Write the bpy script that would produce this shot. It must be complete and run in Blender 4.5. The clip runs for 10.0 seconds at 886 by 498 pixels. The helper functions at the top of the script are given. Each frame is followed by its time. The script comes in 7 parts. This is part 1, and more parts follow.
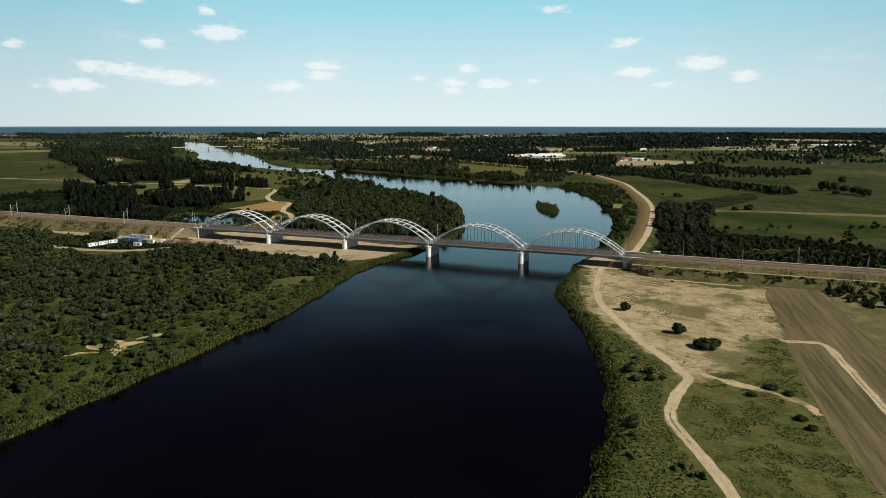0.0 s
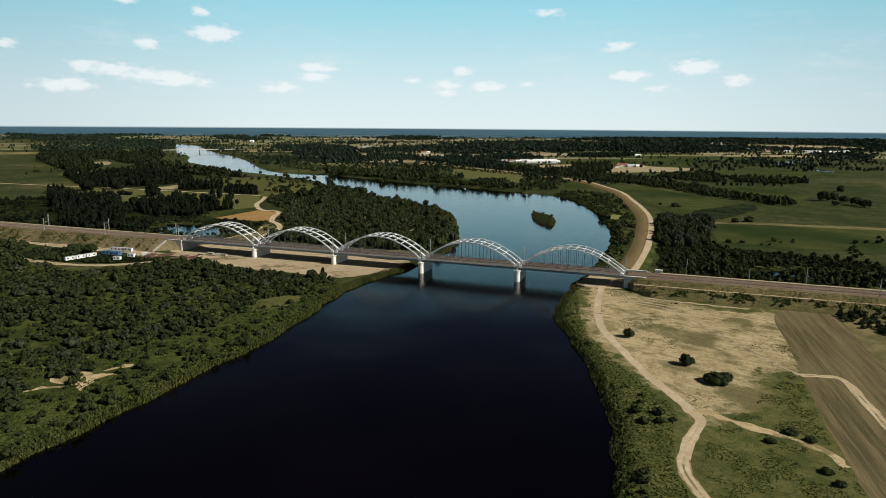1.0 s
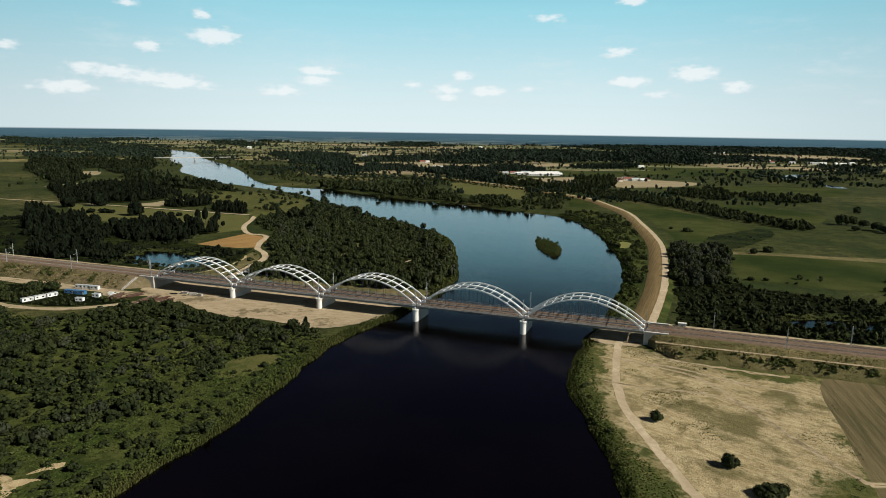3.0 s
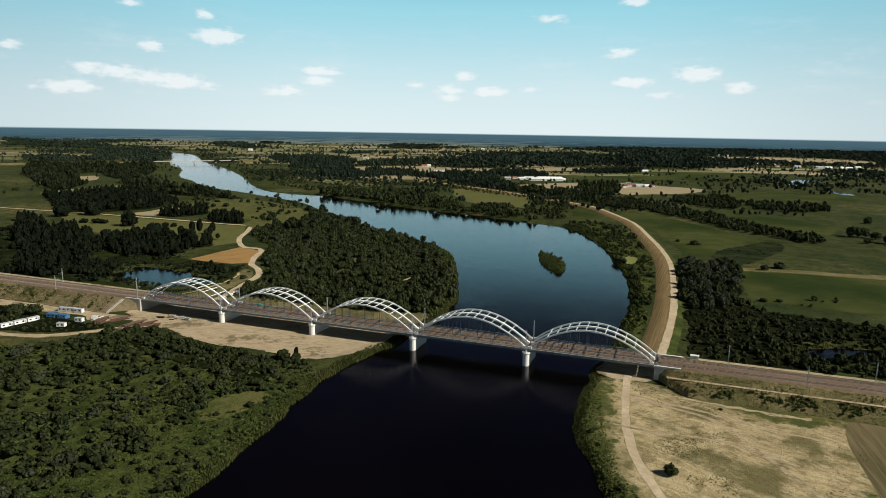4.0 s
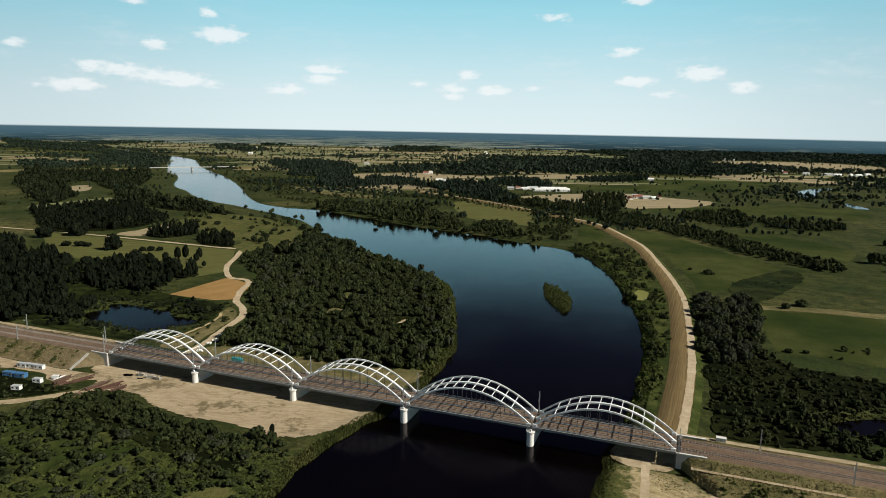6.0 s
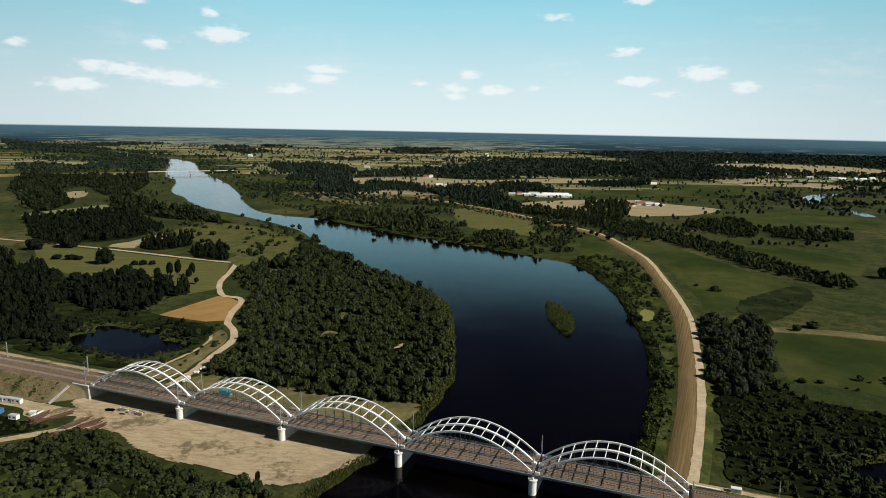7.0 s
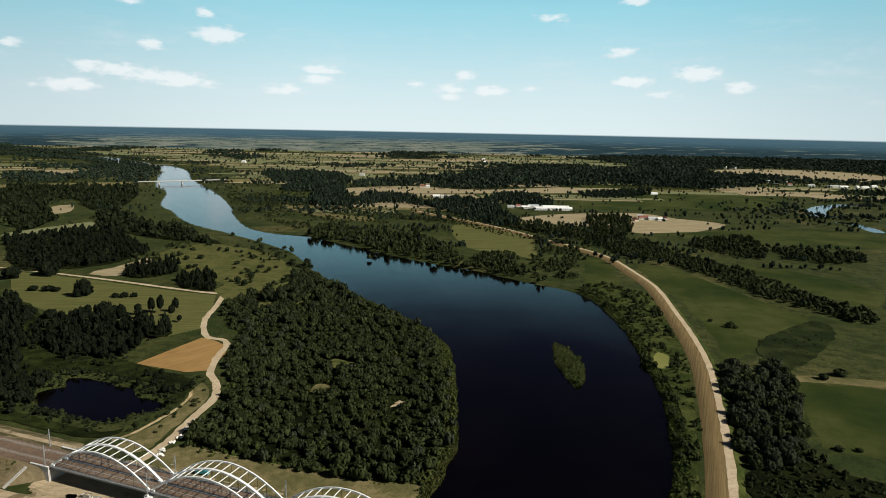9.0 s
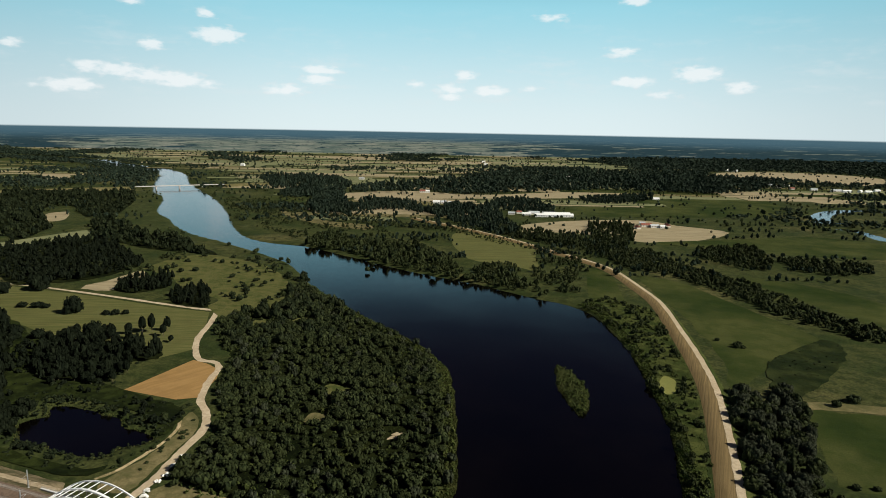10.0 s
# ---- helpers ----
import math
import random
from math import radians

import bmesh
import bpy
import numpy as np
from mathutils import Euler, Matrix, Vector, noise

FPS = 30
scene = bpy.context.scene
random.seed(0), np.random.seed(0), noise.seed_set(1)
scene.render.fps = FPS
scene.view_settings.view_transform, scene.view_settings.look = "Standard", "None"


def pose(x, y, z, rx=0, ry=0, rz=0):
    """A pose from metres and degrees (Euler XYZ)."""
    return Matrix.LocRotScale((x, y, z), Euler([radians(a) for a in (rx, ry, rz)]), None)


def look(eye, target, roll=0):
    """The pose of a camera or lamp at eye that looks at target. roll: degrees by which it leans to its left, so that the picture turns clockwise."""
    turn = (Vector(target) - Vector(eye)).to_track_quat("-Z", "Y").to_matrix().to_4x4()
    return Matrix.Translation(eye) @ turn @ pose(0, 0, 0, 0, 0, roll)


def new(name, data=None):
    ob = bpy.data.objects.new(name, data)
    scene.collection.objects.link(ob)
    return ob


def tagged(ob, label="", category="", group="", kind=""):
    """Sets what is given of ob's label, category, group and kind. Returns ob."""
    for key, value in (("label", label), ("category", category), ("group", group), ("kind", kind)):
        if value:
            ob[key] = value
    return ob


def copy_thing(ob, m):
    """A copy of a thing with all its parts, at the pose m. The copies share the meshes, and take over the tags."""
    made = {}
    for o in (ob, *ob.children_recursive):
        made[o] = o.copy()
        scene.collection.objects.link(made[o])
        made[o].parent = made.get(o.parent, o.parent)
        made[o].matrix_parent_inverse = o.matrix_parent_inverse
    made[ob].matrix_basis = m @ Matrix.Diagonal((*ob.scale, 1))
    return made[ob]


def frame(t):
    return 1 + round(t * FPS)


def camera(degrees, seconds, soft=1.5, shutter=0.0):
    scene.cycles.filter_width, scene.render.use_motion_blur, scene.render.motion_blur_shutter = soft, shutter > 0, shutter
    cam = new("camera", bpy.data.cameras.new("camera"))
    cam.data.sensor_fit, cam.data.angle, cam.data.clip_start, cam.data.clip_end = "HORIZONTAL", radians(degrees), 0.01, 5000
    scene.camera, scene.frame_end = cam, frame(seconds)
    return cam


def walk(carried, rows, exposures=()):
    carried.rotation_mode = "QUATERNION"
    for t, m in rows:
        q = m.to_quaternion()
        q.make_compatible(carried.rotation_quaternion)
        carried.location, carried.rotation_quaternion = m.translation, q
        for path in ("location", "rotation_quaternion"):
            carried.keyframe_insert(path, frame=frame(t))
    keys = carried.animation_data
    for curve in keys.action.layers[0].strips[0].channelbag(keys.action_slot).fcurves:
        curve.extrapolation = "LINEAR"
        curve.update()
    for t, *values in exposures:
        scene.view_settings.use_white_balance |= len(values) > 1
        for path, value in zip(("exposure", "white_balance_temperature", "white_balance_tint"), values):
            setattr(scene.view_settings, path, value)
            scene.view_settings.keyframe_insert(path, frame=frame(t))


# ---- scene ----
cam = camera(68.06, 10.0, 0.8)


def aim(x, y, z, yaw, pitch, roll):
    return pose(x, y, z, 90 + pitch, 0, yaw) @ pose(0, 0, 0, 0, 0, roll)


PATH = [
    (0, 363.43, -417.63, 92.16, 20.261, -10.906, 0.061),
    (0.5, 360.77, -409.91, 94.87, 19.789, -10.861, 0.285),
    (1, 356.65, -399.06, 97.86, 19.673, -10.699, 0.437),
    (1.5, 352.22, -387.81, 101.25, 19.574, -10.558, 0.623),
    (2, 348.20, -376.41, 104.67, 19.541, -10.465, 0.791),
    (2.5, 344.32, -364.86, 108.98, 19.534, -10.378, 0.813),
    (4, 335.33, -332.19, 124.50, 19.793, -10.306, 0.942),
    (4.5, 332.13, -321.94, 129.49, 19.822, -10.289, 0.916),
    (5, 329.14, -311.01, 135.80, 19.856, -10.338, 1.010),
    (5.5, 326.05, -300.08, 142.43, 19.926, -10.382, 1.055),
    (6.8, 319.01, -272.46, 158.89, 20.144, -10.437, 1.116),
    (7, 317.60, -268.31, 161.51, 20.135, -10.437, 1.115),
    (7.5, 313.58, -257.50, 167.56, 20.095, -10.442, 1.122),
    (8, 308.57, -246.66, 173.30, 19.990, -10.370, 1.111),
    (8.5, 303.35, -236.70, 179.85, 19.895, -10.325, 1.123),
    (9, 298.35, -227.30, 186.75, 19.770, -10.390, 1.110),
    (9.5, 294.62, -217.60, 193.45, 19.740, -10.413, 1.101),
    (10, 291.96, -207.83, 199.87, 19.786, -10.381, 1.115),
]
walk(cam, [(t, aim(*row)) for t, *row in PATH])
scene.view_settings.exposure = 0.35

# ---------------------------------------------------------------- light
SUN_AZ, SUN_EL = radians(-2), radians(36)         # from +x towards +y
to_sun = Vector((math.cos(SUN_EL) * math.cos(SUN_AZ), math.cos(SUN_EL) * math.sin(SUN_AZ), math.sin(SUN_EL)))
sun = new("sun", bpy.data.lights.new("sun", "SUN"))
sun.data.energy, sun.data.angle, sun.data.color = 5.0, radians(0.55), (1.0, 0.95, 0.83)
sun.matrix_world = look((0, 0, 400), Vector((0, 0, 400)) - to_sun)


class Nodes:
    """A thin wrapper to write node trees in short lines."""

    def __init__(self, tree):
        self.tree = tree
        tree.nodes.clear()

    def add(self, kind, **inputs):
        n = self.tree.nodes.new(kind)
        for key, value in inputs.items():
            self.put(n, key, value)
        return n

    def put(self, n, key, value):
        sock = n.inputs[int(key[1:]) if key[0] == "i" and key[1:].isdigit() else key.replace("_", " ")]
        if isinstance(value, bpy.types.NodeSocket):
            self.tree.links.new(value, sock)
        else:
            sock.default_value = value

    def math(self, op, a, b=0.0, c=None, clamp=False):
        n = self.tree.nodes.new("ShaderNodeMath")
        n.operation, n.use_clamp = op, clamp
        for k, v in enumerate((a, b) if c is None else (a, b, c)):
            self.put(n, f"i{k}", v)
        return n.outputs[0]

    def vmath(self, op, a, b=(0, 0, 0)):
        n = self.tree.nodes.new("ShaderNodeVectorMath")
        n.operation = op
        self.put(n, "i0", a), self.put(n, "i1", b)
        return n.outputs["Value"] if op in ("LENGTH", "DOT_PRODUCT", "DISTANCE") else n.outputs[0]

    def mix(self, f, a, b):
        n = self.tree.nodes.new("ShaderNodeMix")
        n.data_type = "RGBA"
        for k, v in ((0, f), (6, a), (7, b)):
            if isinstance(v, tuple) and len(v) == 3:
                v = (*v, 1)
            self.put(n, f"i{k}", v)
        return n.outputs[2]

    def noise(self, vector, scale, detail=3.0, rough=0.55, out="Fac"):
        n = self.add("ShaderNodeTexNoise", Vector=vector, Scale=scale, Detail=detail, Roughness=rough)
        return n.outputs[out]

    def step(self, value, lo, hi):
        n = self.tree.nodes.new("ShaderNodeMapRange")
        n.interpolation_type = "SMOOTHSTEP"
        for k, v in enumerate((value, lo, hi, 0.0, 1.0)):
            self.put(n, f"i{k}", v)
        return n.outputs[0]


# sky, small fair-weather clouds, and the far plain beyond the built ground
world = bpy.data.worlds.new("sky")
scene.world, world.use_nodes = world, True
N = Nodes(world.node_tree)
sky = N.add("ShaderNodeTexSky")
sky.sky_type, sky.sun_disc = "NISHITA", False
sky.sun_elevation, sky.sun_rotation = SUN_EL, math.pi / 2 - SUN_AZ
sky.altitude, sky.air_density, sky.dust_density, sky.ozone_density = 100, 0.7, 0.6, 2.0
way = N.vmath("NORMALIZE", N.add("ShaderNodeTexCoord").outputs["Generated"])
xyz = N.add("ShaderNodeSeparateXYZ", Vector=way)
az = N.math("MULTIPLY", N.math("ARCTAN2", xyz.outputs["X"], xyz.outputs["Y"]), 57.29578)
el = N.math("MULTIPLY", N.math("ARCSINE", xyz.outputs["Z"]), 57.29578)
here = N.add("ShaderNodeCombineXYZ", X=az, Y=el).outputs[0]
# clouds: azimuth, elevation, half width, half height, strength
CLOUDS = [
    (-39.1, 8.54, 1.17, 0.61, 1.0),
    (-38.3, 6.96, 2.79, 0.84, 1.6),
    (-43.2, 6.02, 1.46, 0.61, 1.3),
    (-52.5, 5.50, 1.17, 0.53, 1.0),
    (-47.5, 4.12, 2.20, 0.76, 1.1),
    (-45.6, 3.97, 2.92, 0.76, 1.2),
    (-43.4, 3.66, 3.30, 0.84, 1.1),
    (-41.5, 3.41, 3.08, 0.84, 1.5),
    (-39.2, 3.15, 1.61, 0.53, 1.0),
    (-48.9, 2.74, 2.79, 0.76, 1.4),
    (-30.3, 4.58, 2.64, 0.61, 1.4),
    (-30.5, 3.81, 2.05, 0.68, 1.2),
    (-33.3, 2.95, 2.64, 0.68, 1.2),
    (-22.3, 3.65, 1.31, 0.46, 1.0),
    (-18.1, 4.46, 1.46, 0.53, 1.4),
    (-19.4, 3.33, 2.20, 0.68, 1.0),
    (-16.0, 3.20, 2.35, 0.68, 1.3),
    (-19.4, 2.68, 1.46, 0.46, 1.2),
    (-11.1, 9.07, 1.90, 0.53, 0.9),
    (-5.4, 6.40, 2.05, 0.68, 1.0),
    (-4.3, 4.05, 2.41, 0.61, 1.6),
    (0.6, 4.64, 2.64, 0.84, 1.6),
    (3.7, 3.58, 1.76, 0.68, 1.3),
    (-4.5, 10.19, 1.90, 0.46, 1.2),
    (-44.4, 9.02, 1.10, 0.46, 1.0),
    (-2.0, 3.03, 2.20, 0.46, 0.8),
    (-12.7, 3.42, 1.46, 0.38, 0.8),
    (-51.4, 2.62, 0.88, 0.38, 0.7),
]
best = -1.0
for a, e, w, h, s in CLOUDS:
    off = N.vmath("MULTIPLY", N.vmath("SUBTRACT", here, (a, e, 0)), (1.12 / w, 1.05 / h, 1))
    best = N.math("MAXIMUM", best, N.math("MULTIPLY_ADD", N.vmath("LENGTH", off), -1.25 * s, 1.25 * s))
puff = N.noise(N.vmath("MULTIPLY", here, (0.7, 1.6, 1)), 1.5, 4, 0.5)
wisps = N.noise(N.vmath("MULTIPLY", here, (0.09, 0.42, 1)), 1.6, 6, 0.6)
low = N.math("MULTIPLY", N.step(el, 0.5, 3.0), N.step(el, 11.0, 5.0))
cloud = N.step(N.math("ADD", best, N.math("MULTIPLY", N.math("SUBTRACT", puff, 0.5), 2.8)), 0.0, 1.25)
veil = N.math("MULTIPLY", N.step(N.math("ADD", wisps, N.math("MULTIPLY", puff, 0.25)), 0.60, 0.90), N.math("MULTIPLY", low, 0.34))
cloud = N.math("MAXIMUM", N.math("MULTIPLY", cloud, 0.74), veil)
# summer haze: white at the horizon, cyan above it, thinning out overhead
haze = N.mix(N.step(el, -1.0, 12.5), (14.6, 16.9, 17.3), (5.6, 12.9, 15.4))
# lens vignette put into the sky colour: haze dimmed towards both sides
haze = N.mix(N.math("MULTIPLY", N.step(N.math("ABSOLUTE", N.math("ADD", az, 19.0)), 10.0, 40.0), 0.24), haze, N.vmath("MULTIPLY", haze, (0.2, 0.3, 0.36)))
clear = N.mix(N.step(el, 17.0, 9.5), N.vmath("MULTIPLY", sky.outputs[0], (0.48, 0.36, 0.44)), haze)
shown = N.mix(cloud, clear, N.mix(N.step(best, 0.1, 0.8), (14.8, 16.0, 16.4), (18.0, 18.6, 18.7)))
# the plain from five kilometres to the horizon: fields and woods in long strips, dark forest to the east, bluer with
# distance by painted haze
depth = N.math("DIVIDE", 10.0, N.math("MAXIMUM", N.math("MULTIPLY", el, -1.0), 0.05))
strip = N.noise(N.add("ShaderNodeCombineXYZ", X=N.math("MULTIPLY", az, 0.16), Y=N.math("MULTIPLY", depth, 0.9)).outputs[0], 1.9, 6, 0.66)
clumps = N.noise(N.add("ShaderNodeCombineXYZ", X=N.math("MULTIPLY", az, 1.1), Y=N.math("MULTIPLY", depth, 1.5)).outputs[0], 2.0, 5, 0.7)
crops = N.noise(N.add("ShaderNodeCombineXYZ", X=N.math("MULTIPLY", az, 0.3), Y=N.math("MULTIPLY", depth, 2.2)).outputs[0], 1.3, 3, 0.6)
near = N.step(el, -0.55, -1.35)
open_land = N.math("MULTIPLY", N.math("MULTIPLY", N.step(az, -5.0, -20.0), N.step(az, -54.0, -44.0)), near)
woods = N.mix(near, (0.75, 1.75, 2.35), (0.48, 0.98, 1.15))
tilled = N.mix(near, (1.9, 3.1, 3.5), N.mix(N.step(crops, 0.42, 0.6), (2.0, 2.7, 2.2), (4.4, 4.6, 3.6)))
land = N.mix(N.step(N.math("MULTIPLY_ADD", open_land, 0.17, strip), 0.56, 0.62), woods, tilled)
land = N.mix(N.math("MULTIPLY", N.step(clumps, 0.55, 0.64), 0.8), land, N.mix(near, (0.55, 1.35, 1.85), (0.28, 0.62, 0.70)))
# aerial haze painted over the land colour, strongest at the horizon
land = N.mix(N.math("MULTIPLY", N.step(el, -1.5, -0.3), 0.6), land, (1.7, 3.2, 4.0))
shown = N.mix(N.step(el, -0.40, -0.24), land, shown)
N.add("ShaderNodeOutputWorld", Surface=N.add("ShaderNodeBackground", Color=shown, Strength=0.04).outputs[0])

# ---------------------------------------------------------------- materials
def material(name, build, rough=0.85, metal=0.0, bump=0.0, distance=0.1, spec=0.3):
    """build(nodes, place) gives the colour and, if wanted, a height for the relief."""
    m = bpy.data.materials.new(name)
    m.use_nodes = True
    n = Nodes(m.node_tree)
    place = n.add("ShaderNodeTexCoord").outputs["Object"]
    made = build(n, place)
    color, height = made if isinstance(made, tuple) and isinstance(made[0], bpy.types.NodeSocket) else (made, None)
    if isinstance(color, tuple):
        color = (*color, 1)
    b = n.add("ShaderNodeBsdfPrincipled", Base_Color=color, Roughness=rough, Metallic=metal)
    b.inputs["Specular IOR Level"].default_value = spec
    if height is not None and bump:
        n.put(b, "Normal", n.add("ShaderNodeBump", Height=height, Strength=bump, Distance=distance).outputs[0])
    n.add("ShaderNodeOutputMaterial", Surface=b.outputs[0])
    return m


def patchy(a, b, c, wide=0.02, close=0.35, grain=2.5):
    """Three colours: broad patches of a and b, with tufts of c; relief from the grain."""
    def build(n, p):
        big = n.step(n.noise(p, wide, 5, 0.6), 0.36, 0.64)
        mid = n.step(n.noise(p, close, 4, 0.65), 0.42, 0.62)
        small = n.noise(p, grain, 3, 0.7)
        col = n.mix(big, a, b)
        col = n.mix(n.math("MULTIPLY", mid, 0.6), col, c)
        col = n.mix(n.math("MULTIPLY", n.step(small, 0.3, 0.7), 0.35), col, tuple(v * 0.55 for v in a))
        return col, n.math("ADD", small, n.math("MULTIPLY", mid, 0.6))
    return build


def furrowed(a, b, turn, width=3.0, bend=6.0):
    """A worked field: bands along one direction, uneven, with patches."""
    def build(n, p):
        q = n.add("ShaderNodeMapping", Vector=p, Rotation=(0, 0, radians(turn))).outputs[0]
        bent = n.vmath("ADD", q, n.vmath("MULTIPLY", n.noise(p, 0.05, 2, out="Color"), (bend, bend, 0)))
        long_ = n.noise(n.vmath("MULTIPLY", bent, (1 / width, 0.012, 0)), 1.0, 4, 0.7)
        spots = n.noise(p, 0.04, 5, 0.65)
        grain = n.noise(p, 1.6, 3, 0.7)
        col = n.mix(n.step(long_, 0.34, 0.66), a, b)
        col = n.mix(n.math("MULTIPLY", n.step(spots, 0.45, 0.7), 0.5), col, tuple(v * 0.6 for v in a))
        col = n.mix(n.math("MULTIPLY", grain, 0.3), col, tuple(v * 0.5 for v in b))
        return col, n.math("ADD", long_, grain)
    return build


def bare(pale, tan, grass, turn, cover=0.56):
    """Bare trodden ground: streaks along one way, tan stains and patches of thin dry grass."""
    def build(n, p):
        warp = n.vmath("ADD", p, n.vmath("MULTIPLY", n.noise(p, 0.03, 3, out="Color"), (7, 7, 0)))
        q = n.add("ShaderNodeMapping", Vector=warp, Rotation=(0, 0, radians(turn))).outputs[0]
        streak = n.noise(n.vmath("MULTIPLY", q, (0.09, 0.42, 0)), 1.0, 7, 0.78)
        big = n.noise(warp, 0.028, 6, 0.68)
        mid = n.noise(p, 0.22, 5, 0.7)
        grain = n.noise(p, 1.7, 4, 0.75)
        col = n.mix(n.step(streak, 0.33, 0.67), tan, pale)
        col = n.mix(n.math("MULTIPLY", n.step(mid, 0.5, 0.72), 0.45), col, tuple(v * 0.7 for v in tan))
        green = n.step(n.math("ADD", big, n.math("MULTIPLY", n.math("SUBTRACT", mid, 0.5), 0.45)), cover, cover + 0.12)
        col = n.mix(n.math("MULTIPLY", green, 0.8), col, grass)
        col = n.mix(n.math("MULTIPLY", n.step(grain, 0.35, 0.7), 0.35), col, tuple(v * 0.55 for v in tan))
        return col, n.math("ADD", grain, n.math("MULTIPLY", mid, 1.2))
    return build


def leafy(dark, light, warm):
    def build(n, p):
        isl = n.add("ShaderNodeNewGeometry").outputs["Random Per Island"]
        rnd = n.add("ShaderNodeObjectInfo").outputs["Random"]
        area = n.step(n.noise(p, 0.045, 4, 0.6), 0.38, 0.64)
        col = n.mix(n.math("POWER", isl, 1.5), dark, light)
        col = n.mix(n.math("MULTIPLY", area, 0.5), col, warm)
        return n.mix(n.math("MULTIPLY", rnd, 0.25), col, tuple(v * 0.8 for v in dark))
    return build


def painted(c, dirt=0.35):
    def build(n, p):
        stain = n.step(n.noise(n.vmath("MULTIPLY", p, (1, 1, 0.35)), 0.5, 5, 0.65), 0.45, 0.75)
        fine = n.noise(p, 4.0, 3, 0.6)
        col = n.mix(n.math("MULTIPLY", stain, dirt), c, tuple(v * 0.55 for v in c))
        return n.mix(n.math("MULTIPLY", fine, 0.12), col, tuple(v * 0.4 for v in c)), fine
    return build


def plain_ground(n, p):
    """Rough pasture: green and olive patches, dry tan swards here and there, dark tussocks."""
    warp = n.vmath("ADD", p, n.vmath("MULTIPLY", n.noise(p, 0.006, 3, out="Color"), (60, 60, 0)))
    dry = n.step(n.noise(warp, 0.0045, 5, 0.62), 0.52, 0.68)
    big = n.step(n.noise(warp, 0.016, 5, 0.65), 0.36, 0.64)
    mid = n.noise(p, 0.09, 5, 0.7)
    grain = n.noise(p, 0.42, 5, 0.78)
    col = n.mix(big, (0.029, 0.042, 0.012), (0.062, 0.067, 0.022))
    col = n.mix(n.math("MULTIPLY", dry, 0.7), col, (0.13, 0.112, 0.045))
    col = n.mix(n.math("MULTIPLY", n.step(mid, 0.45, 0.62), 0.75), col, (0.018, 0.026, 0.008))
    col = n.mix(n.math("MULTIPLY", n.step(grain, 0.42, 0.62), 0.6), col, (0.013, 0.018, 0.006))
    return col, n.math("ADD", grain, mid)


M_GROUND = material("meadow_ground", plain_ground, 0.95, bump=0.8, distance=0.7, spec=0.04)
M_DRYGRASS = material("dry_grass", patchy((0.19, 0.155, 0.075), (0.095, 0.09, 0.036), (0.062, 0.066, 0.022), 0.05, 0.22, 1.2), 0.95, bump=0.7, distance=0.4, spec=0.05)
M_SAND = material("pale_sand", bare((0.46, 0.375, 0.255), (0.29, 0.225, 0.135), (0.105, 0.084, 0.044), -12, 0.54), 0.95, bump=0.7, distance=0.35, spec=0.06)
M_SANDGRASS = material("sand_with_thin_grass", bare((0.54, 0.43, 0.265), (0.35, 0.265, 0.14), (0.115, 0.105, 0.038), 30, 0.49), 0.95, bump=0.8, distance=0.4, spec=0.06)
M_ROAD = material("gravel_road", patchy((0.50, 0.41, 0.285), (0.41, 0.33, 0.22), (0.32, 0.25, 0.155), 0.06, 0.4, 2.0), 0.95, bump=0.3, distance=0.1, spec=0.08)
M_STRAW = material("straw_field", furrowed((0.34, 0.285, 0.175), (0.25, 0.205, 0.12), 70, 6), 0.95, bump=0.3, distance=0.3, spec=0.06)
M_OCHRE = material("ripe_grain_field", furrowed((0.33, 0.20, 0.075), (0.26, 0.155, 0.055), 20, 5), 0.95, bump=0.4, distance=0.3, spec=0.1)
M_MEADOW = material("mown_meadow", furrowed((0.130, 0.124, 0.045), (0.070, 0.080, 0.025), 62, 2.6, 1.5), 0.95, bump=0.5, distance=0.4, spec=0.03)
M_PLOUGH = material("harrowed_field", furrowed((0.185, 0.145, 0.078), (0.070, 0.064, 0.030), -5, 3.2, 0.9), 0.95, bump=0.8, distance=0.4, spec=0.04)
M_PASTURE = material("pasture_grass", patchy((0.019, 0.031, 0.008), (0.064, 0.070, 0.022), (0.032, 0.045, 0.011), 0.009, 0.04, 0.9), 0.95, bump=0.6, distance=0.5, spec=0.02)
M_BANKGRASS = material("rough_bank_grass", patchy((0.092, 0.094, 0.031), (0.046, 0.060, 0.016), (0.110, 0.102, 0.038), 0.06, 0.16, 0.8), 0.95, bump=0.8, distance=0.5, spec=0.03)
M_SCRUBGRASS = material("rank_grass_and_weeds", patchy((0.032, 0.046, 0.012), (0.075, 0.084, 0.025), (0.018, 0.025, 0.007), 0.05, 0.16, 0.8), 0.95, bump=0.9, distance=0.6, spec=0.02)
M_FARFIELD = material("pale_green_field", furrowed((0.20, 0.20, 0.105), (0.135, 0.15, 0.070), 70, 8), 0.95, spec=0.03)
M_SLOPE = material("bare_weedy_slope", bare((0.24, 0.19, 0.115), (0.15, 0.12, 0.068), (0.045, 0.048, 0.018), 0, 0.46), 0.95, bump=0.9, distance=0.5, spec=0.03)
M_WETGRASS = material("wet_sedge", patchy((0.012, 0.019, 0.006), (0.032, 0.040, 0.012), (0.006, 0.009, 0.003), 0.03, 0.08, 0.8), 0.95, bump=0.7, distance=0.4, spec=0.03)
# far foliage: distance haze mixed into the leaf colour as a bluer green
M_HAZYLEAF = material("hazed_far_leaves", leafy((0.009, 0.016, 0.012), (0.030, 0.043, 0.028), (0.024, 0.033, 0.018)), 0.85, spec=0.03)
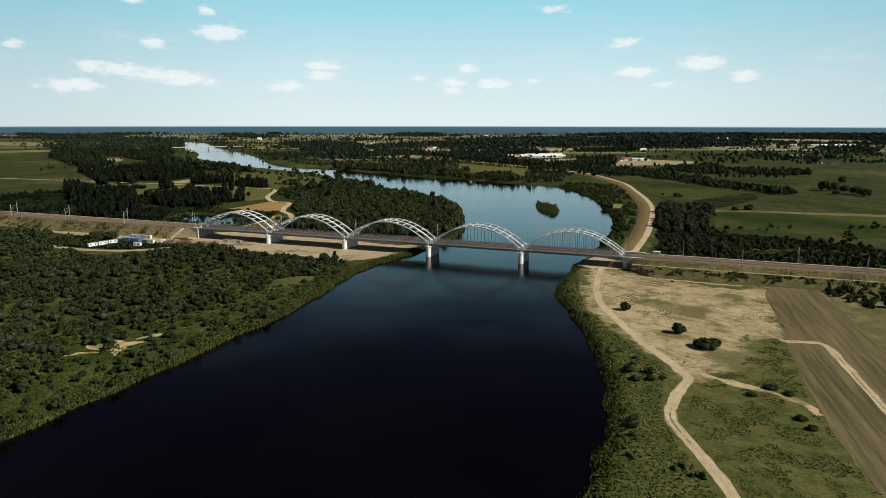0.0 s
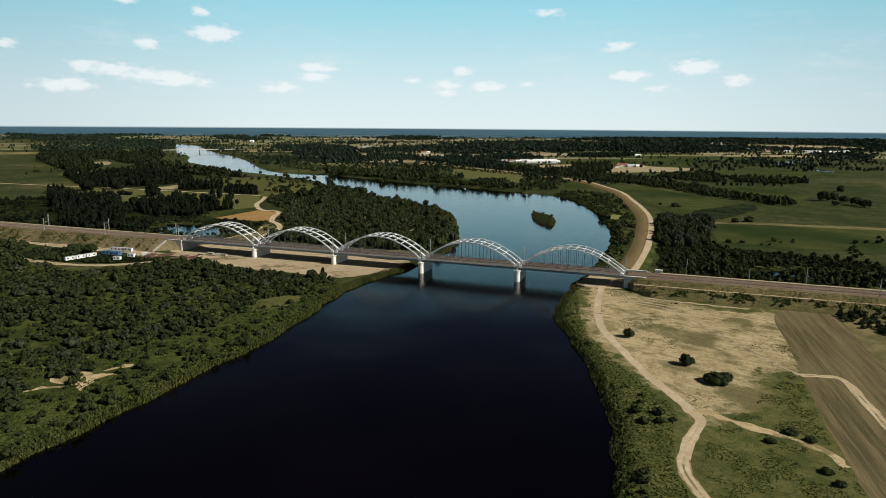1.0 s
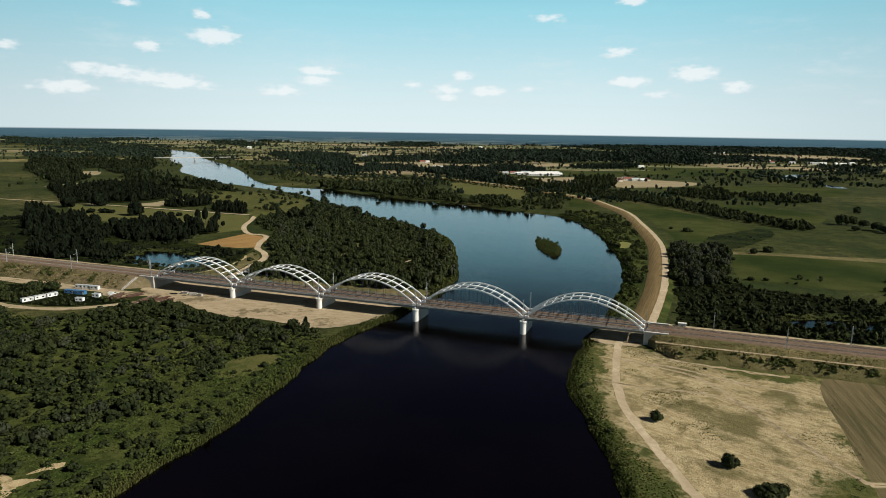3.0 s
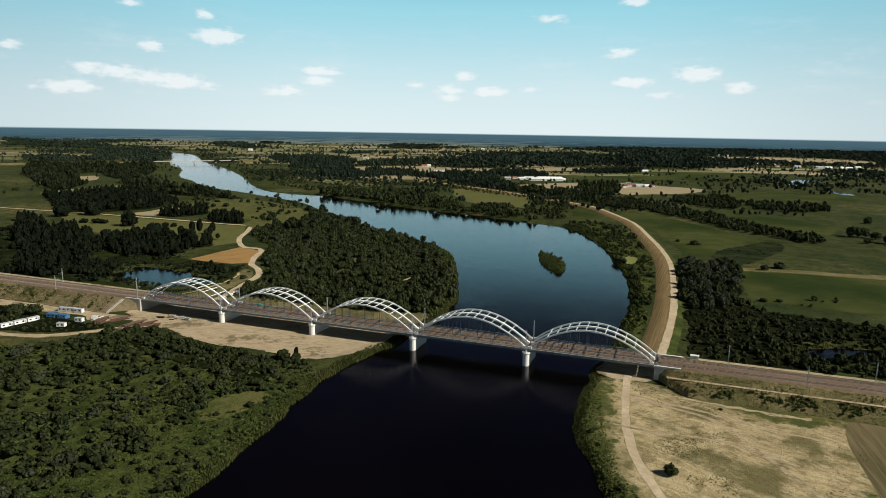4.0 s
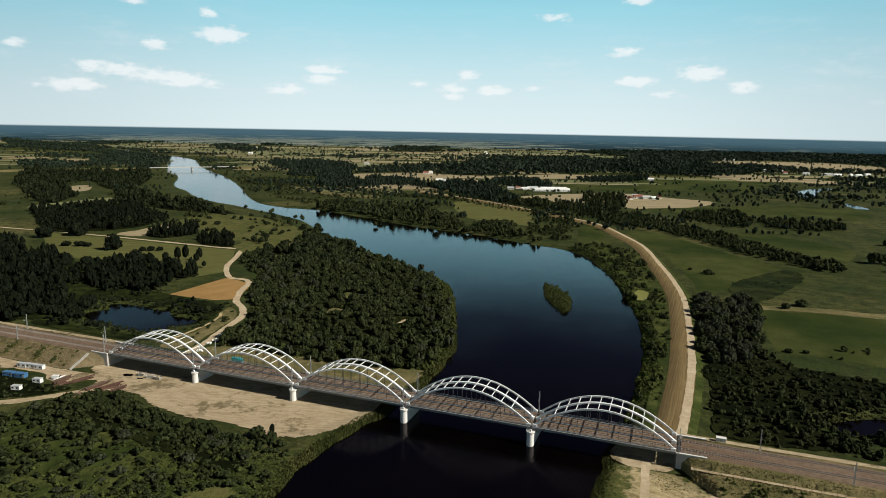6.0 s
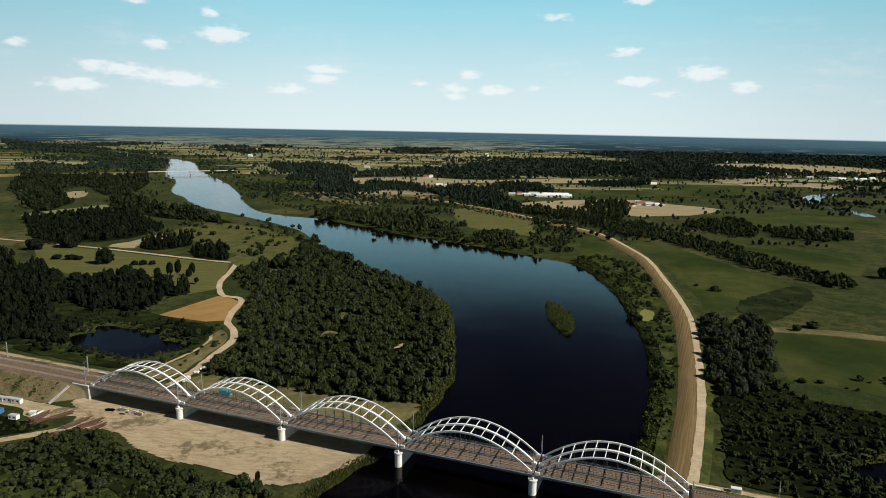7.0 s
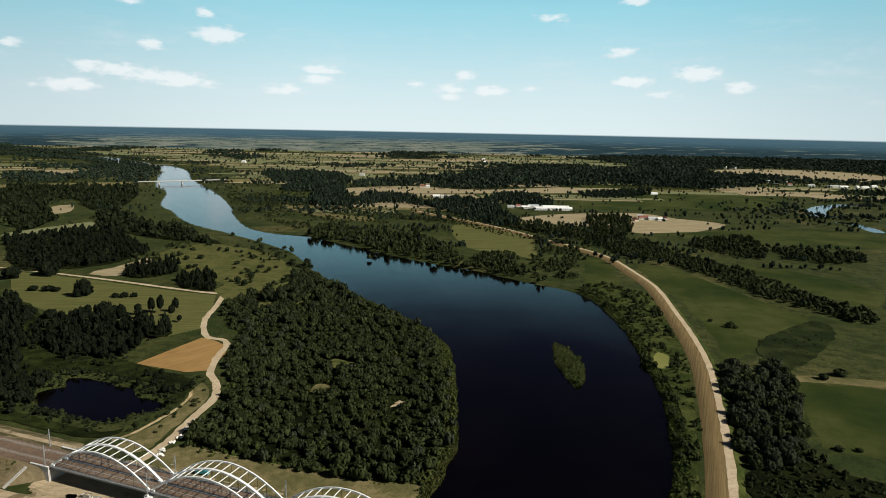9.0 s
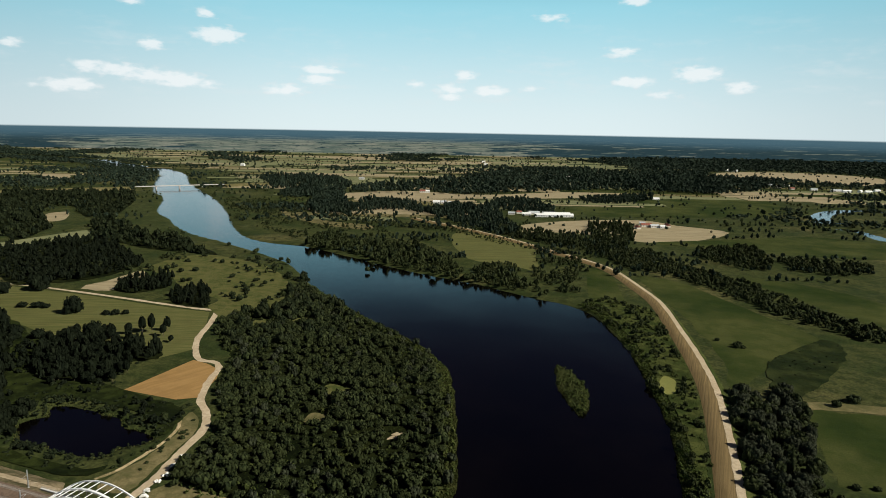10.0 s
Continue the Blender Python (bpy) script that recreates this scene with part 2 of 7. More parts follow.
M_WEED = material("floating_duckweed", patchy((0.17, 0.17, 0.04), (0.20, 0.19, 0.05), (0.13, 0.14, 0.03), 0.06, 0.4, 3), 0.6, bump=0.1, distance=0.05, spec=0.3)
# thicket litter, its colour near black to hold the shade between crowns
M_THICKETSHADE = material("thicket_floor_with_shade", patchy((0.005, 0.008, 0.0025), (0.017, 0.021, 0.006), (0.003, 0.004, 0.0018), 0.03, 0.15, 1.0), 0.95, bump=0.8, distance=0.5, spec=0.02)
M_LEVEE = material("mown_dry_levee", furrowed((0.235, 0.165, 0.078), (0.125, 0.092, 0.042), 3, 1.1, 1.2), 0.95, bump=0.5, distance=0.3, spec=0.05)
M_LEAF = material("willow_leaves", leafy((0.010, 0.015, 0.006), (0.046, 0.057, 0.021), (0.028, 0.033, 0.011)), 0.75, spec=0.04)
M_SCRUB = material("scrub_leaves", leafy((0.024, 0.033, 0.009), (0.078, 0.096, 0.028), (0.052, 0.058, 0.016)), 0.8, spec=0.04)
M_PINE = material("pine_needles", leafy((0.004, 0.006, 0.0035), (0.014, 0.019, 0.010), (0.010, 0.013, 0.006)), 0.8, spec=0.03)
M_SILVER = material("silver_willow_leaves", leafy((0.014, 0.018, 0.010), (0.058, 0.066, 0.040), (0.036, 0.042, 0.021)), 0.75, spec=0.04)
M_MARSH = material("marsh_weeds", patchy((0.008, 0.012, 0.004), (0.030, 0.040, 0.010), (0.004, 0.006, 0.002), 0.035, 0.12, 0.9), 0.95, bump=0.8, distance=0.5, spec=0.02)
M_DARKLEAF = material("alder_leaves", leafy((0.006, 0.010, 0.005), (0.030, 0.038, 0.017), (0.020, 0.024, 0.010)), 0.8, spec=0.03)
M_REED = material("reed_blades", leafy((0.020, 0.028, 0.007), (0.076, 0.086, 0.026), (0.080, 0.078, 0.028)), 0.85, spec=0.03)
M_BARK = material("bark", patchy((0.09, 0.07, 0.05), (0.13, 0.10, 0.07), (0.06, 0.05, 0.04), 0.5, 2, 8), 0.95, bump=0.5, spec=0.1)
M_CONCRETE = material("concrete", painted((0.42, 0.40, 0.37), 0.5), 0.85, bump=0.15, distance=0.05)
M_DECK = material("dark_deck_concrete", painted((0.20, 0.19, 0.175), 0.5), 0.85, bump=0.15, distance=0.05)
M_PIER = material("pale_pier_concrete", painted((0.64, 0.63, 0.60), 0.3), 0.8, bump=0.1, distance=0.05)
M_STEEL = material("white_painted_steel", painted((0.76, 0.77, 0.77), 0.25), 0.45, bump=0.03, distance=0.02, spec=0.5)
M_GREYSTEEL = material("grey_painted_steel", painted((0.17, 0.19, 0.205), 0.4), 0.5, bump=0.03, distance=0.02, spec=0.5)
M_CABLE = material("dark_hanger_steel", painted((0.09, 0.09, 0.10), 0.3), 0.5, 0.3)
M_BALLAST = material("brown_ballast", patchy((0.150, 0.103, 0.072), (0.185, 0.132, 0.094), (0.095, 0.067, 0.050), 0.03, 0.5, 6), 0.95, bump=0.8, distance=0.1, spec=0.1)
M_SLEEPER = material("concrete_sleepers", painted((0.23, 0.20, 0.17), 0.5), 0.9)
M_RAIL = material("worn_rail_steel", painted((0.20, 0.15, 0.12), 0.4), 0.4, 0.7)
M_GALV = material("galvanised_steel", painted((0.46, 0.48, 0.49), 0.3), 0.5, 0.4)
M_WHITE = material("white_cabin_panels", painted((0.70, 0.70, 0.68), 0.3), 0.6, bump=0.05)
M_BLUE = material("blue_cabin_panels", painted((0.05, 0.14, 0.28), 0.4), 0.55, bump=0.05)
M_RUST = material("rusty_steel", painted((0.080, 0.038, 0.027), 0.6), 0.9, bump=0.2)
M_TIMBER = material("weathered_timber", painted((0.10, 0.068, 0.048), 0.5), 0.9, bump=0.2)
M_ROOFRED = material("red_roof_tiles", painted((0.22, 0.08, 0.055), 0.5), 0.85, bump=0.1)
M_ROOFGREY = material("grey_sheet_roof", painted((0.40, 0.42, 0.43), 0.4), 0.6, bump=0.1)
M_PLASTER = material("pale_plaster", painted((0.66, 0.62, 0.54), 0.3), 0.9, bump=0.1)
M_GLASS = material("dark_window_glass", lambda n, p: (0.02, 0.025, 0.03), 0.08, spec=0.6)


def sandy_meadow(n, p):
    """Sand with dry grass where the ground is trodden bare, passing unevenly into green meadow."""
    amount = n.add("ShaderNodeAttribute")
    amount.attribute_name = "bare"
    warp = n.vmath("ADD", p, n.vmath("MULTIPLY", n.noise(p, 0.04, 3, out="Color"), (9, 9, 0)))
    big, mid, small, grain = n.noise(warp, 0.03, 6, 0.65), n.noise(warp, 0.16, 5, 0.7), n.noise(p, 0.6, 4, 0.75), n.noise(p, 1.8, 4, 0.75)
    q = n.add("ShaderNodeMapping", Vector=warp, Rotation=(0, 0, radians(25))).outputs[0]
    streak = n.noise(n.vmath("MULTIPLY", q, (0.05, 0.3, 0)), 1.0, 6, 0.75)
    sand = n.mix(n.step(streak, 0.35, 0.65), (0.35, 0.275, 0.145), (0.54, 0.44, 0.265))
    sand = n.mix(n.math("MULTIPLY", n.step(mid, 0.47, 0.66), 0.75), sand, (0.185, 0.150, 0.066))
    sand = n.mix(n.math("MULTIPLY", n.step(big, 0.49, 0.62), 0.8), sand, (0.095, 0.090, 0.034))
    sand = n.mix(n.math("MULTIPLY", n.step(small, 0.5, 0.7), 0.45), sand, (0.13, 0.10, 0.05))
    green = n.mix(n.step(mid, 0.36, 0.64), (0.064, 0.078, 0.022), (0.125, 0.122, 0.042))
    green = n.mix(n.math("MULTIPLY", n.step(small, 0.46, 0.68), 0.6), green, (0.036, 0.047, 0.013))
    green = n.mix(n.math("MULTIPLY", n.step(big, 0.56, 0.7), 0.5), green, (0.19, 0.155, 0.07))
    rough_edge = n.math("ADD", n.math("MULTIPLY", n.math("SUBTRACT", big, 0.5), 1.3), n.math("MULTIPLY", n.math("SUBTRACT", mid, 0.5), 1.2))
    col = n.mix(n.step(n.math("ADD", amount.outputs["Fac"], rough_edge), 0.38, 0.66), green, sand)
    col = n.mix(n.math("MULTIPLY", n.step(grain, 0.4, 0.7), 0.35), col, (0.05, 0.045, 0.02))
    return col, n.math("ADD", grain, n.math("MULTIPLY", small, 1.2))


M_BANKEAST = material("sandy_meadow", sandy_meadow, 0.95, bump=0.9, distance=0.5, spec=0.04)


def water(n_scale, rough):
    m = bpy.data.materials.new("dark_river_water")
    m.use_nodes = True
    n = Nodes(m.node_tree)
    p = n.add("ShaderNodeTexCoord").outputs["Object"]
    swirl = n.noise(n.vmath("MULTIPLY", p, (1, 0.6, 1)), n_scale, 5, 0.7)
    calm = n.noise(p, 0.012, 4, 0.6)
    height = n.math("MULTIPLY", swirl, n.math("MULTIPLY_ADD", n.step(calm, 0.35, 0.7), 0.75, 0.25))
    col = n.mix(n.step(calm, 0.35, 0.7), (0.0005, 0.0004, 0.0004), (0.0016, 0.0011, 0.0009))
    b = n.add("ShaderNodeBsdfPrincipled", Base_Color=col, Roughness=rough, IOR=1.333)
    b.inputs["Specular IOR Level"].default_value = 0.34
    b.inputs["Specular Tint"].default_value = (1.0, 0.58, 0.86, 1)
    n.put(b, "Normal", n.add("ShaderNodeBump", Height=height, Strength=0.2, Distance=0.45).outputs[0])
    n.add("ShaderNodeOutputMaterial", Surface=b.outputs[0])
    return m


M_WATER = water(0.5, 0.10)

# ---------------------------------------------------------------- mesh tools
def raw(name, verts, tris, mat, parent=None, smooth=False):
    """A mesh object from arrays of places and of triangles."""
    verts, tris = np.asarray(verts, np.float32), np.asarray(tris, np.int32)
    me = bpy.data.meshes.new(name)
    me.vertices.add(len(verts)), me.loops.add(tris.size), me.polygons.add(len(tris))
    me.vertices.foreach_set("co", verts.ravel())
    me.loops.foreach_set("vertex_index", tris.ravel())
    me.polygons.foreach_set("loop_start", np.arange(0, tris.size, tris.shape[1], dtype=np.int32))
    if smooth:
        me.polygons.foreach_set("use_smooth", np.ones(len(tris), bool))
    me.update(calc_edges=True)
    me.materials.append(mat)
    ob = new(name, me)
    ob.parent = parent
    return ob


def part(name, bm, mat, parent=None, label=""):
    me = bpy.data.meshes.new(name)
    bm.to_mesh(me)
    bm.free()
    me.materials.append(mat)
    ob = new(name, me)
    ob.parent = parent
    if label:
        ob["label"] = label
    return ob


def thing(name, m, label, category, group="", kind=""):
    ob = new(name)
    ob.empty_display_size = 0.5
    ob.matrix_world = m
    return tagged(ob, label, category, group, kind)


def block(bm, x0, x1, y0, y1, z0, z1, bevel=0.0):
    made = bmesh.ops.create_cube(bm, size=1, matrix=Matrix.LocRotScale(((x0 + x1) / 2, (y0 + y1) / 2, (z0 + z1) / 2), None, (x1 - x0, y1 - y0, z1 - z0)))
    if bevel:
        edges = list({e for v in made["verts"] for e in v.link_edges})
        bmesh.ops.bevel(bm, geom=edges, offset=bevel, segments=1, affect="EDGES")
    return bm


def boxed(*args, **kw):
    return block(bmesh.new(), *args, **kw)


def rod(bm, a, b, r0, r1=None, sides=6):
    a, b = Vector(a), Vector(b)
    turn = (b - a).to_track_quat("Z", "Y").to_matrix().to_4x4()
    bmesh.ops.create_cone(bm, cap_ends=True, segments=sides, radius1=r0, radius2=r0 if r1 is None else r1, depth=(b - a).length,
                          matrix=Matrix.Translation((a + b) / 2) @ turn)
    return bm


def swept(bm, spine, wide, tall):
    """A box-section beam along a line in the xz plane."""
    rings = []
    for i, p in enumerate(spine):
        a, b = Vector(spine[max(i - 1, 0)]), Vector(spine[min(i + 1, len(spine) - 1)])
        up = Vector((0, 1, 0)).cross((b - a).normalized()) * -1
        p = Vector(p)
        rings.append([bm.verts.new(p + Vector((0, sy * wide / 2, 0)) + up * sz * tall / 2) for sy, sz in ((-1, -1), (1, -1), (1, 1), (-1, 1))])
    for r, s in zip(rings, rings[1:]):
        for k in range(4):
            bm.faces.new((r[k], r[(k + 1) % 4], s[(k + 1) % 4], s[k]))
    bm.faces.new(rings[0][::-1]), bm.faces.new(rings[-1])
    bmesh.ops.recalc_face_normals(bm, faces=bm.faces)
    return bm


def curve_through(points, n=8, closed=True):
    """A smooth line through control points (Catmull-Rom)."""
    p = np.array(points, float)
    k = len(p)
    out = []
    for i in range(k if closed else k - 1):
        q = [p[(i + j) % k] if closed else p[min(max(i + j, 0), k - 1)] for j in (-1, 0, 1, 2)]
        for t in np.arange(n) / n:
            out.append(0.5 * (2 * q[1] + (q[2] - q[0]) * t + (2 * q[0] - 5 * q[1] + 4 * q[2] - q[3]) * t**2 + (3 * q[1] - q[0] - 3 * q[2] + q[3]) * t**3))
    if not closed:
        out.append(p[-1])
    return np.array(out)


def inside(pts, poly):
    x, y = pts[:, 0], pts[:, 1]
    a, b = poly, np.roll(poly, -1, 0)
    odd = np.zeros(len(pts), bool)
    for (x0, y0), (x1, y1) in zip(a, b):
        if y0 != y1:
            odd ^= ((y0 > y) != (y1 > y)) & (x < (x1 - x0) * (y - y0) / (y1 - y0) + x0)
    return odd


def edge_distance(pts, poly, closed=True):
    best = np.full(len(pts), 1e9)
    a, b = (poly, np.roll(poly, -1, 0)) if closed else (poly[:-1], poly[1:])
    for p, q in zip(a, b):
        d = q - p
        t = np.clip(((pts - p) @ d) / (d @ d + 1e-9), 0, 1)
        best = np.minimum(best, ((pts - p - t[:, None] * d) ** 2).sum(1))
    return np.sqrt(best)


def ragged(line, amount, size, seed):
    """Pushes a line about a little, as natural edges go."""
    return np.array([p + amount * np.array(noise.noise_vector((p[0] / size, p[1] / size, seed * 7.3)))[:2] for p in line])

# ---------------------------------------------------------------- plan
WOOD_ALDER_ROW = [(342, 310), (352, 333), (364, 299), (373, 336), (390, 344), (386, 252), (378, 187), (360, 153), (344, 159), (341, 215)]
WOOD_FARBANK_A = [(-276, 720), (-219, 718), (-78, 632), (-7, 592), (40, 572), (19, 640), (-45, 746), (-117, 805), (-174, 814), (-244, 845), (-328, 891), (-336, 827)]
WOOD_FARBANK_B = [(42, 603), (22, 706), (59, 747), (94, 657), (118, 571), (81, 586)]
WOOD_FARBANK_C = [(95, 741), (78, 888), (118, 879), (169, 753), (197, 600), (204, 524), (175, 546), (135, 572)]
WOOD_FARBANK_D = [(-614, 968), (-521, 892), (-394, 820), (-287, 734), (-375, 908), (-264, 885), (-181, 856), (-256, 968), (-416, 1073), (-573, 1138), (-814, 1291), (-865, 1261)]
HEDGE_A = [(172, 934), (251, 943), (298, 836), (372, 766), (430, 674), (474, 589), (502, 558), (492, 514), (453, 537), (407, 583), (365, 645), (291, 748), (217, 798)]
HEDGE_B = [(324, 978), (418, 1054), (432, 923), (416, 847), (347, 883)]
HEDGE_C = [(452, 958), (509, 960), (572, 965), (564, 894), (512, 850), (457, 875)]
WOOD_RIGHT_MID = [(112, 1202), (190, 1243), (213, 1088), (209, 894), (171, 904), (138, 1050)]
HEDGE_D = [(-52, 1073), (26, 1088), (128, 1009), (198, 917), (197, 836), (123, 910), (32, 962), (-23, 1007)]
WOOD_CENTER = [(-480, 1189), (-412, 1177), (-360, 1255), (-229, 1184), (-127, 1079), (-27, 982), (-2, 1057), (-75, 1202), (-149, 1372), (-261, 1391), (-287, 1296), (-404, 1430), (-522, 1427), (-486, 1322)]
WOOD_VILLAGE = [(-186, 1448), (-194, 1653), (-85, 1613), (0, 1414), (-56, 1346), (-136, 1379)]
WOOD_BELT_A = [(-669, 1604), (-534, 1644), (-470, 1770), (-358, 1669), (-261, 1768), (-243, 1910), (-67, 1972), (102, 2122), (391, 2138), (467, 2564), (403, 3174), (10, 3178), (-289, 3282), (-519, 3105), (-525, 2521), (-619, 2039), (-710, 1762)]
WOOD_BELT_B = [(17, 1777), (87, 1895), (200, 2023), (209, 1834), (126, 1669), (38, 1684)]
WOOD_BELT_C = [(85, 2567), (277, 2958), (460, 2816), (638, 3084), (580, 2494), (463, 2181), (250, 2119), (138, 2144)]
WOOD_BELT_D = [(-1046, 1703), (-865, 1594), (-716, 1618), (-759, 1782), (-963, 2066), (-1095, 2120), (-1257, 2006)]
WOOD_BELT_F = [(124, 3600), (576, 3947), (1013, 3970), (1291, 3799), (1756, 5711), (1158, 6111), (42, 5321)]
WOOD_LEFT_A = [(-492, 358), (-430, 376), (-406, 416), (-409, 480), (-439, 525), (-525, 584), (-600, 628), (-676, 616), (-685, 550), (-704, 507)]
WOOD_LEFT_B = [(-333, 379), (-369, 421), (-354, 449), (-329, 461), (-292, 416), (-303, 377)]
WOOD_LEFT_C = [(-238, 362), (-267, 406), (-249, 429), (-207, 389), (-189, 357)]
WOOD_LEFT_D = [(-182, 149), (-147, 151), (-120, 169), (-139, 196), (-124, 202), (-117, 220), (-141, 232), (-171, 240), (-180, 226), (-209, 222), (-225, 206), (-226, 190)]
WOOD_LEFT_E = [(-801, 590), (-801, 665), (-854, 718), (-994, 816), (-1100, 921), (-1055, 947), (-889, 830), (-868, 842), (-699, 672), (-580, 625), (-505, 603), (-399, 605), (-379, 615), (-518, 695), (-595, 711), (-716, 773), (-828, 853), (-1084, 1166), (-1276, 1234), (-1432, 1046)]
WOOD_CLUMP = [(-544, 1154), (-435, 1141), (-595, 1419), (-682, 1457), (-633, 1331)]
WOOD_BELT_G = [(-769, 1387), (-618, 1440), (-716, 1618), (-854, 1577)]
WOOD_VERGE = [(-814, 1291), (-598, 1176), (-416, 1073), (-246, 999), (-118, 982), (-16, 904), (63, 869), (65, 906), (-24, 969), (-138, 1038), (-279, 1074), (-469, 1170), (-705, 1289)]
WOOD_LEFT_F = [(-1590, 1180), (-1479, 1290), (-1515, 1360), (-1395, 1545), (-1583, 1776), (-2003, 2168), (-2000, 1966), (-1935, 1792), (-1696, 1501), (-1821, 1477), (-1879, 1376)]
WOOD_LEFT_G = [(-3396, 2498), (-2774, 2214), (-2427, 2174), (-2000, 1966), (-1894, 2048), (-1999, 2227), (-2468, 2488), (-3119, 2785), (-4379, 3225)]
WOOD_LEFT_H = [(-454, 259), (-450, 286), (-352, 223), (-362, 260), (-240, 174), (-147, 91), (-140, 55), (-171, 51)]
WOOD_LEFT_I = [(-179, 146), (-247, 218), (-228, 245), (-184, 248), (-112, 176), (-123, 146)]
WOOD_LEFT_J = [(-152, 41), (-163, 73), (-147, 91), (-126, 100), (-90, 86), (-55, 66), (-91, 63), (-132, 58)]
SCRUB_POND = [(-14, 85), (-26, 125), (-22, 158), (12, 122), (14, 89), (14, 58), (-13, 61)]
SHORE_TREES = [(-394, 658), (-411, 741), (-299, 676), (-199, 581), (-72, 449), (-117, 474), (-197, 522), (-274, 567)]
FIELD_FAR_OCHRE = [(-673, 1540), (-533, 1731), (-287, 1731), (-67, 1972), (132, 2093), (153, 1933), (-105, 1705), (-253, 1619), (-466, 1494), (-618, 1440)]
FIELD_OCHRE_B = [(-20, 1134), (55, 1251), (207, 1351), (293, 1296), (392, 1241), (325, 1087), (247, 1034), (173, 1068), (84, 1084), (12, 1048)]
FIELD_STRAW_C = [(403, 3174), (638, 3084), (844, 2965), (1086, 2958), (1211, 3473), (981, 3781), (556, 3633)]
FIELD_GREEN_D = [(15, 1489), (204, 1924), (453, 2032), (545, 2010), (550, 1657), (395, 1507), (229, 1418), (101, 1384)]
FIELD_GREEN_E = [(247, 1034), (396, 1143), (538, 1251), (659, 1204), (619, 1037), (475, 1012), (343, 1017)]
FIELD_OCHRE_BANK = [(-103, 990), (36, 943), (96, 764), (106, 702), (61, 724), (-9, 748), (-90, 901)]
FIELD_GREEN_F = [(173, 755), (204, 727), (227, 646), (245, 550), (235, 496), (218, 512), (204, 545)]
FIELD_GREEN_G = [(247, 727), (299, 713), (357, 627), (412, 540), (435, 490), (387, 419), (345, 331), (340, 398), (312, 518), (273, 634)]
FIELD_GREEN_H = [(394, 311), (417, 315), (470, 319), (575, 324), (575, 196), (470, 190), (413, 193), (393, 198), (390, 257)]
FIELD_STRAW_I = [(391, 325), (423, 333), (449, 337), (575, 346), (575, 326), (445, 321), (416, 317), (393, 312)]
FIELD_GREEN_J = [(374, 786), (456, 768), (535, 692), (508, 581), (470, 623), (421, 701)]
FIELD_STRAW_M = [(-660, 1200), (-600, 1130), (-427, 1020), (-303, 1000), (-286, 940), (-394, 960), (-540, 1050)]
FIELD_GREEN_N = [(-792, 1338), (-757, 1550), (-656, 1510), (-617, 1406), (-665, 1281)]
FIELD_SAND_O = [(-384, 374), (-382, 419), (-388, 472), (-354, 449), (-333, 398), (-347, 369)]
FIELD_GREEN_P = [(-185, 362), (-140, 335), (-122, 372), (-140, 440), (-175, 500), (-240, 560), (-330, 600), (-400, 590), (-402, 500), (-385, 480), (-330, 465), (-285, 424), (-262, 408), (-200, 395)]
FIELD_GREEN_Q = [(-3120, 2294), (-2500, 2112), (-2086, 1900), (-1817, 1611), (-1794, 1434), (-2332, 1711)]
FIELD_STRAW_R = [(-2067, 1695), (-1925, 1680), (-1669, 1460), (-1689, 1390)]
FIELD_STRAW_S = [(-989, 819), (-988, 874), (-895, 787), (-896, 749)]
OXBOW_A = [(815, 1842), (756, 1866), (672, 1778), (627, 1651), (619, 1534), (642, 1557)]
OXBOW_B = [(625, 1428), (663, 1377), (677, 1274)]

RIVER_LEFT = [(196, -1000), (186, -600), (181, -400), (180, -295), (182, -236), (183, -196), (185, -158), (179, -104), (174, -62), (177, -30), (184, -2),
              (188, 30), (190, 65), (186, 106), (179, 137), (162, 187), (141, 240), (119, 288), (83, 328), (38, 364), (-19, 403), (-82, 453), (-154, 515),
              (-232, 597), (-310, 646), (-394, 688), (-470, 725), (-546, 757), (-646, 825), (-724, 895), (-840, 985)]
RIVER_LEFT_FAR = [(-1036, 1217), (-1190, 1342), (-1457, 1632), (-1753, 1963), (-1990, 2080), (-2350, 2250), (-2760, 2400), (-3600, 2480)]
RIVER_RIGHT_FAR = [(-3600, 2620), (-2700, 2545), (-2350, 2375), (-1960, 2195), (-1843, 2127), (-1556, 1903), (-1284, 1604), (-927, 1280), (-700, 1050), (-522, 847)]
RIVER_RIGHT = [(-410, 755), (-295, 736), (-185, 690), (-87, 643), (-6, 613), (56, 594), (124, 560), (176, 540), (213, 505), (239, 451), (263, 388), (282, 312),
               (298, 244), (304, 190), (307, 140), (306, 90), (305, 50), (300, 8), (299, -34), (301, -69), (309, -90), (328, -140), (339, -178), (344, -209), (346, -237),
               (344, -265), (337, -330), (330, -420), (318, -600), (312, -1000)]
ISLAND = [(203, 331), (213, 288), (229, 254), (238, 242), (240, 268), (231, 301), (214, 328)]
POND_WEST = [(-112, 84), (-106, 98), (-118, 110), (-101, 117), (-72, 113), (-58, 116), (-44, 107), (-20, 104), (-15, 94), (-26, 80), (-24, 68), (-45, 62), (-67, 66), (-86, 62), (-98, 72)]
POND_EAST = [(404, 83), (421, 96), (460, 106), (470, 88), (434, 80), (411, 71)]
RIVER = ragged(curve_through(RIVER_LEFT + RIVER_LEFT_FAR + RIVER_RIGHT_FAR + RIVER_RIGHT, 8), 3.0, 14, 1)
ISLE = ragged(curve_through(ISLAND, 6), 2.5, 7, 2)


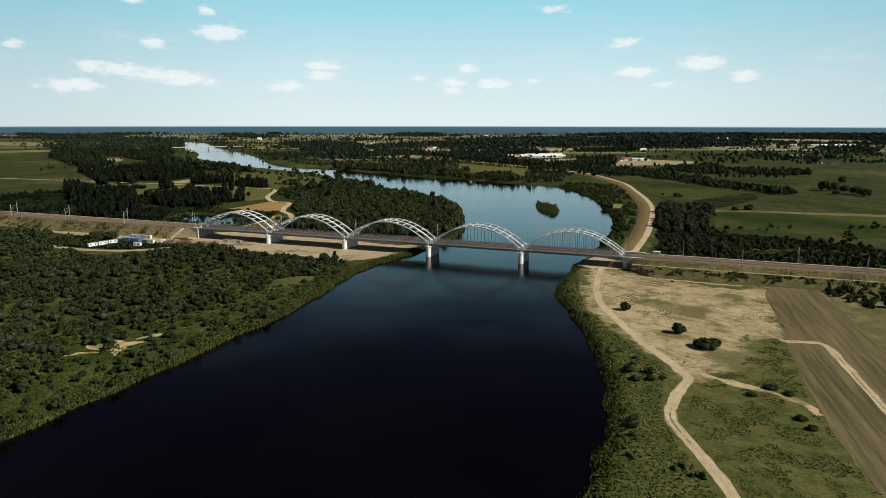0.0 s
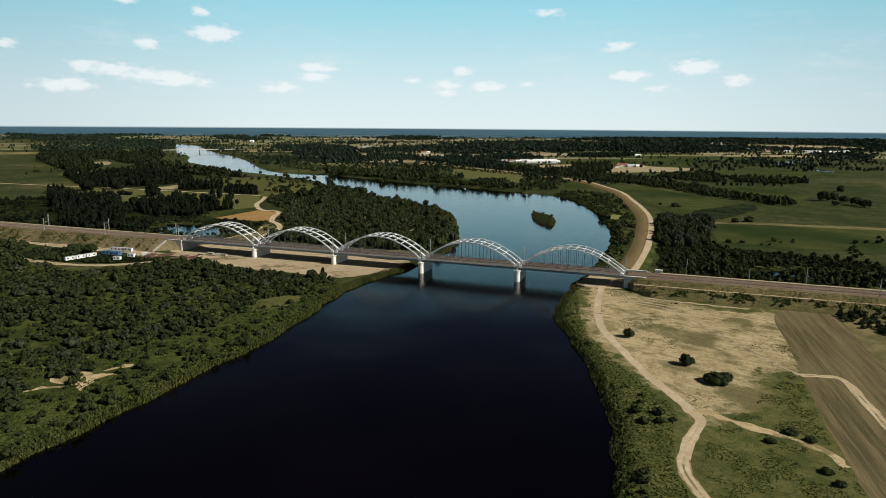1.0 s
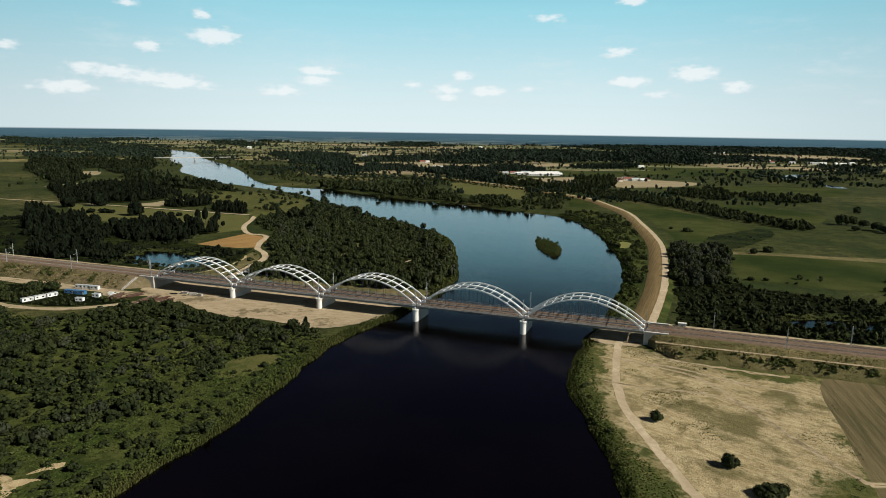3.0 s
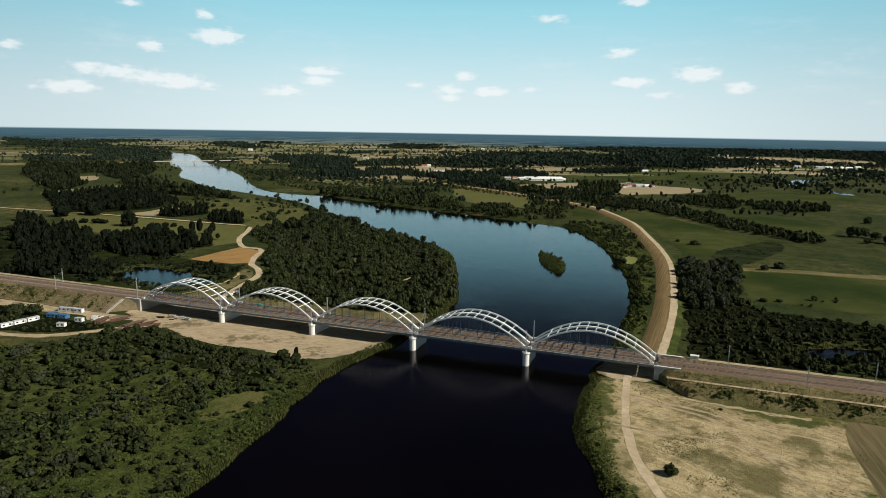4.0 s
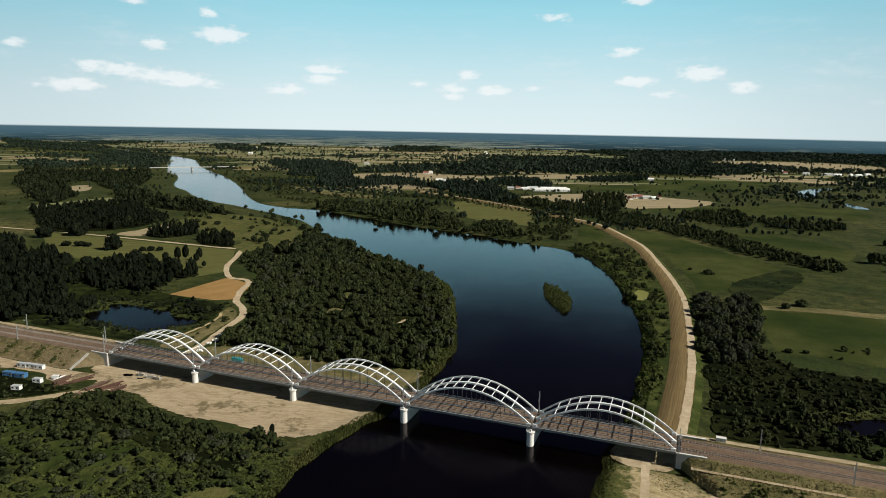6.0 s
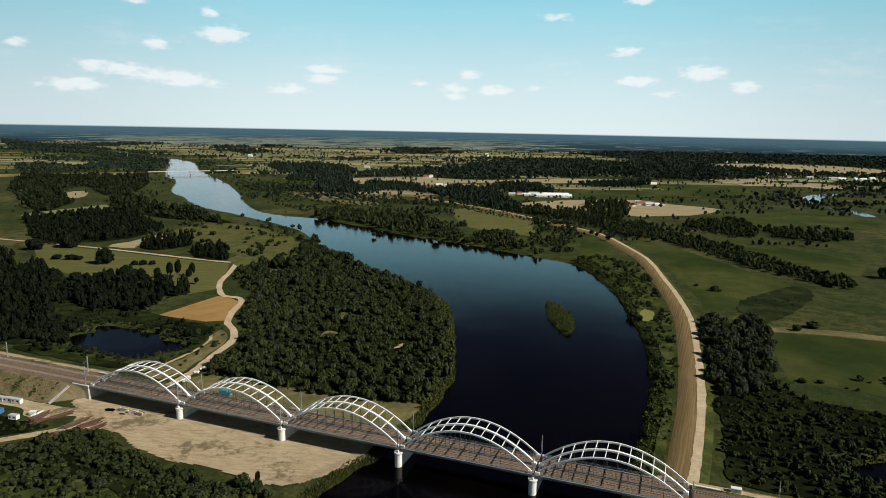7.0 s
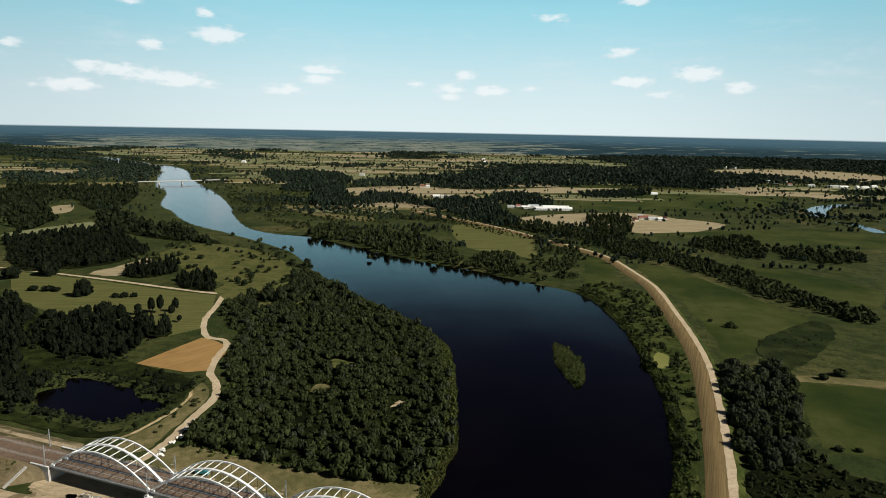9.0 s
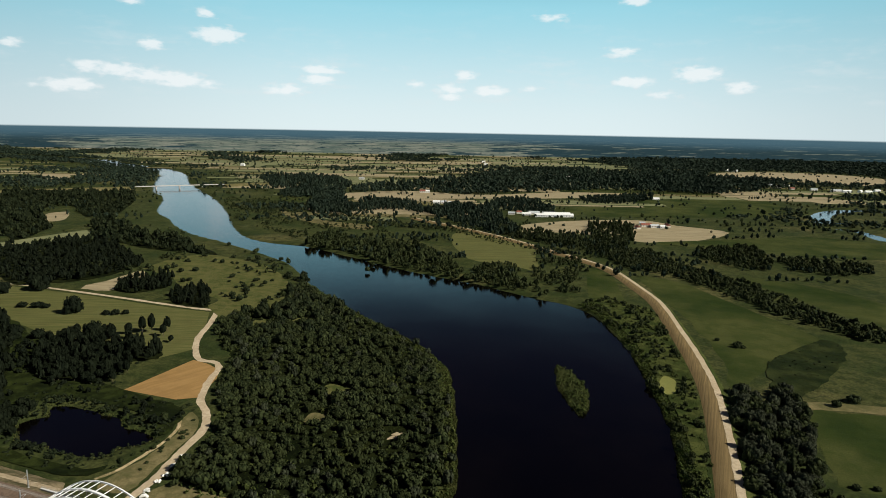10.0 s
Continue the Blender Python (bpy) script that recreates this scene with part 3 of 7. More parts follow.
def ribbon(line, half):
    """The outline of a band of that half width about a line."""
    line = np.asarray(line, float)
    d = np.gradient(line, axis=0)
    side = np.stack([-d[:, 1], d[:, 0]], 1) / np.linalg.norm(d, axis=1)[:, None]
    return np.concatenate([line + side * half, (line - side * half)[::-1]])


PONDS = [ragged(ragged(curve_through(p, 6), 4, 15, 3), 1.5, 4, 5) for p in (POND_WEST, POND_EAST)]
PONDS += [ribbon(curve_through(OXBOW_A, 6, False), 22), ribbon(curve_through(OXBOW_B, 6, False), 12)]


def shore(pts):
    """Metres from the water's edge; negative over water."""
    d = edge_distance(pts, RIVER) * np.where(inside(pts, RIVER), -1, 1)
    d = np.maximum(d, edge_distance(pts, ISLE) * np.where(inside(pts, ISLE), 1, -1))
    for p in PONDS:
        near = (np.abs(pts - p.mean(0)) < np.ptp(p, axis=0) + 30).all(1)
        d[near] = np.minimum(d[near], edge_distance(pts[near], p) * np.where(inside(pts[near], p), -1, 1))
    return d


SAND_WEST = [(24, -30), (47, -27), (76, -37), (92, -40), (123, -38), (147, -42), (165, -33), (178, -8), (180, 12), (175, 30), (120, 34), (60, 32), (10, 30), (-6, 10), (-4, -8), (10, -14)]
LAND = 2.0


def site_z(x, y):
    """Height of the sand flat under the bridge."""
    q = np.array([(x, y)], float)
    u = float(np.clip(edge_distance(q, flat_edge)[0] / 9.0, 0, 1)) * bool(inside(q, flat_edge)[0])
    return LAND - 1.15 * u * u * (3 - 2 * u) + 0.12



def steps(*runs):
    out = [runs[0]]
    for end, gap in runs[1:]:
        n = max(1, round((end - out[-1]) / gap))
        out += list(np.linspace(out[-1], end, n + 1)[1:])
    return np.array(out)


xs = steps(-6500, (-3600, 300), (-2100, 45), (-1000, 18), (-320, 12), (520, 7.5), (1000, 16), (2500, 60), (6500, 300))
ys = steps(-2500, (-700, 120), (-420, 20), (720, 7), (1100, 14), (2000, 20), (2800, 40), (7500, 250))
gx, gy = np.meshgrid(xs, ys)
flat = np.stack([gx.ravel(), gy.ravel()], 1)
d = shore(flat)
z = np.where(d > 0, LAND * np.clip(d / 7.0, 0, 1) ** 0.7, np.maximum(-2.5, d * 0.35))
# the trodden sand flat under the bridge lies a metre lower
flat_edge = curve_through(SAND_WEST, 6)
sunk = np.clip(edge_distance(flat, flat_edge) / 9.0, 0, 1) * inside(flat, flat_edge)
within = np.clip((edge_distance(flat, flat_edge) - 4.0) / 3.0, 0, 1) * inside(flat, flat_edge)
z = np.where(d > 0, np.minimum(z, LAND - 1.15 * sunk * sunk * (3 - 2 * sunk) - 0.9 * within), z)
nx, ny = len(xs), len(ys)
idx = np.arange(nx * ny).reshape(ny, nx)
quads = np.stack([idx[:-1, :-1], idx[:-1, 1:], idx[1:, 1:], idx[1:, :-1]], -1).reshape(-1, 4)
tagged(raw("ground", np.column_stack([flat, z]), quads, M_GROUND, smooth=True), "flat green floodplain with grassy river banks", "ground", kind="structure")
tagged(raw("water", [(-6500, -2500, 0), (6500, -2500, 0), (6500, 7500, 0), (-6500, 7500, 0)], [(0, 1, 2, 3)], M_WATER),
       "dark calm river water reflecting the sky", "river", kind="structure")

layer, BARE = [0], []
from mathutils.geometry import delaunay_2d_cdt


def sheet(name, outline, mat, label, category="field", rag=1.5, lift=None, n=6, smooth=True):
    """A field or bare patch: a thin layer of its own on the flat ground."""
    layer[0] += 1
    line = curve_through(outline, n) if smooth else np.array(outline, float)
    size = max(np.ptp(line, axis=0))
    if mat in (M_STRAW, M_OCHRE):
        BARE.append(line)
    line = ragged(ragged(line, rag, max(8, size / 25), layer[0]), rag * 0.5, max(3, size / 90), layer[0] + 0.5)
    m = len(line)
    v, _, f, *_ = delaunay_2d_cdt([Vector(q) for q in line], [(a, (a + 1) % m) for a in range(m)], [], 1, 1e-4)
    high = LAND + (lift or 0.03 + 0.0018 * layer[0])
    f = [t for t in f if inside(np.array([sum((v[q] for q in t), Vector((0, 0))) / len(t)]), line)[0]]
    return tagged(raw(name, [(q.x, q.y, high) for q in v], [t[:3] for t in f], mat), label, category, kind="structure")


def lane(name, line, width, mat, label, category="track", rag=0.6, n=8, lift=0.0):
    """A road or track along a line, its edges uneven."""
    layer[0] += 1
    c = curve_through(line, n, False)
    d = np.gradient(c, axis=0)
    side = np.stack([-d[:, 1], d[:, 0]], 1) / (np.linalg.norm(d, axis=1)[:, None] + 1e-9)
    w = np.array([width / 2 * (1 + 0.25 * noise.noise((p[0] / 9, p[1] / 9, layer[0]))) for p in c])[:, None]
    l, r = ragged(c + side * w, rag, 5, layer[0]), ragged(c - side * w, rag, 5, layer[0] + 50)
    k = len(c)
    zz = np.full((2 * k, 1), LAND + 0.05 + 0.0018 * layer[0] + lift)
    return tagged(raw(name, np.column_stack([np.concatenate([l, r]), zz]), [(i, k + i, k + i + 1, i + 1) for i in range(k - 1)], mat), label, category, kind="structure")


# near banks
YARD = [(24, -10), (-5, -14), (-45, -16), (-100, -16), (-150, -18), (-120, -25), (-60, -27), (-45, -25), (-24, -24), (-14, -30), (-4, -31), (4, -26), (14, -21), (26, -22)]
SAND_EAST = [(306, 14), (314, -3), (332, -9), (363, -26), (393, -30), (408, -22), (411, -59), (409, -108), (393, -124), (386, -150), (374, -178), (361, -166), (347, -146), (333, -122), (321, -95), (312, -50), (308, -10)]
MEADOW_EAST = [(371, -188), (384, -165), (407, -112), (406, -191), (411, -220), (416, -260), (400, -330), (382, -290), (379, -258), (368, -222)]
HARROWED = [(410, -24), (437, -20), (440, -80), (446, -144), (470, -300), (440, -340), (416, -260), (411, -220), (408, -179), (408, -112)]
sx, sy = np.arange(-10, 184, 1.2), np.arange(-46, 38, 1.2)
gx, gy = np.meshgrid(sx, sy)
g = np.stack([gx.ravel(), gy.ravel()], 1)
e = edge_distance(g, flat_edge) * np.where(inside(g, flat_edge), 1, -1)
wob = np.array([noise.fractal((a / 9, b / 9, 3.3), 1.0, 2.0, 3) for a, b in g])
u = np.clip(e / 9.0, 0, 1)
ds = shore(g)
hs = np.where(ds > 0, np.minimum(LAND * np.clip(ds / 7.0, 0, 1) ** 0.7, LAND - 1.15 * u * u * (3 - 2 * u)), ds * 0.35) + 0.10 + 0.10 * wob
m, ids = len(sx), np.arange(len(g)).reshape(len(sy), len(sx))
qs = np.stack([ids[:-1, :-1], ids[:-1, 1:], ids[1:, 1:], ids[1:, :-1]], -1).reshape(-1, 4)
qs = qs[(e[qs] + 2.0 * wob[qs] > -0.5).all(1)]
tagged(raw("sand_flat", np.column_stack([g, hs]), qs, M_SAND, smooth=True), "trampled pale sand of the building site under the bridge", "sand", kind="structure")
sheet("yard", YARD, M_SAND, "sandy yard at the foot of the embankment", "yard", 1.5)
for x, y, a, b in ((22, -5.5, 3.4, 2.0), (33, -7.2, 1.7, 0.9)):
    ring = np.linspace(0, 2 * math.pi, 14)[:-1]
    edge = ragged(np.column_stack([x + a * np.cos(ring), y + b * np.sin(ring)]), 0.8, 1.5, x)
    h = site_z(x, y) + 0.12
    tagged(raw("puddle", [(x, y, h)] + [(p[0], p[1], h) for p in edge], [(0, 1 + k, 1 + (k + 1) % 13) for k in range(13)], M_WATER), "dark puddle on the trampled sand", "puddle", kind="structure")
lane("sand_track", [(30, -20), (18, -38), (8, -50), (0, -58), (-12, -66), (-40, -72), (-80, -70)], 6.0, M_SAND, "pale sandy site road")
gx, gy = np.meshgrid(np.arange(296, 452, 1.5), np.arange(-345, -5, 1.5))
g = np.stack([gx.ravel(), gy.ravel()], 1)
ds = shore(g)
edge = curve_through(SAND_EAST, 8)
bare_amount = np.clip(0.5 + edge_distance(g, edge) * np.where(inside(g, edge), 1, -1) / 26.0, 0, 1)
wob = np.array([noise.fractal((p / 14, q / 14, 1.7), 1.0, 2.0, 4) for p, q in g])
hs = LAND * np.clip(ds / 7.0, 0, 1) ** 0.7 + 0.022 + 0.012 * wob
ids = np.arange(len(g)).reshape(gx.shape)
qs = np.stack([ids[:-1, :-1], ids[:-1, 1:], ids[1:, 1:], ids[1:, :-1]], -1).reshape(-1, 4)
meadow = raw("bank_meadow", np.column_stack([g, hs]), qs[(ds[qs] > 0.5).all(1)], M_BANKEAST, smooth=True)
meadow.data.attributes.new("bare", "FLOAT", "POINT").data.foreach_set("value", bare_amount.astype(np.float32))
tagged(meadow, "bare sandy ground passing into rough green meadow", "meadow", kind="structure")
sheet("meadow", [(437, -19), (520, -30), (570, -300), (470, -300), (446, -144), (440, -80)], M_DRYGRASS, "dry brown-green meadow beside the harrowed field", "meadow", 1)
sheet("harrowed_field", HARROWED, M_PLOUGH, "brown harrowed field with wheel lines", "field", 1)
TRACK_EAST = [(317, 12), (319, -35), (325, -80), (339, -117), (352, -145), (362, -163), (369, -178), (365, -196), (364, -214), (369, -228), (374, -240), (380, -256), (392, -290), (410, -350)]
TRACK_FIELD = [(407, -121), (415, -119), (422, -121), (425, -145), (429, -189), (440, -260)]


def ruts(line, gauge, width, label):
    """Two wheel ruts with worn grass between."""
    lane("sand_track", line, gauge + 1.6, M_SANDGRASS, label + ", worn grass between the ruts", rag=0.8)
    c = curve_through(line, 8, False)
    d = np.gradient(c, axis=0)
    side = np.stack([-d[:, 1], d[:, 0]], 1) / np.linalg.norm(d, axis=1)[:, None]
    for k in (-1, 1):
        lane("wheel_rut", (c + side * k * gauge / 2)[::4], width, M_ROAD, "pale sandy wheel rut of the track", "track", rag=0.35, n=5)


ruts(TRACK_EAST, 1.9, 1.25, "winding pale sand track along the river bank")
lane("sand_track", TRACK_EAST[:7], 3.6, M_ROAD, "broad worn sand track on the bank", rag=1.0)
ruts(TRACK_FIELD, 1.8, 1.0, "pale track through the harrowed field")
lane("sand_track", [(367, -171), (377, -174), (388, -179), (403, -186), (409, -197)], 3.0, M_SANDGRASS, "short sandy track across the meadow", rag=2.4)
sheet("sand_under_bridge", [(303, -2), (329, -2), (329.5, 32), (318, 36), (306, 26)], M_SAND, "bare sand beneath the last bridge span", "sand", 1.0)
lane("sand_track", [(319, -27), (342, -34), (358, -42), (377, -72), (396, -105), (407, -121)], 2.0, M_SAND, "faint sandy wheel track")
lane("sand_track", [(316, -60), (335, -62), (360, -60), (385, -72)], 1.6, M_SAND, "faint sandy wheel track")
lane("sand_track", [(322, -30), (345, -30), (372, -40), (398, -44)], 1.8, M_SAND, "faint sandy wheel track", rag=1.0)
lane("sand_strip", [(344, -19.8), (352, -20.4), (362, -21.8), (372, -22.4), (384, -23.4), (397, -22.8)], 2.2, M_SAND, "strip of bare sand at the foot of the embankment", "sand", rag=1.7)
lane("gravel_road", [(28, 30), (26, 57), (17, 89), (9, 119), (-7, 141), (-25, 157), (-44, 190), (-53, 212), (-66, 224), (-81, 224), (-98, 238), (-122, 269), (-142, 309), (-166, 350), (-180, 353), (-230, 352), (-358, 355), (-492, 351), (-700, 340)], 5.5, M_ROAD, "pale gravel road winding past the wood", "road", 1.0)
sheet("dry_grass", [(36, 34), (60, 30), (120, 30), (172, 28), (182, 45), (182, 66), (160, 64), (120, 60), (62, 58), (38, 62)], M_DRYGRASS, "dry yellow grass between railway and wood", "grass", 2)
sheet("dry_grass", [(-16, 138), (4, 120), (11, 95), (19, 62), (21, 42), (2, 42), (2, 80), (-2, 105), (-12, 122)], M_DRYGRASS, "dry grassy bank beside the gravel road", "grass", 1.5)
lane("field_track", [(-26, 136), (-10, 118), (-3, 101), (-1, 84), (-1, 59), (-5, 46)], 2.4, M_SANDGRASS, "faint sandy track along the pond", rag=0.8)
sheet("grain_field", [(-90, 150), (-87, 222), (-70, 219), (-51, 211), (-41, 195), (-29, 160), (-42, 150)], M_OCHRE, "small ripe orange grain field", "field", 0.8, n=1)
sheet("meadow", [(-479, 341), (-350, 347), (-222, 343), (-171, 346), (-128, 285), (-105, 245), (-118, 209), (-239, 218), (-354, 249)], M_MEADOW, "mown green meadow behind the gravel road", "meadow", 1.5, n=1)
sheet("rough_grass", [(164, -420), (166, -330), (168, -236), (169, -196), (171, -158), (165, -108), (154, -72), (136, -58), (92, -56), (50, -54), (24, -60), (8, -88), (-60, -78), (-110, -60), (-330, -30), (-340, -250), (-150, -350), (60, -400)], M_SCRUBGRASS, "rough green grass among the willow thickets", "grass", 5)
for outline in ([(129, -222), (138, -217), (150, -216), (158, -212), (155, -221), (158, -231), (148, -230), (139, -228)], [(150, -212), (157, -205), (161, -197), (156, -201), (152, -207)], [(140, -238), (146, -234), (149, -229), (143, -233)]):
    sheet("sand_patch", outline, M_SANDGRASS, "patch of bare pale sand in the scrub", "sand", 3.5, n=9)
sheet("grass_bank", [(170, -160), (164, -112), (150, -72), (124, -82), (130, -130), (148, -190), (168, -230)], M_SCRUBGRASS, "bright green grass bank by the river", "meadow", 4)
sheet("grass_bank", [(150, -122), (163, -112), (162, -90), (148, -86), (142, -108)], M_BANKGRASS, "sunlit patch of grass on the bank", "meadow", 4)
sheet("field", [(-750, 542), (-744, 664), (-735, 699), (-674, 644), (-694, 558), (-713, 514)], M_FARFIELD, "pale green strip of field between woods", "field", 3, n=2)
CLEARINGS_LATER = [
    ("sand_patch", [(129, 153), (133, 154), (136, 164), (132, 166), (130, 160)], M_SAND, "small bare sand spot in the wood", "sand"),
    ("clearing", [(62, 154), (72, 155), (78, 163), (72, 168), (63, 166)], M_DRYGRASS, "brownish clearing in the wood", "clearing"),
    ("clearing", [(-74, 352), (-56, 344), (-44, 352), (-50, 370), (-72, 372)], M_BANKGRASS, "green clearing in the wood", "clearing"),
    ("clearing", [(-112, 322), (-96, 316), (-88, 330), (-100, 344), (-112, 338)], M_BANKGRASS, "green clearing in the wood", "clearing"),
    ("clearing", [(46, 200), (58, 199), (66, 209), (60, 220), (48, 219)], M_BANKGRASS, "green clearing in the wood", "clearing")]

# fields up to the horizon
for outline, mat, label in (
    (FIELD_FAR_OCHRE, M_STRAW, "long pale stubble field"), (FIELD_OCHRE_B, M_STRAW, "ripe ochre grain field by the farm"), (FIELD_STRAW_C, M_STRAW, "pale stubble field before the wood"),
    (FIELD_GREEN_D, M_PASTURE, "wide green pasture"), (FIELD_GREEN_E, M_PASTURE, "wide green pasture"), (FIELD_OCHRE_BANK, M_MEADOW, "dry yellowish meadow above the river"),
    (FIELD_GREEN_F, M_PASTURE, "narrow green meadow by the levee"), (FIELD_GREEN_G, M_PASTURE, "green meadow beside the levee road"), (FIELD_GREEN_H, M_PASTURE, "dark green meadow"),
    (FIELD_STRAW_I, M_DRYGRASS, "dry brown strip of meadow"), (FIELD_GREEN_J, M_PASTURE, "green pasture between hedges"), (FIELD_STRAW_M, M_DRYGRASS, "dry meadow on the far bank"), (FIELD_GREEN_N, M_PASTURE, "small green field among trees"),
    (FIELD_SAND_O, M_STRAW, "pale stubble field by the pine wood"), (FIELD_GREEN_P, M_BANKGRASS, "green meadow with scattered bushes"), (FIELD_GREEN_Q, M_PASTURE, "far green field"),
    (FIELD_STRAW_R, M_STRAW, "far pale stubble field"), (FIELD_STRAW_S, M_STRAW, "small pale stubble field")):
    sheet("field", outline, mat, label, "field", 4, n=4)
BARE += [np.array(q, float) for q in (FIELD_OCHRE_BANK, FIELD_GREEN_D, FIELD_GREEN_E, FIELD_GREEN_F, FIELD_GREEN_G, FIELD_GREEN_H, FIELD_GREEN_J)]
rng = np.random.default_rng(5)


def on_plain(u, v):
    """Places on the plain by metres across (u) and away (v) along the lie of its fields."""
    c, t = math.cos(0.345), math.sin(0.345)
    return 292 + np.asarray(u) * c - np.asarray(v) * t, -208 + np.asarray(u) * t + np.asarray(v) * c


# the wide plain: a patchwork of long strips of stubble, pasture and dry meadow
v0, k = 1290.0, 0
while v0 < 5000:
    deep = rng.uniform(30, 75) * (0.5 + v0 / 2600)
    u0 = -0.74 * v0 + rng.uniform(-200, 0)
    while u0 < 0.74 * v0:
        wide = rng.uniform(140, 520) * (0.6 + v0 / 4000)
        x0, y0 = on_plain(u0 + wide / 2, v0 + deep / 2)
        k += 1
        q = rng.choice(7, p=(0.24, 0.22, 0.16, 0.16, 0.12, 0.05, 0.05))
        taken = any(inside(np.array([(x0, y0)]), p)[0] for p in BARE)
        forest = u0 > 0.22 * v0 and v0 > 2500
        if q < 5 and not taken and not forest and shore(np.array([(x0, y0)]))[0] > 70 + deep and (v0 > 1650 or u0 < -150) and not (u0 < -0.28 * v0 and v0 < 2050):
            edge = [on_plain(u0 + a * wide, v0 + b * deep + rng.normal(0, 4)) for a, b in ((0.01, 0.03), (0.99, 0.03), (0.99, 0.97), (0.01, 0.97))]
            sheet("field", edge, (M_STRAW, M_FARFIELD, M_DRYGRASS, M_FARFIELD, M_PASTURE)[q],
                  ("far pale stubble field", "far green field", "far dry meadow", "far pale green field", "far rough grassland")[q], "field", 5, n=1)
        u0 += wide
    v0 += deep

# flood levee: a long grassy bank with a gravel road on its far shoulder
LEVEE = [(326, 26), (329, 59), (332, 121), (332, 180), (330, 251), (326, 320), (316, 389), (300, 471), (277, 578), (250, 650), (205, 749), (156, 807), (92, 866), (3, 948), (-97, 1025), (-260, 1130)]
line = curve_through(LEVEE, 10, False)
dd = np.gradient(line, axis=0)
side = np.stack([-dd[:, 1], dd[:, 0]], 1) / np.linalg.norm(dd, axis=1)[:, None]
PROFILE = [(9.0, 1.9), (4.5, 3.7), (0.5, 4.0), (-7.4, 3.75)]
vs = np.concatenate([np.column_stack([line + side * a, np.full(len(line), h)]) for a, h in PROFILE])
k = len(line)
tagged(raw("levee", vs, [(j * k + i, (j + 1) * k + i, (j + 1) * k + i + 1, j * k + i + 1) for j in range(3) for i in range(k - 1)], M_LEVEE, smooth=True),
       "long flood levee with mown dry grass", "levee", kind="structure")
rows = np.concatenate([np.column_stack([line + side * a, np.full(len(line), h)]) for a, h in ((-7.4, 3.75), (-8.6, 3.3), (-12.0, 1.9))])
tagged(raw("levee_back", rows, [(j * k + i, (j + 1) * k + i, (j + 1) * k + i + 1, j * k + i + 1) for j in range(2) for i in range(k - 1)], M_SCRUBGRASS, smooth=True),
       "weedy green back slope of the levee", "levee", kind="structure")
ROAD = line - side * 4.9
l, r = ragged(ROAD + side * 2.4, 0.7, 6, 71), ragged(ROAD - side * 2.4, 0.9, 6, 72)
tagged(raw("levee_road", np.column_stack([np.concatenate([l, r]), np.full(2 * k, 3.99)]), [(i, k + i, k + i + 1, i + 1) for i in range(k - 1)], M_ROAD),
       "pale gravel road on top of the levee", "road", kind="structure")

# railway embankment: dry grass slopes, ballast bed, service path behind
RAIL_Z = 9.3


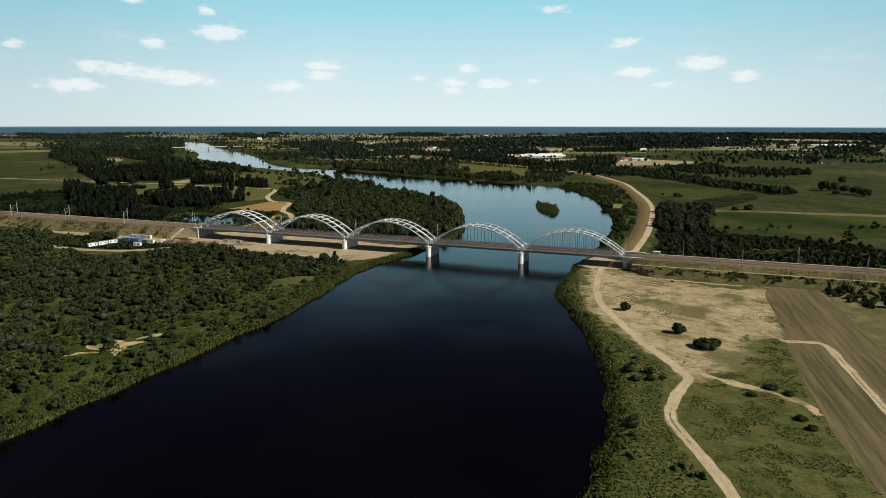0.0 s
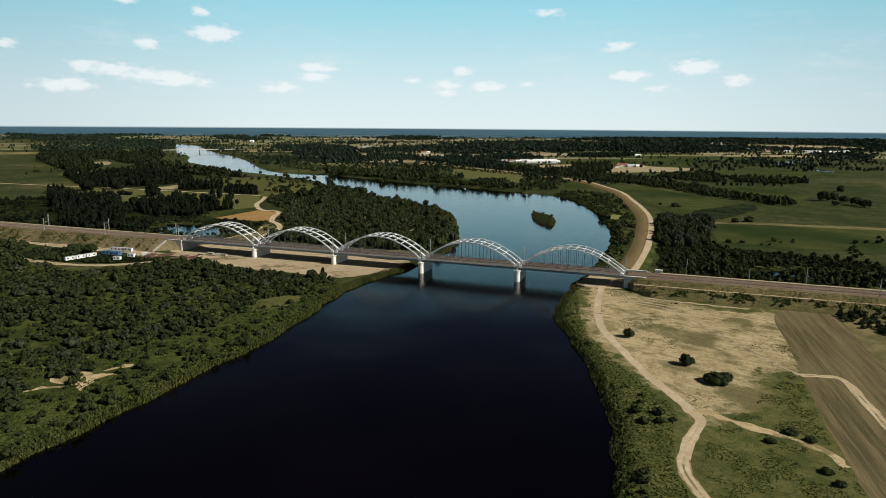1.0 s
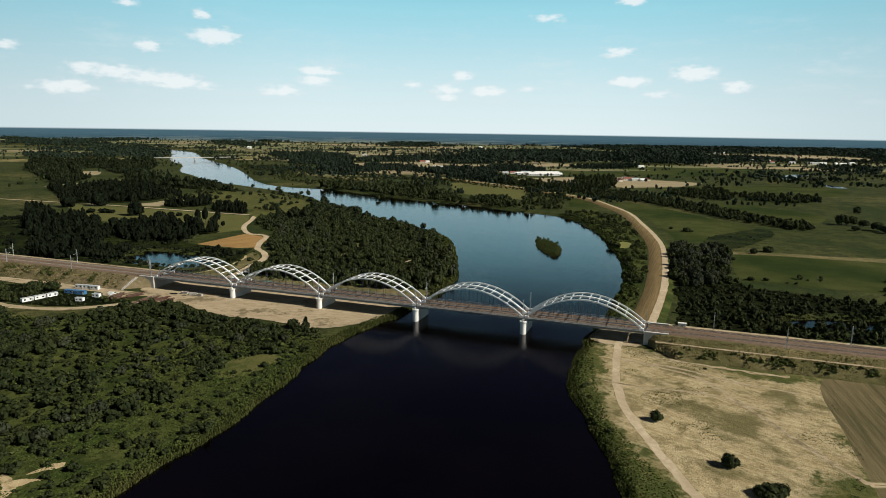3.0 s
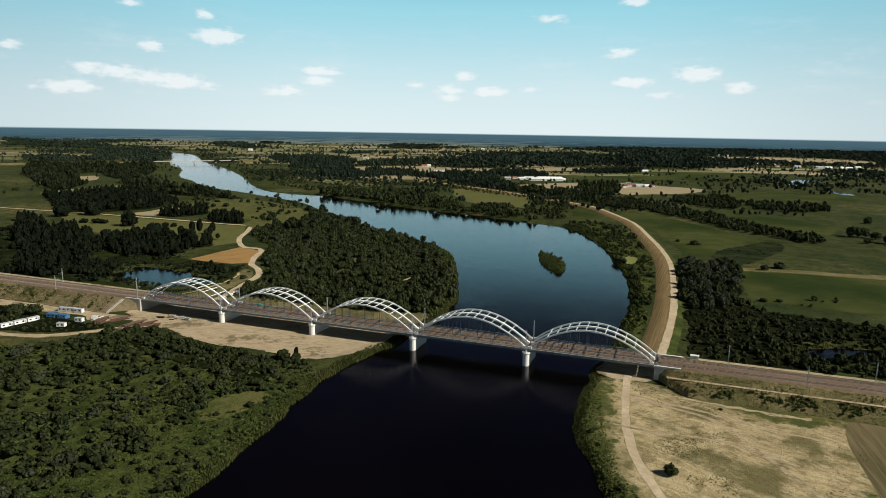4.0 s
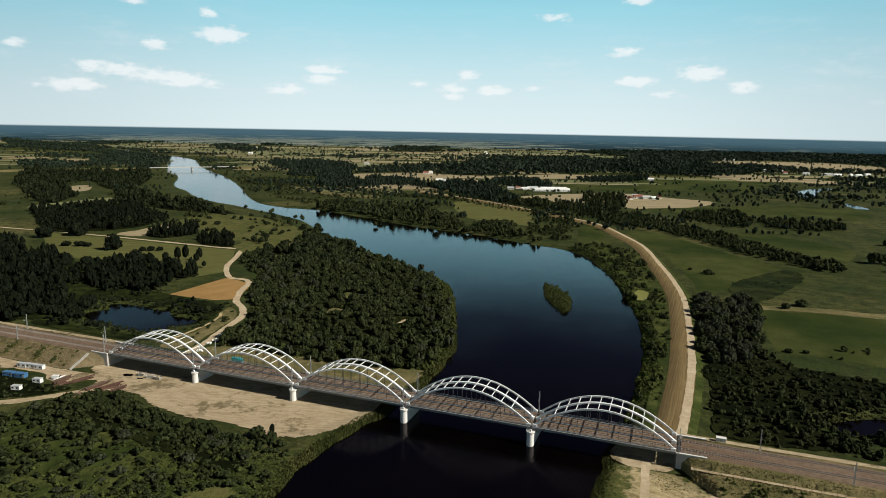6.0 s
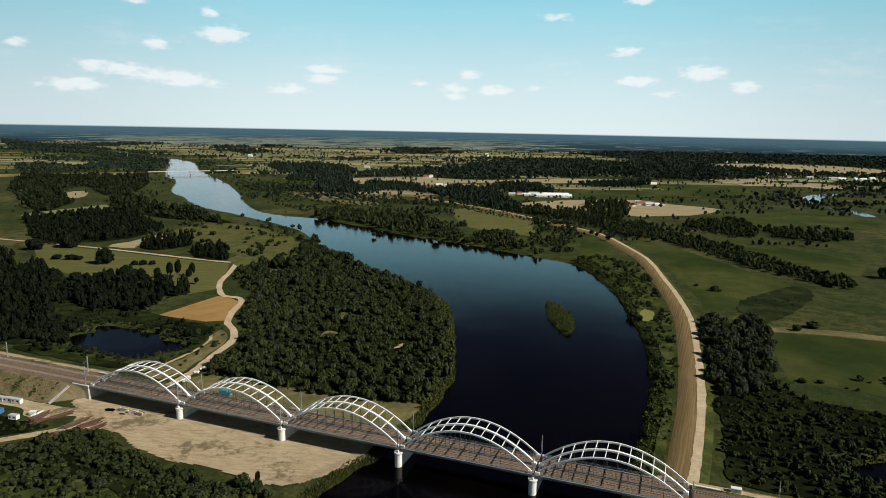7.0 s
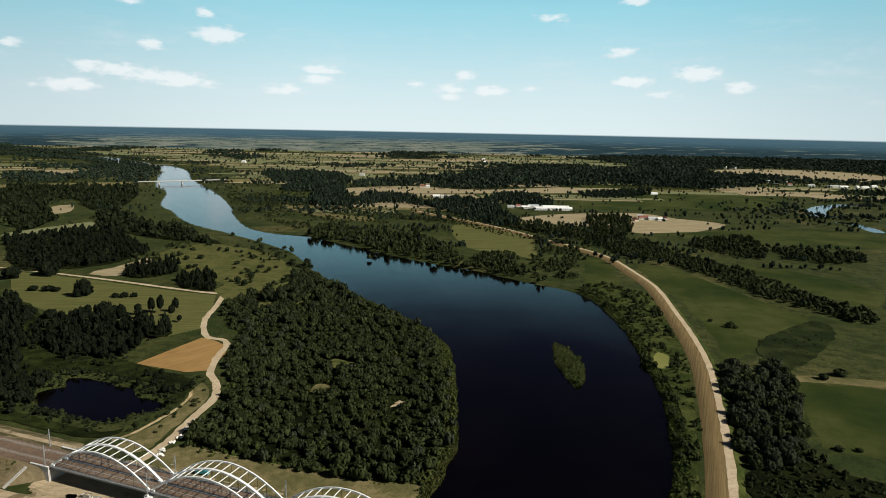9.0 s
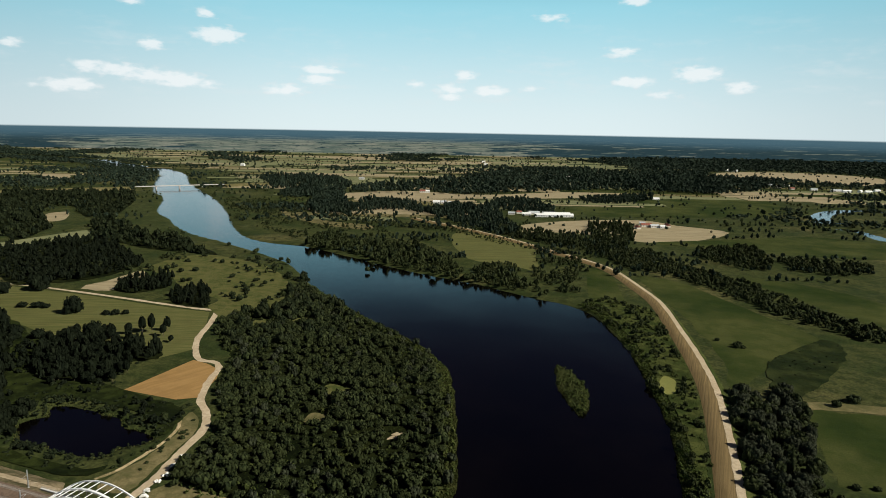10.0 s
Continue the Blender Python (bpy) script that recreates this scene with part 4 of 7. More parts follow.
def embankment(x0, x1, name):
    n = max(2, int(abs(x1 - x0) / 5))
    xx = np.linspace(x0, x1, n)
    xx = np.unique(np.concatenate([xx, np.linspace(-18, -1.5, 12) if x0 < 0 else np.linspace(331.5, 348, 12)]))
    n = len(xx)
    toe = -15 if x0 < 0 else -18.8
    prof = [(toe, 1.9), (-9.3 if x0 < 0 else -16.2, 4.4 if x0 < 0 else 5.0), (-7.5, 6.0), (-4.8, 6.3), (-3.0, 7.9), (-0.6, RAIL_Z - 0.4), (18.2, RAIL_Z - 0.4), (19.6, 8.2), (25, 8.0), (37, 1.9)]
    rows = []
    for a, h in prof:
        wob = np.array([noise.noise((x / 12, float(a), 4.0)) for x in xx])
        close = np.minimum(np.abs(xx + 1.5), np.abs(xx - 331.5))          # the slopes draw in round the abutments
        draw = np.clip(close / 15.0, 0.0, 1.0)
        edge = 0.9 if a < 5 else 18.4
        a = np.where(draw < 1, edge + (a - edge) * draw, a) if a < 0.9 or a > 18.4 else np.full(n, float(a))
        rows.append(np.column_stack([xx, a + draw * wob * (1.2 if h < 8.5 else 0.2), h + wob * (0.4 if 2 < h < 8.5 else 0.0)]))
    tris = [(j * n + i, j * n + i + 1, (j + 1) * n + i + 1, (j + 1) * n + i) for j in range(len(prof) - 1) for i in range(n - 1)]
    tagged(raw(name, np.concatenate(rows), tris, M_SLOPE if x0 < 0 else M_DRYGRASS), "railway embankment with dry grass slopes", "embankment", kind="structure")
    for y0, y1, nm in ((1.2, 7.9, "ballast_bed"), (9.3, 16.4, "ballast_bed")):
        rows = [np.column_stack([xx, np.full(n, a), np.full(n, h)]) for a, h in ((y0 - 1.0, RAIL_Z - 0.45), (y0, RAIL_Z), (y1, RAIL_Z), (y1 + 0.7, RAIL_Z - 0.45))]
        tagged(raw(nm, np.concatenate(rows), [(j * n + i, j * n + i + 1, (j + 1) * n + i + 1, (j + 1) * n + i) for j in range(3) for i in range(n - 1)], M_BALLAST),
               "brown stone ballast under the track", "ballast", kind="structure")
    rows = [np.column_stack([xx, np.full(n, a) + np.array([0.5 * noise.noise((x / 6, a, 9)) for x in xx]), np.full(n, h)]) for a, h in ((20.6, 8.34), (24.2, 8.2))]
    tagged(raw("service_path", np.concatenate(rows), [(i, i + 1, n + i + 1, n + i) for i in range(n - 1)], M_SAND), "pale sandy service path beside the railway", "path", kind="structure")


    if x0 > 0:
        rows = [np.column_stack([xx[3:60], np.full(57, a) + np.array([0.5 * noise.noise((x / 6, a, 19)) for x in xx[3:60]]), np.full(57, h)]) for a, h in ((-6.9, 6.32), (-5.2, 6.46))]
        tagged(raw("bench_path", np.concatenate(rows), [(i, i + 1, 58 + i, 57 + i) for i in range(56)], M_SAND), "narrow sandy path along the embankment", "path", kind="structure")


def slope_z(y, east):
    """Height of the embankment's front slope."""
    toe, brow, high = (-18.8, -16.2, 5.0) if east else (-15, -9.3, 4.4)
    return np.interp(y, [toe, brow, -7.5, -4.8, -3.0, -0.6], [1.9, high, 6.0, 6.3, 7.9, RAIL_Z - 0.4])


embankment(-1500, -1.5, "embankment_west")
embankment(331.5, 1500, "embankment_east")

# floors beneath the thickets: litter and weeds, shade between crowns painted in near black
def floor_under(outline, label="thicket litter and weeds, shade between the crowns painted in", rag=5, m=M_THICKETSHADE):
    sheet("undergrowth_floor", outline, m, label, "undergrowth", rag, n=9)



# ---------------------------------------------------------------- railway bridge
SPAN, SPANS = 66.0, 5
GIRDER_LOW, DECK_Z, FOOT_Z, CROWN_Z = 7.7, 9.2, 10.2, 23.3


def arch_z(u):
    """Height of the rib's axis at u metres from the middle of the span."""
    return CROWN_Z - 0.5 - (CROWN_Z - 0.5 - FOOT_Z) * (u / 31.6) ** 2


def arch_span(y0, m):
    """One single-track tied arch: two ribs, braces, hangers, girders and deck."""
    ob = thing("arch_span", m, "white steel tied-arch railway span with thin hangers", "bridge span", "spans of the railway bridge")
    y1 = y0 + 7.9
    mid = SPAN / 2
    for y in (y0, y1):
        spine = [(mid + u, y, arch_z(u)) for u in np.linspace(-31.6, 31.6, 41)]
        part("arch_rib", swept(bmesh.new(), spine, 0.62, 0.78), M_STEEL, ob)
        part("girder", boxed(0.6, SPAN - 0.6, y - 0.32, y + 0.32, GIRDER_LOW, DECK_Z + 0.35, bevel=0.06), M_GREYSTEEL, ob, "grey painted steel edge girder")
        for s in (-1, 1):
            part("arch_foot", boxed(mid + s * 31.4 - 1.1, mid + s * 31.4 + 1.1, y - 0.5, y + 0.5, DECK_Z - 0.4, FOOT_Z + 0.35, bevel=0.15), M_STEEL, ob)
        for u in np.arange(-27.5, 28, 5.0):
            part("hanger", rod(bmesh.new(), (mid + u, y, DECK_Z + 0.3), (mid + u, y, arch_z(u) - 0.4), 0.075), M_CABLE, ob, "thin dark steel hanger")
    for u in np.arange(-22.5, 23, 5.0):
        part("brace", boxed(mid + u - 0.17, mid + u + 0.17, y0 + 0.31, y1 - 0.31, arch_z(u) - 0.17, arch_z(u) + 0.17, bevel=0.04), M_STEEL, ob)
    part("deck", boxed(0.4, SPAN - 0.4, y0 + 0.32, y1 - 0.32, GIRDER_LOW + 0.5, DECK_Z - 0.35), M_DECK, ob, "grey concrete trough deck")
    part("ballast", boxed(0.3, SPAN - 0.3, y0 + 0.45, y1 - 0.45, DECK_Z - 0.34, DECK_Z + 0.02, bevel=0.1), M_BALLAST, ob, "brown stone ballast")
    bm = bmesh.new()
    for x in np.arange(0.6, SPAN - 0.4, 0.6):
        block(bm, x - 0.14, x + 0.14, y0 + 2.65, y0 + 5.25, DECK_Z - 0.1, DECK_Z + 0.09)
    tagged(part("sleepers", bm, M_SLEEPER, ob, "grey concrete sleepers"), kind="stuff")
    for y in (y0 + 3.2, y0 + 4.7):
        part("rail", boxed(0, SPAN, y - 0.05, y + 0.05, DECK_Z + 0.09, DECK_Z + 0.26), M_RAIL, ob, "brown worn steel rail")
    for y, out in ((y0, -1), (y1, 1)):
        part("walkway", boxed(0.5, SPAN - 0.5, min(y + out * 0.33, y + out * 1.2), max(y + out * 0.33, y + out * 1.2), DECK_Z - 0.1, DECK_Z + 0.05), M_DECK, ob) if (y0 < 5) == (out < 0) else None
    out = -1.15 if y0 < 5 else 1.15
    y = (y0 if y0 < 5 else y1) + out
    bm = bmesh.new()
    for x in np.arange(1, SPAN, 2.0):
        block(bm, x - 0.035, x + 0.035, y - 0.035, y + 0.035, DECK_Z, DECK_Z + 1.1)
    for h in (0.4, 0.75, 1.12):
        block(bm, 0.5, SPAN - 0.5, y - 0.03, y + 0.03, DECK_Z + h - 0.035, DECK_Z + h + 0.035)
    part("railing", bm, M_GALV, ob, "galvanised steel railing")
    return ob


near_line = arch_span(2.2, pose(0, 0, 0))
far_line = arch_span(10.7, pose(0, 0, 0))
for k in range(1, SPANS):
    for first in (near_line, far_line):
        copy_thing(first, pose(SPAN * k, 0, 0))


def stadium(bm, r, y0, y1, z0, z1, taper=1.0, sides=12):
    """A wall with round ends along y."""
    rings = []
    for z, s in ((z0, 1.0), (z1, taper)):
        pts = [(r * s * math.cos(a), y0 + r + r * s * math.sin(a)) for a in np.linspace(math.pi, 2 * math.pi, sides)]
        pts += [(r * s * math.cos(a), y1 - r + r * s * math.sin(a)) for a in np.linspace(0, math.pi, sides)]
        rings.append([bm.verts.new((x, y, z)) for x, y in pts])
    n = len(rings[0])
    for k in range(n):
        bm.faces.new((rings[0][k], rings[0][(k + 1) % n], rings[1][(k + 1) % n], rings[1][k]))
    bm.faces.new(rings[0][::-1]), bm.faces.new(rings[1])
    return bm


def bridge_pier(m):
    ob = thing("bridge_pier", m, "pale concrete bridge pier with round ends", "bridge pier", "piers of the railway bridge")
    part("shaft", stadium(bmesh.new(), 1.75, -0.9, 19.6, -3.0, 6.9), M_PIER, ob)
    part("cap", stadium(bmesh.new(), 2.15, -1.3, 20.0, 6.9, 7.45), M_PIER, ob)
    part("collar", stadium(bmesh.new(), 2.0, -1.15, 19.85, 6.6, 6.9, 1.07), M_PIER, ob)
    for y in (2.2, 10.1, 10.9, 18.6):
        for s in (-1, 1):
            part("bearing", boxed(s * 1.0 - 0.35, s * 1.0 + 0.35, y - 0.3, y + 0.3, 7.45, GIRDER_LOW, bevel=0.03), M_GREYSTEEL, ob, "grey steel bearing")
    part("plinth", boxed(-0.5, 0.5, -0.5, 0.5, 7.45, 8.5, bevel=0.06), M_PIER, ob)
    part("plinth", boxed(-0.5, 0.5, 18.95, 19.7, 7.45, 8.5, bevel=0.06), M_PIER, ob)
    return ob


first = bridge_pier(pose(SPAN, 0, 0))
for k in (2, 3, 4):
    copy_thing(first, pose(SPAN * k, 0, 0))


def abutment(m, name="bridge_abutment"):
    """Built for the east end: the wall faces -x, the wings run along +x."""
    ob = thing(name, m, "grey concrete bridge abutment with sloping wing walls", "bridge abutment", "abutments of the railway bridge")
    part("front_wall", boxed(0, 2.2, 0.6, 19.2, 0, 7.4, bevel=0.08), M_CONCRETE, ob)
    part("back_wall", boxed(1.3, 2.6, 0.9, 18.9, 7.4, DECK_Z - 0.3, bevel=0.05), M_CONCRETE, ob)
    for y in (0.1, 19.0):
        bm = bmesh.new()
        prof = [(0, 0), (2.5, 0), (12.5, 6.4), (12.5, DECK_Z), (0, DECK_Z)]
        a = [bm.verts.new((x, y, h)) for x, h in prof]
        b = [bm.verts.new((x, y + 0.7, h)) for x, h in prof]
        bm.faces.new(a), bm.faces.new(b[::-1])
        for k in range(5):
            bm.faces.new((a[(k + 1) % 5], a[k], b[k], b[(k + 1) % 5]))
        part("wing_wall", bm, M_CONCRETE, ob)
        part("coping", boxed(-0.2, 12.7, y - 0.15, y + 0.85, DECK_Z, DECK_Z + 0.35, bevel=0.05), M_PIER, ob)
    bm = bmesh.new()
    for x in np.arange(0.2, 12.7, 2.0):
        block(bm, x - 0.035, x + 0.035, 0.4, 0.47, DECK_Z + 0.35, DECK_Z + 1.45)
    block(bm, 0, 12.5, 0.4, 0.46, DECK_Z + 1.4, DECK_Z + 1.47), block(bm, 0, 12.5, 0.4, 0.46, DECK_Z + 0.9, DECK_Z + 0.95)
    part("railing", bm, M_GALV, ob, "galvanised steel railing")
    return ob


abutment(pose(SPAN * 5 - 0.2, 0, 0))
abutment(pose(0.2, 19.8, 0, 0, 0, 180))


def stairs(m):
    """Concrete maintenance steps up the embankment's cone."""
    ob = thing("embankment_stairs", m, "narrow pale concrete steps up the embankment", "stairs")
    for s in (-0.9, 0.9):
        bm = bmesh.new()
        v = [bm.verts.new(p) for p in ((0, s - 0.12, 0), (11.5, s - 0.12, 7.0), (11.5, s + 0.12, 7.0), (0, s + 0.12, 0), (0, s - 0.12, 0.4), (11.5, s - 0.12, 7.4), (11.5, s + 0.12, 7.4), (0, s + 0.12, 0.4))]
        for q in ((0, 3, 2, 1), (4, 5, 6, 7), (0, 1, 5, 4), (2, 3, 7, 6), (1, 2, 6, 5), (3, 0, 4, 7)):
            bm.faces.new([v[i] for i in q])
        part("stringer", bm, M_CONCRETE, ob)
    step = boxed(-0.16, 0.16, -0.8, 0.8, -0.1, 0.08)
    me = part("step", step, M_CONCRETE, ob)
    me.location = (0.2, 0, 0.15)
    for k in range(1, 36):
        o = new("step", me.data)
        o.parent, o.location = ob, (0.2 + k * 0.32, 0, 0.15 + k * 0.195)
    return ob


stairs(pose(-14.0, -14.2, 1.9, 0, 0, 75))


def catenary_mast(m, tall=11.0, label="slim galvanised catenary mast beside the track"):
    """A lattice mast with a cantilever that reaches along +y."""
    ob = thing("catenary_mast", m, label, "catenary mast", "masts of the overhead line")
    bm = bmesh.new()
    for sx, sy in ((-1, -1), (1, -1), (1, 1), (-1, 1)):
        rod(bm, (sx * 0.2, sy * 0.2, 0), (sx * 0.12, sy * 0.12, tall), 0.075, sides=4)
    for k in range(10):
        z0, z1 = tall * k / 10, tall * (k + 1) / 10
        for sy in (-1, 1):
            rod(bm, (-0.17, sy * 0.17, z0), (0.17, sy * 0.17, z1), 0.04, sides=4)
    part("pole", bm, M_GALV, ob)
    bm = bmesh.new()
    rod(bm, (0, 0.1, tall * 0.72), (0, 3.4, tall * 0.66), 0.05), rod(bm, (0, 0.1, tall * 0.52), (0, 3.0, tall * 0.665), 0.045)
    part("cantilever", bm, M_GALV, ob, "thin steel cantilever arm")
    part("insulator", rod(bmesh.new(), (0, 0.25, tall * 0.533), (0, 0.7, tall * 0.555), 0.09), M_TIMBER, ob, "brown ribbed insulator")
    part("footing", boxed(-0.4, 0.4, -0.4, 0.4, -0.35, 0.02, bevel=0.05), M_CONCRETE, ob, "concrete footing")
    return ob


on_pier = catenary_mast(pose(SPAN, 0.0, 8.52), 11.6, "slim galvanised catenary mast on the pier head")
for k in range(0, 6):
    if k > 1:
        copy_thing(on_pier, pose(SPAN * min(k, 5) + (0.6 if k == 5 else 0), 0.0 if k < 5 else 0.5, 8.52 if k < 5 else DECK_Z + 0.35))
    if 0 < k < 5:
        copy_thing(on_pier, pose(SPAN * k, 19.3, 8.52, 0, 0, 180))
copy_thing(on_pier, pose(-2.0, 0.45, DECK_Z + 0.35))
on_bank = catenary_mast(pose(-75, -0.3, 9.0), 10.0)
for x, y in ((-141, -0.3), (-207, -0.3), (-273, -0.3), (-340, -0.3), (-20, 18.2), (-90, 18.2), (-158, 18.2), (-224, 18.2), (-290, 18.2), (-356, 18.2), (-410, -0.3),
             (365, 18.2), (430, 18.2), (495, 18.2), (398, -0.3), (462, -0.3), (528, -0.3)):
    copy_thing(on_bank, pose(x, y, 9.0, 0, 0, 180 if y > 5 else 0))

for y in (5.4 - 0.75, 5.4 + 0.75, 13.9 - 0.75, 13.9 + 0.75):
    for x0, x1 in ((-1500, 0), (330, 1500)):
        tagged(part("rail", boxed(x0, x1, y - 0.06, y + 0.06, RAIL_Z, RAIL_Z + 0.2), M_RAIL), "brown worn steel rail", "rail", "rails", "structure")
for x0, x1 in ((-220, -0.5), (330.5, 520)):
    bm = []
    xx = np.arange(x0, x1, 0.6)
    for y in (5.4, 13.9):
        for x in xx:
            bm.append((x, y))
    c = np.array(bm)
    box = np.array([(sx * 0.14, sy * 1.3, sz) for sz in (-0.05, 0.09) for sx, sy in ((-1, -1), (1, -1), (1, 1), (-1, 1))])
    vs = (np.column_stack([c, np.full(len(c), RAIL_Z)])[:, None] + box[None]).reshape(-1, 3)
    fc = np.array([(4, 5, 6, 7), (0, 1, 5, 4), (1, 2, 6, 5), (2, 3, 7, 6), (3, 0, 4, 7)])
    tagged(raw("sleepers", vs, (np.arange(len(c))[:, None, None] * 8 + fc[None]).reshape(-1, 4), M_SLEEPER), "grey concrete sleepers in the ballast", "sleepers", kind="stuff")

# ---------------------------------------------------------------- plants
def ico():
    bm = bmesh.new()
    bmesh.ops.create_icosphere(bm, subdivisions=1, radius=1)
    v, f = np.array([p.co[:] for p in bm.verts]), np.array([[p.index for p in q.verts] for q in bm.faces])
    bm.free()
    return v, f


ICO_V, ICO_F = ico()


def crown(seed, leaves, leaf, lobes=5, spread=0.5, low=0.3, tip=0.0):
    """A crown of lobes, each a rough core under loose leaf sprays: unit width (radius 1) and height 1. tip: how far it narrows upwards."""
    r = np.random.default_rng(seed)
    vs, fs, n = [], [], 0
    for k in range(lobes):
        a = 2 * math.pi * (k + r.uniform(-0.3, 0.3)) / max(lobes - 1, 1)
        top = k == 0
        zc = 0.64 if top else r.uniform(low, 0.60)
        rr = (0.44 if top else r.uniform(0.32, 0.48)) * (1 - tip * zc)
        out = 0.0 if top else spread * r.uniform(0.7, 1.15) * (1 - tip * zc)
        c = np.array([out * math.cos(a), out * math.sin(a), zc])
        rad = np.array([rr, rr, min(rr * 0.85, 0.34)])
        core = ICO_V * r.uniform(0.80, 1.04, (12, 1)) * rad + c
        core[:, 2] = np.maximum(core[:, 2], 0.02)
        vs.append(core), fs.append(ICO_F + n)
        n += 12
        m = leaves // lobes
        w = r.normal(size=(m, 3))
        w /= np.linalg.norm(w, axis=1)[:, None]
        w[:, 2] = np.where(w[:, 2] < -0.45, -w[:, 2], w[:, 2])
        p = c + w * rad * r.uniform(0.88, 1.16, (m, 1))
        t = np.cross(w + r.normal(0, 0.32, (m, 3)), r.normal(size=(m, 3)))
        t /= np.linalg.norm(t, axis=1)[:, None] + 1e-9
        b = np.cross(w + r.normal(0, 0.3, (m, 3)), t)
        b /= np.linalg.norm(b, axis=1)[:, None] + 1e-9
        s = leaf * r.uniform(0.6, 1.4, (m, 1))
        tri = np.stack([p + t * s, p - t * s * 0.6 + b * s * 0.8, p - t * s * 0.5 - b * s * 0.8], 1)
        tri[..., 2] = np.maximum(tri[..., 2], 0.0)
        vs.append(tri.reshape(-1, 3)), fs.append(np.arange(3 * m).reshape(-1, 3) + n)
        n += 3 * m
    return np.concatenate(vs), np.concatenate(fs)


NEAR = [crown(10 + k, 98, 0.185, 7, 0.56, 0.38) for k in range(7)]
BUSH = [crown(15 + k, 60, 0.235, 4, 0.54, 0.34) for k in range(7)]
SMALL = [crown(20 + k, 36, 0.31, 3) for k in range(7)]
MID = [crown(30 + k, 48, 0.28, 4, 0.52, 0.36) for k in range(7)]
FAR = [crown(50 + k, 18, 0.48, 2, 0.45) for k in range(6)]
TALL = [crown(70 + k, 76, 0.25, 4, 0.4, 0.2, 0.5) for k in range(6)]
DOT = [crown(110 + k, 7, 0.5, 1) for k in range(6)]
TALLFAR = [crown(90 + k, 22, 0.42, 2, 0.35, 0.2, 0.5) for k in range(6)]


def plant(name, places, sizes, heights, models, mat, label, category="trees", seed=0, base=None):
    """Many crowns joined into one mesh of stuff."""
    r = np.random.default_rng(seed)
    which = r.integers(0, len(models), len(places))
    vs, fs, n = [], [], 0
    for k, (mv, mf) in enumerate(models):
        at = np.nonzero(which == k)[0]
        if not len(at):
            continue
        a = r.uniform(0, 2 * math.pi, len(at))
        c, s = np.cos(a)[:, None], np.sin(a)[:, None]
        w, h = sizes[at][:, None], heights[at][:, None]
        x, y = mv[None, :, 0] * w, mv[None, :, 1] * w * r.uniform(0.75, 1.1, (len(at), 1))
        v = np.stack([x * c - y * s + places[at, :1], x * s + y * c + places[at, 1:2], mv[None, :, 2] * h + (LAND - 0.15 if base is None else base[at][:, None])], -1)
        vs.append(v.reshape(-1, 3))
        fs.append((mf[None] + (np.arange(len(at)) * len(mv))[:, None, None] + n).reshape(-1, 3))
        n += v.shape[0] * v.shape[1]
    return tagged(raw(name, np.concatenate(vs), np.concatenate(fs), mat), label, category, kind="stuff")


CLEARINGS = [(295, 320, 9), (295, 309, 8), (295, 331, 8), (132, 159, 7), (69, 161, 9), (55, 210, 12), (-60, 358, 14), (-100, 330, 12), (152, -106, 9), (156, -94, 7), (142, -230, 6), (150, -217, 6), (157, -203, 5.5), (136, -232, 5), (146, -236, 5), (165, -196, 4), (-41, -46, 5), (-42, -54, 5), (-44, -61, 5), (-14, -48, 5), (-13, -36, 5), (-37, -35, 5), (-29, -34, 5), (-20, -36, 5), (-8, -28, 5)]


def scattered(poly, gap, seed, keep=0.0, size=40.0, shore_gap=1.5):
    """Places on a loose grid within an outline; keep: how much of it noise leaves open."""
    r = np.random.default_rng(seed)
    poly = np.array(poly, float)
    lo, hi = poly.min(0), poly.max(0)
    g = np.stack(np.meshgrid(np.arange(lo[0], hi[0], gap), np.arange(lo[1], hi[1], gap)), -1).reshape(-1, 2)
    g = g + r.uniform(-0.5, 0.5, g.shape) * gap
    g = g[inside(g, poly)]
    if keep > 0 and len(g):
        g = g[np.array([noise.fractal((x / size, y / size, seed * 3.1), 1.0, 2.0, 3) for x, y in g]) > keep]
    if len(g):
        g = g[shore(g) > shore_gap]
    for x, y, rad in CLEARINGS:
        g = g[(g[:, 0] - x) ** 2 + (g[:, 1] - y) ** 2 > rad * rad]
    return g


ROADS = [curve_through([(28, 30), (26, 57), (17, 89), (9, 119), (-7, 141), (-25, 157), (-44, 190), (-53, 212), (-66, 224), (-81, 224), (-98, 238), (-122, 269), (-142, 309), (-166, 350)], 5, False)]


def off_roads(g, gap=6.5):
    for c in ROADS:
        g = g[edge_distance(g, c, False) > gap]
    g = g[edge_distance(g, curve_through(TRACK_EAST, 4, False), False) > 3.4]
    return g


def wood(name, poly, gap, w, h, models, mat, label, seed, keep=-1.0, size=40.0, rag=6.0, category="trees", shore_gap=1.5):
    """A wood or thicket: sizes and heights given as ranges, rising and falling over the wood as its stands do."""
    g = off_roads(scattered(ragged(curve_through(poly, 5), rag, 18, seed), gap, seed, keep, size, shore_gap))
    if not len(g):
        return None
    r = np.random.default_rng(seed + 500)
    stand_ = np.array([noise.fractal((x / (gap * 7), y / (gap * 7), seed + 0.5), 1.0, 2.0, 2) for x, y in g])
    f = np.clip(r.beta(1.1, 1.8, len(g)) + 0.5 * stand_, 0.0, 1.2)
    return plant(name, g, w[0] + (w[1] - w[0]) * f, (h[0] + (h[1] - h[0]) * f) * r.uniform(0.8, 1.2, len(g)), models, mat, label, category, seed)


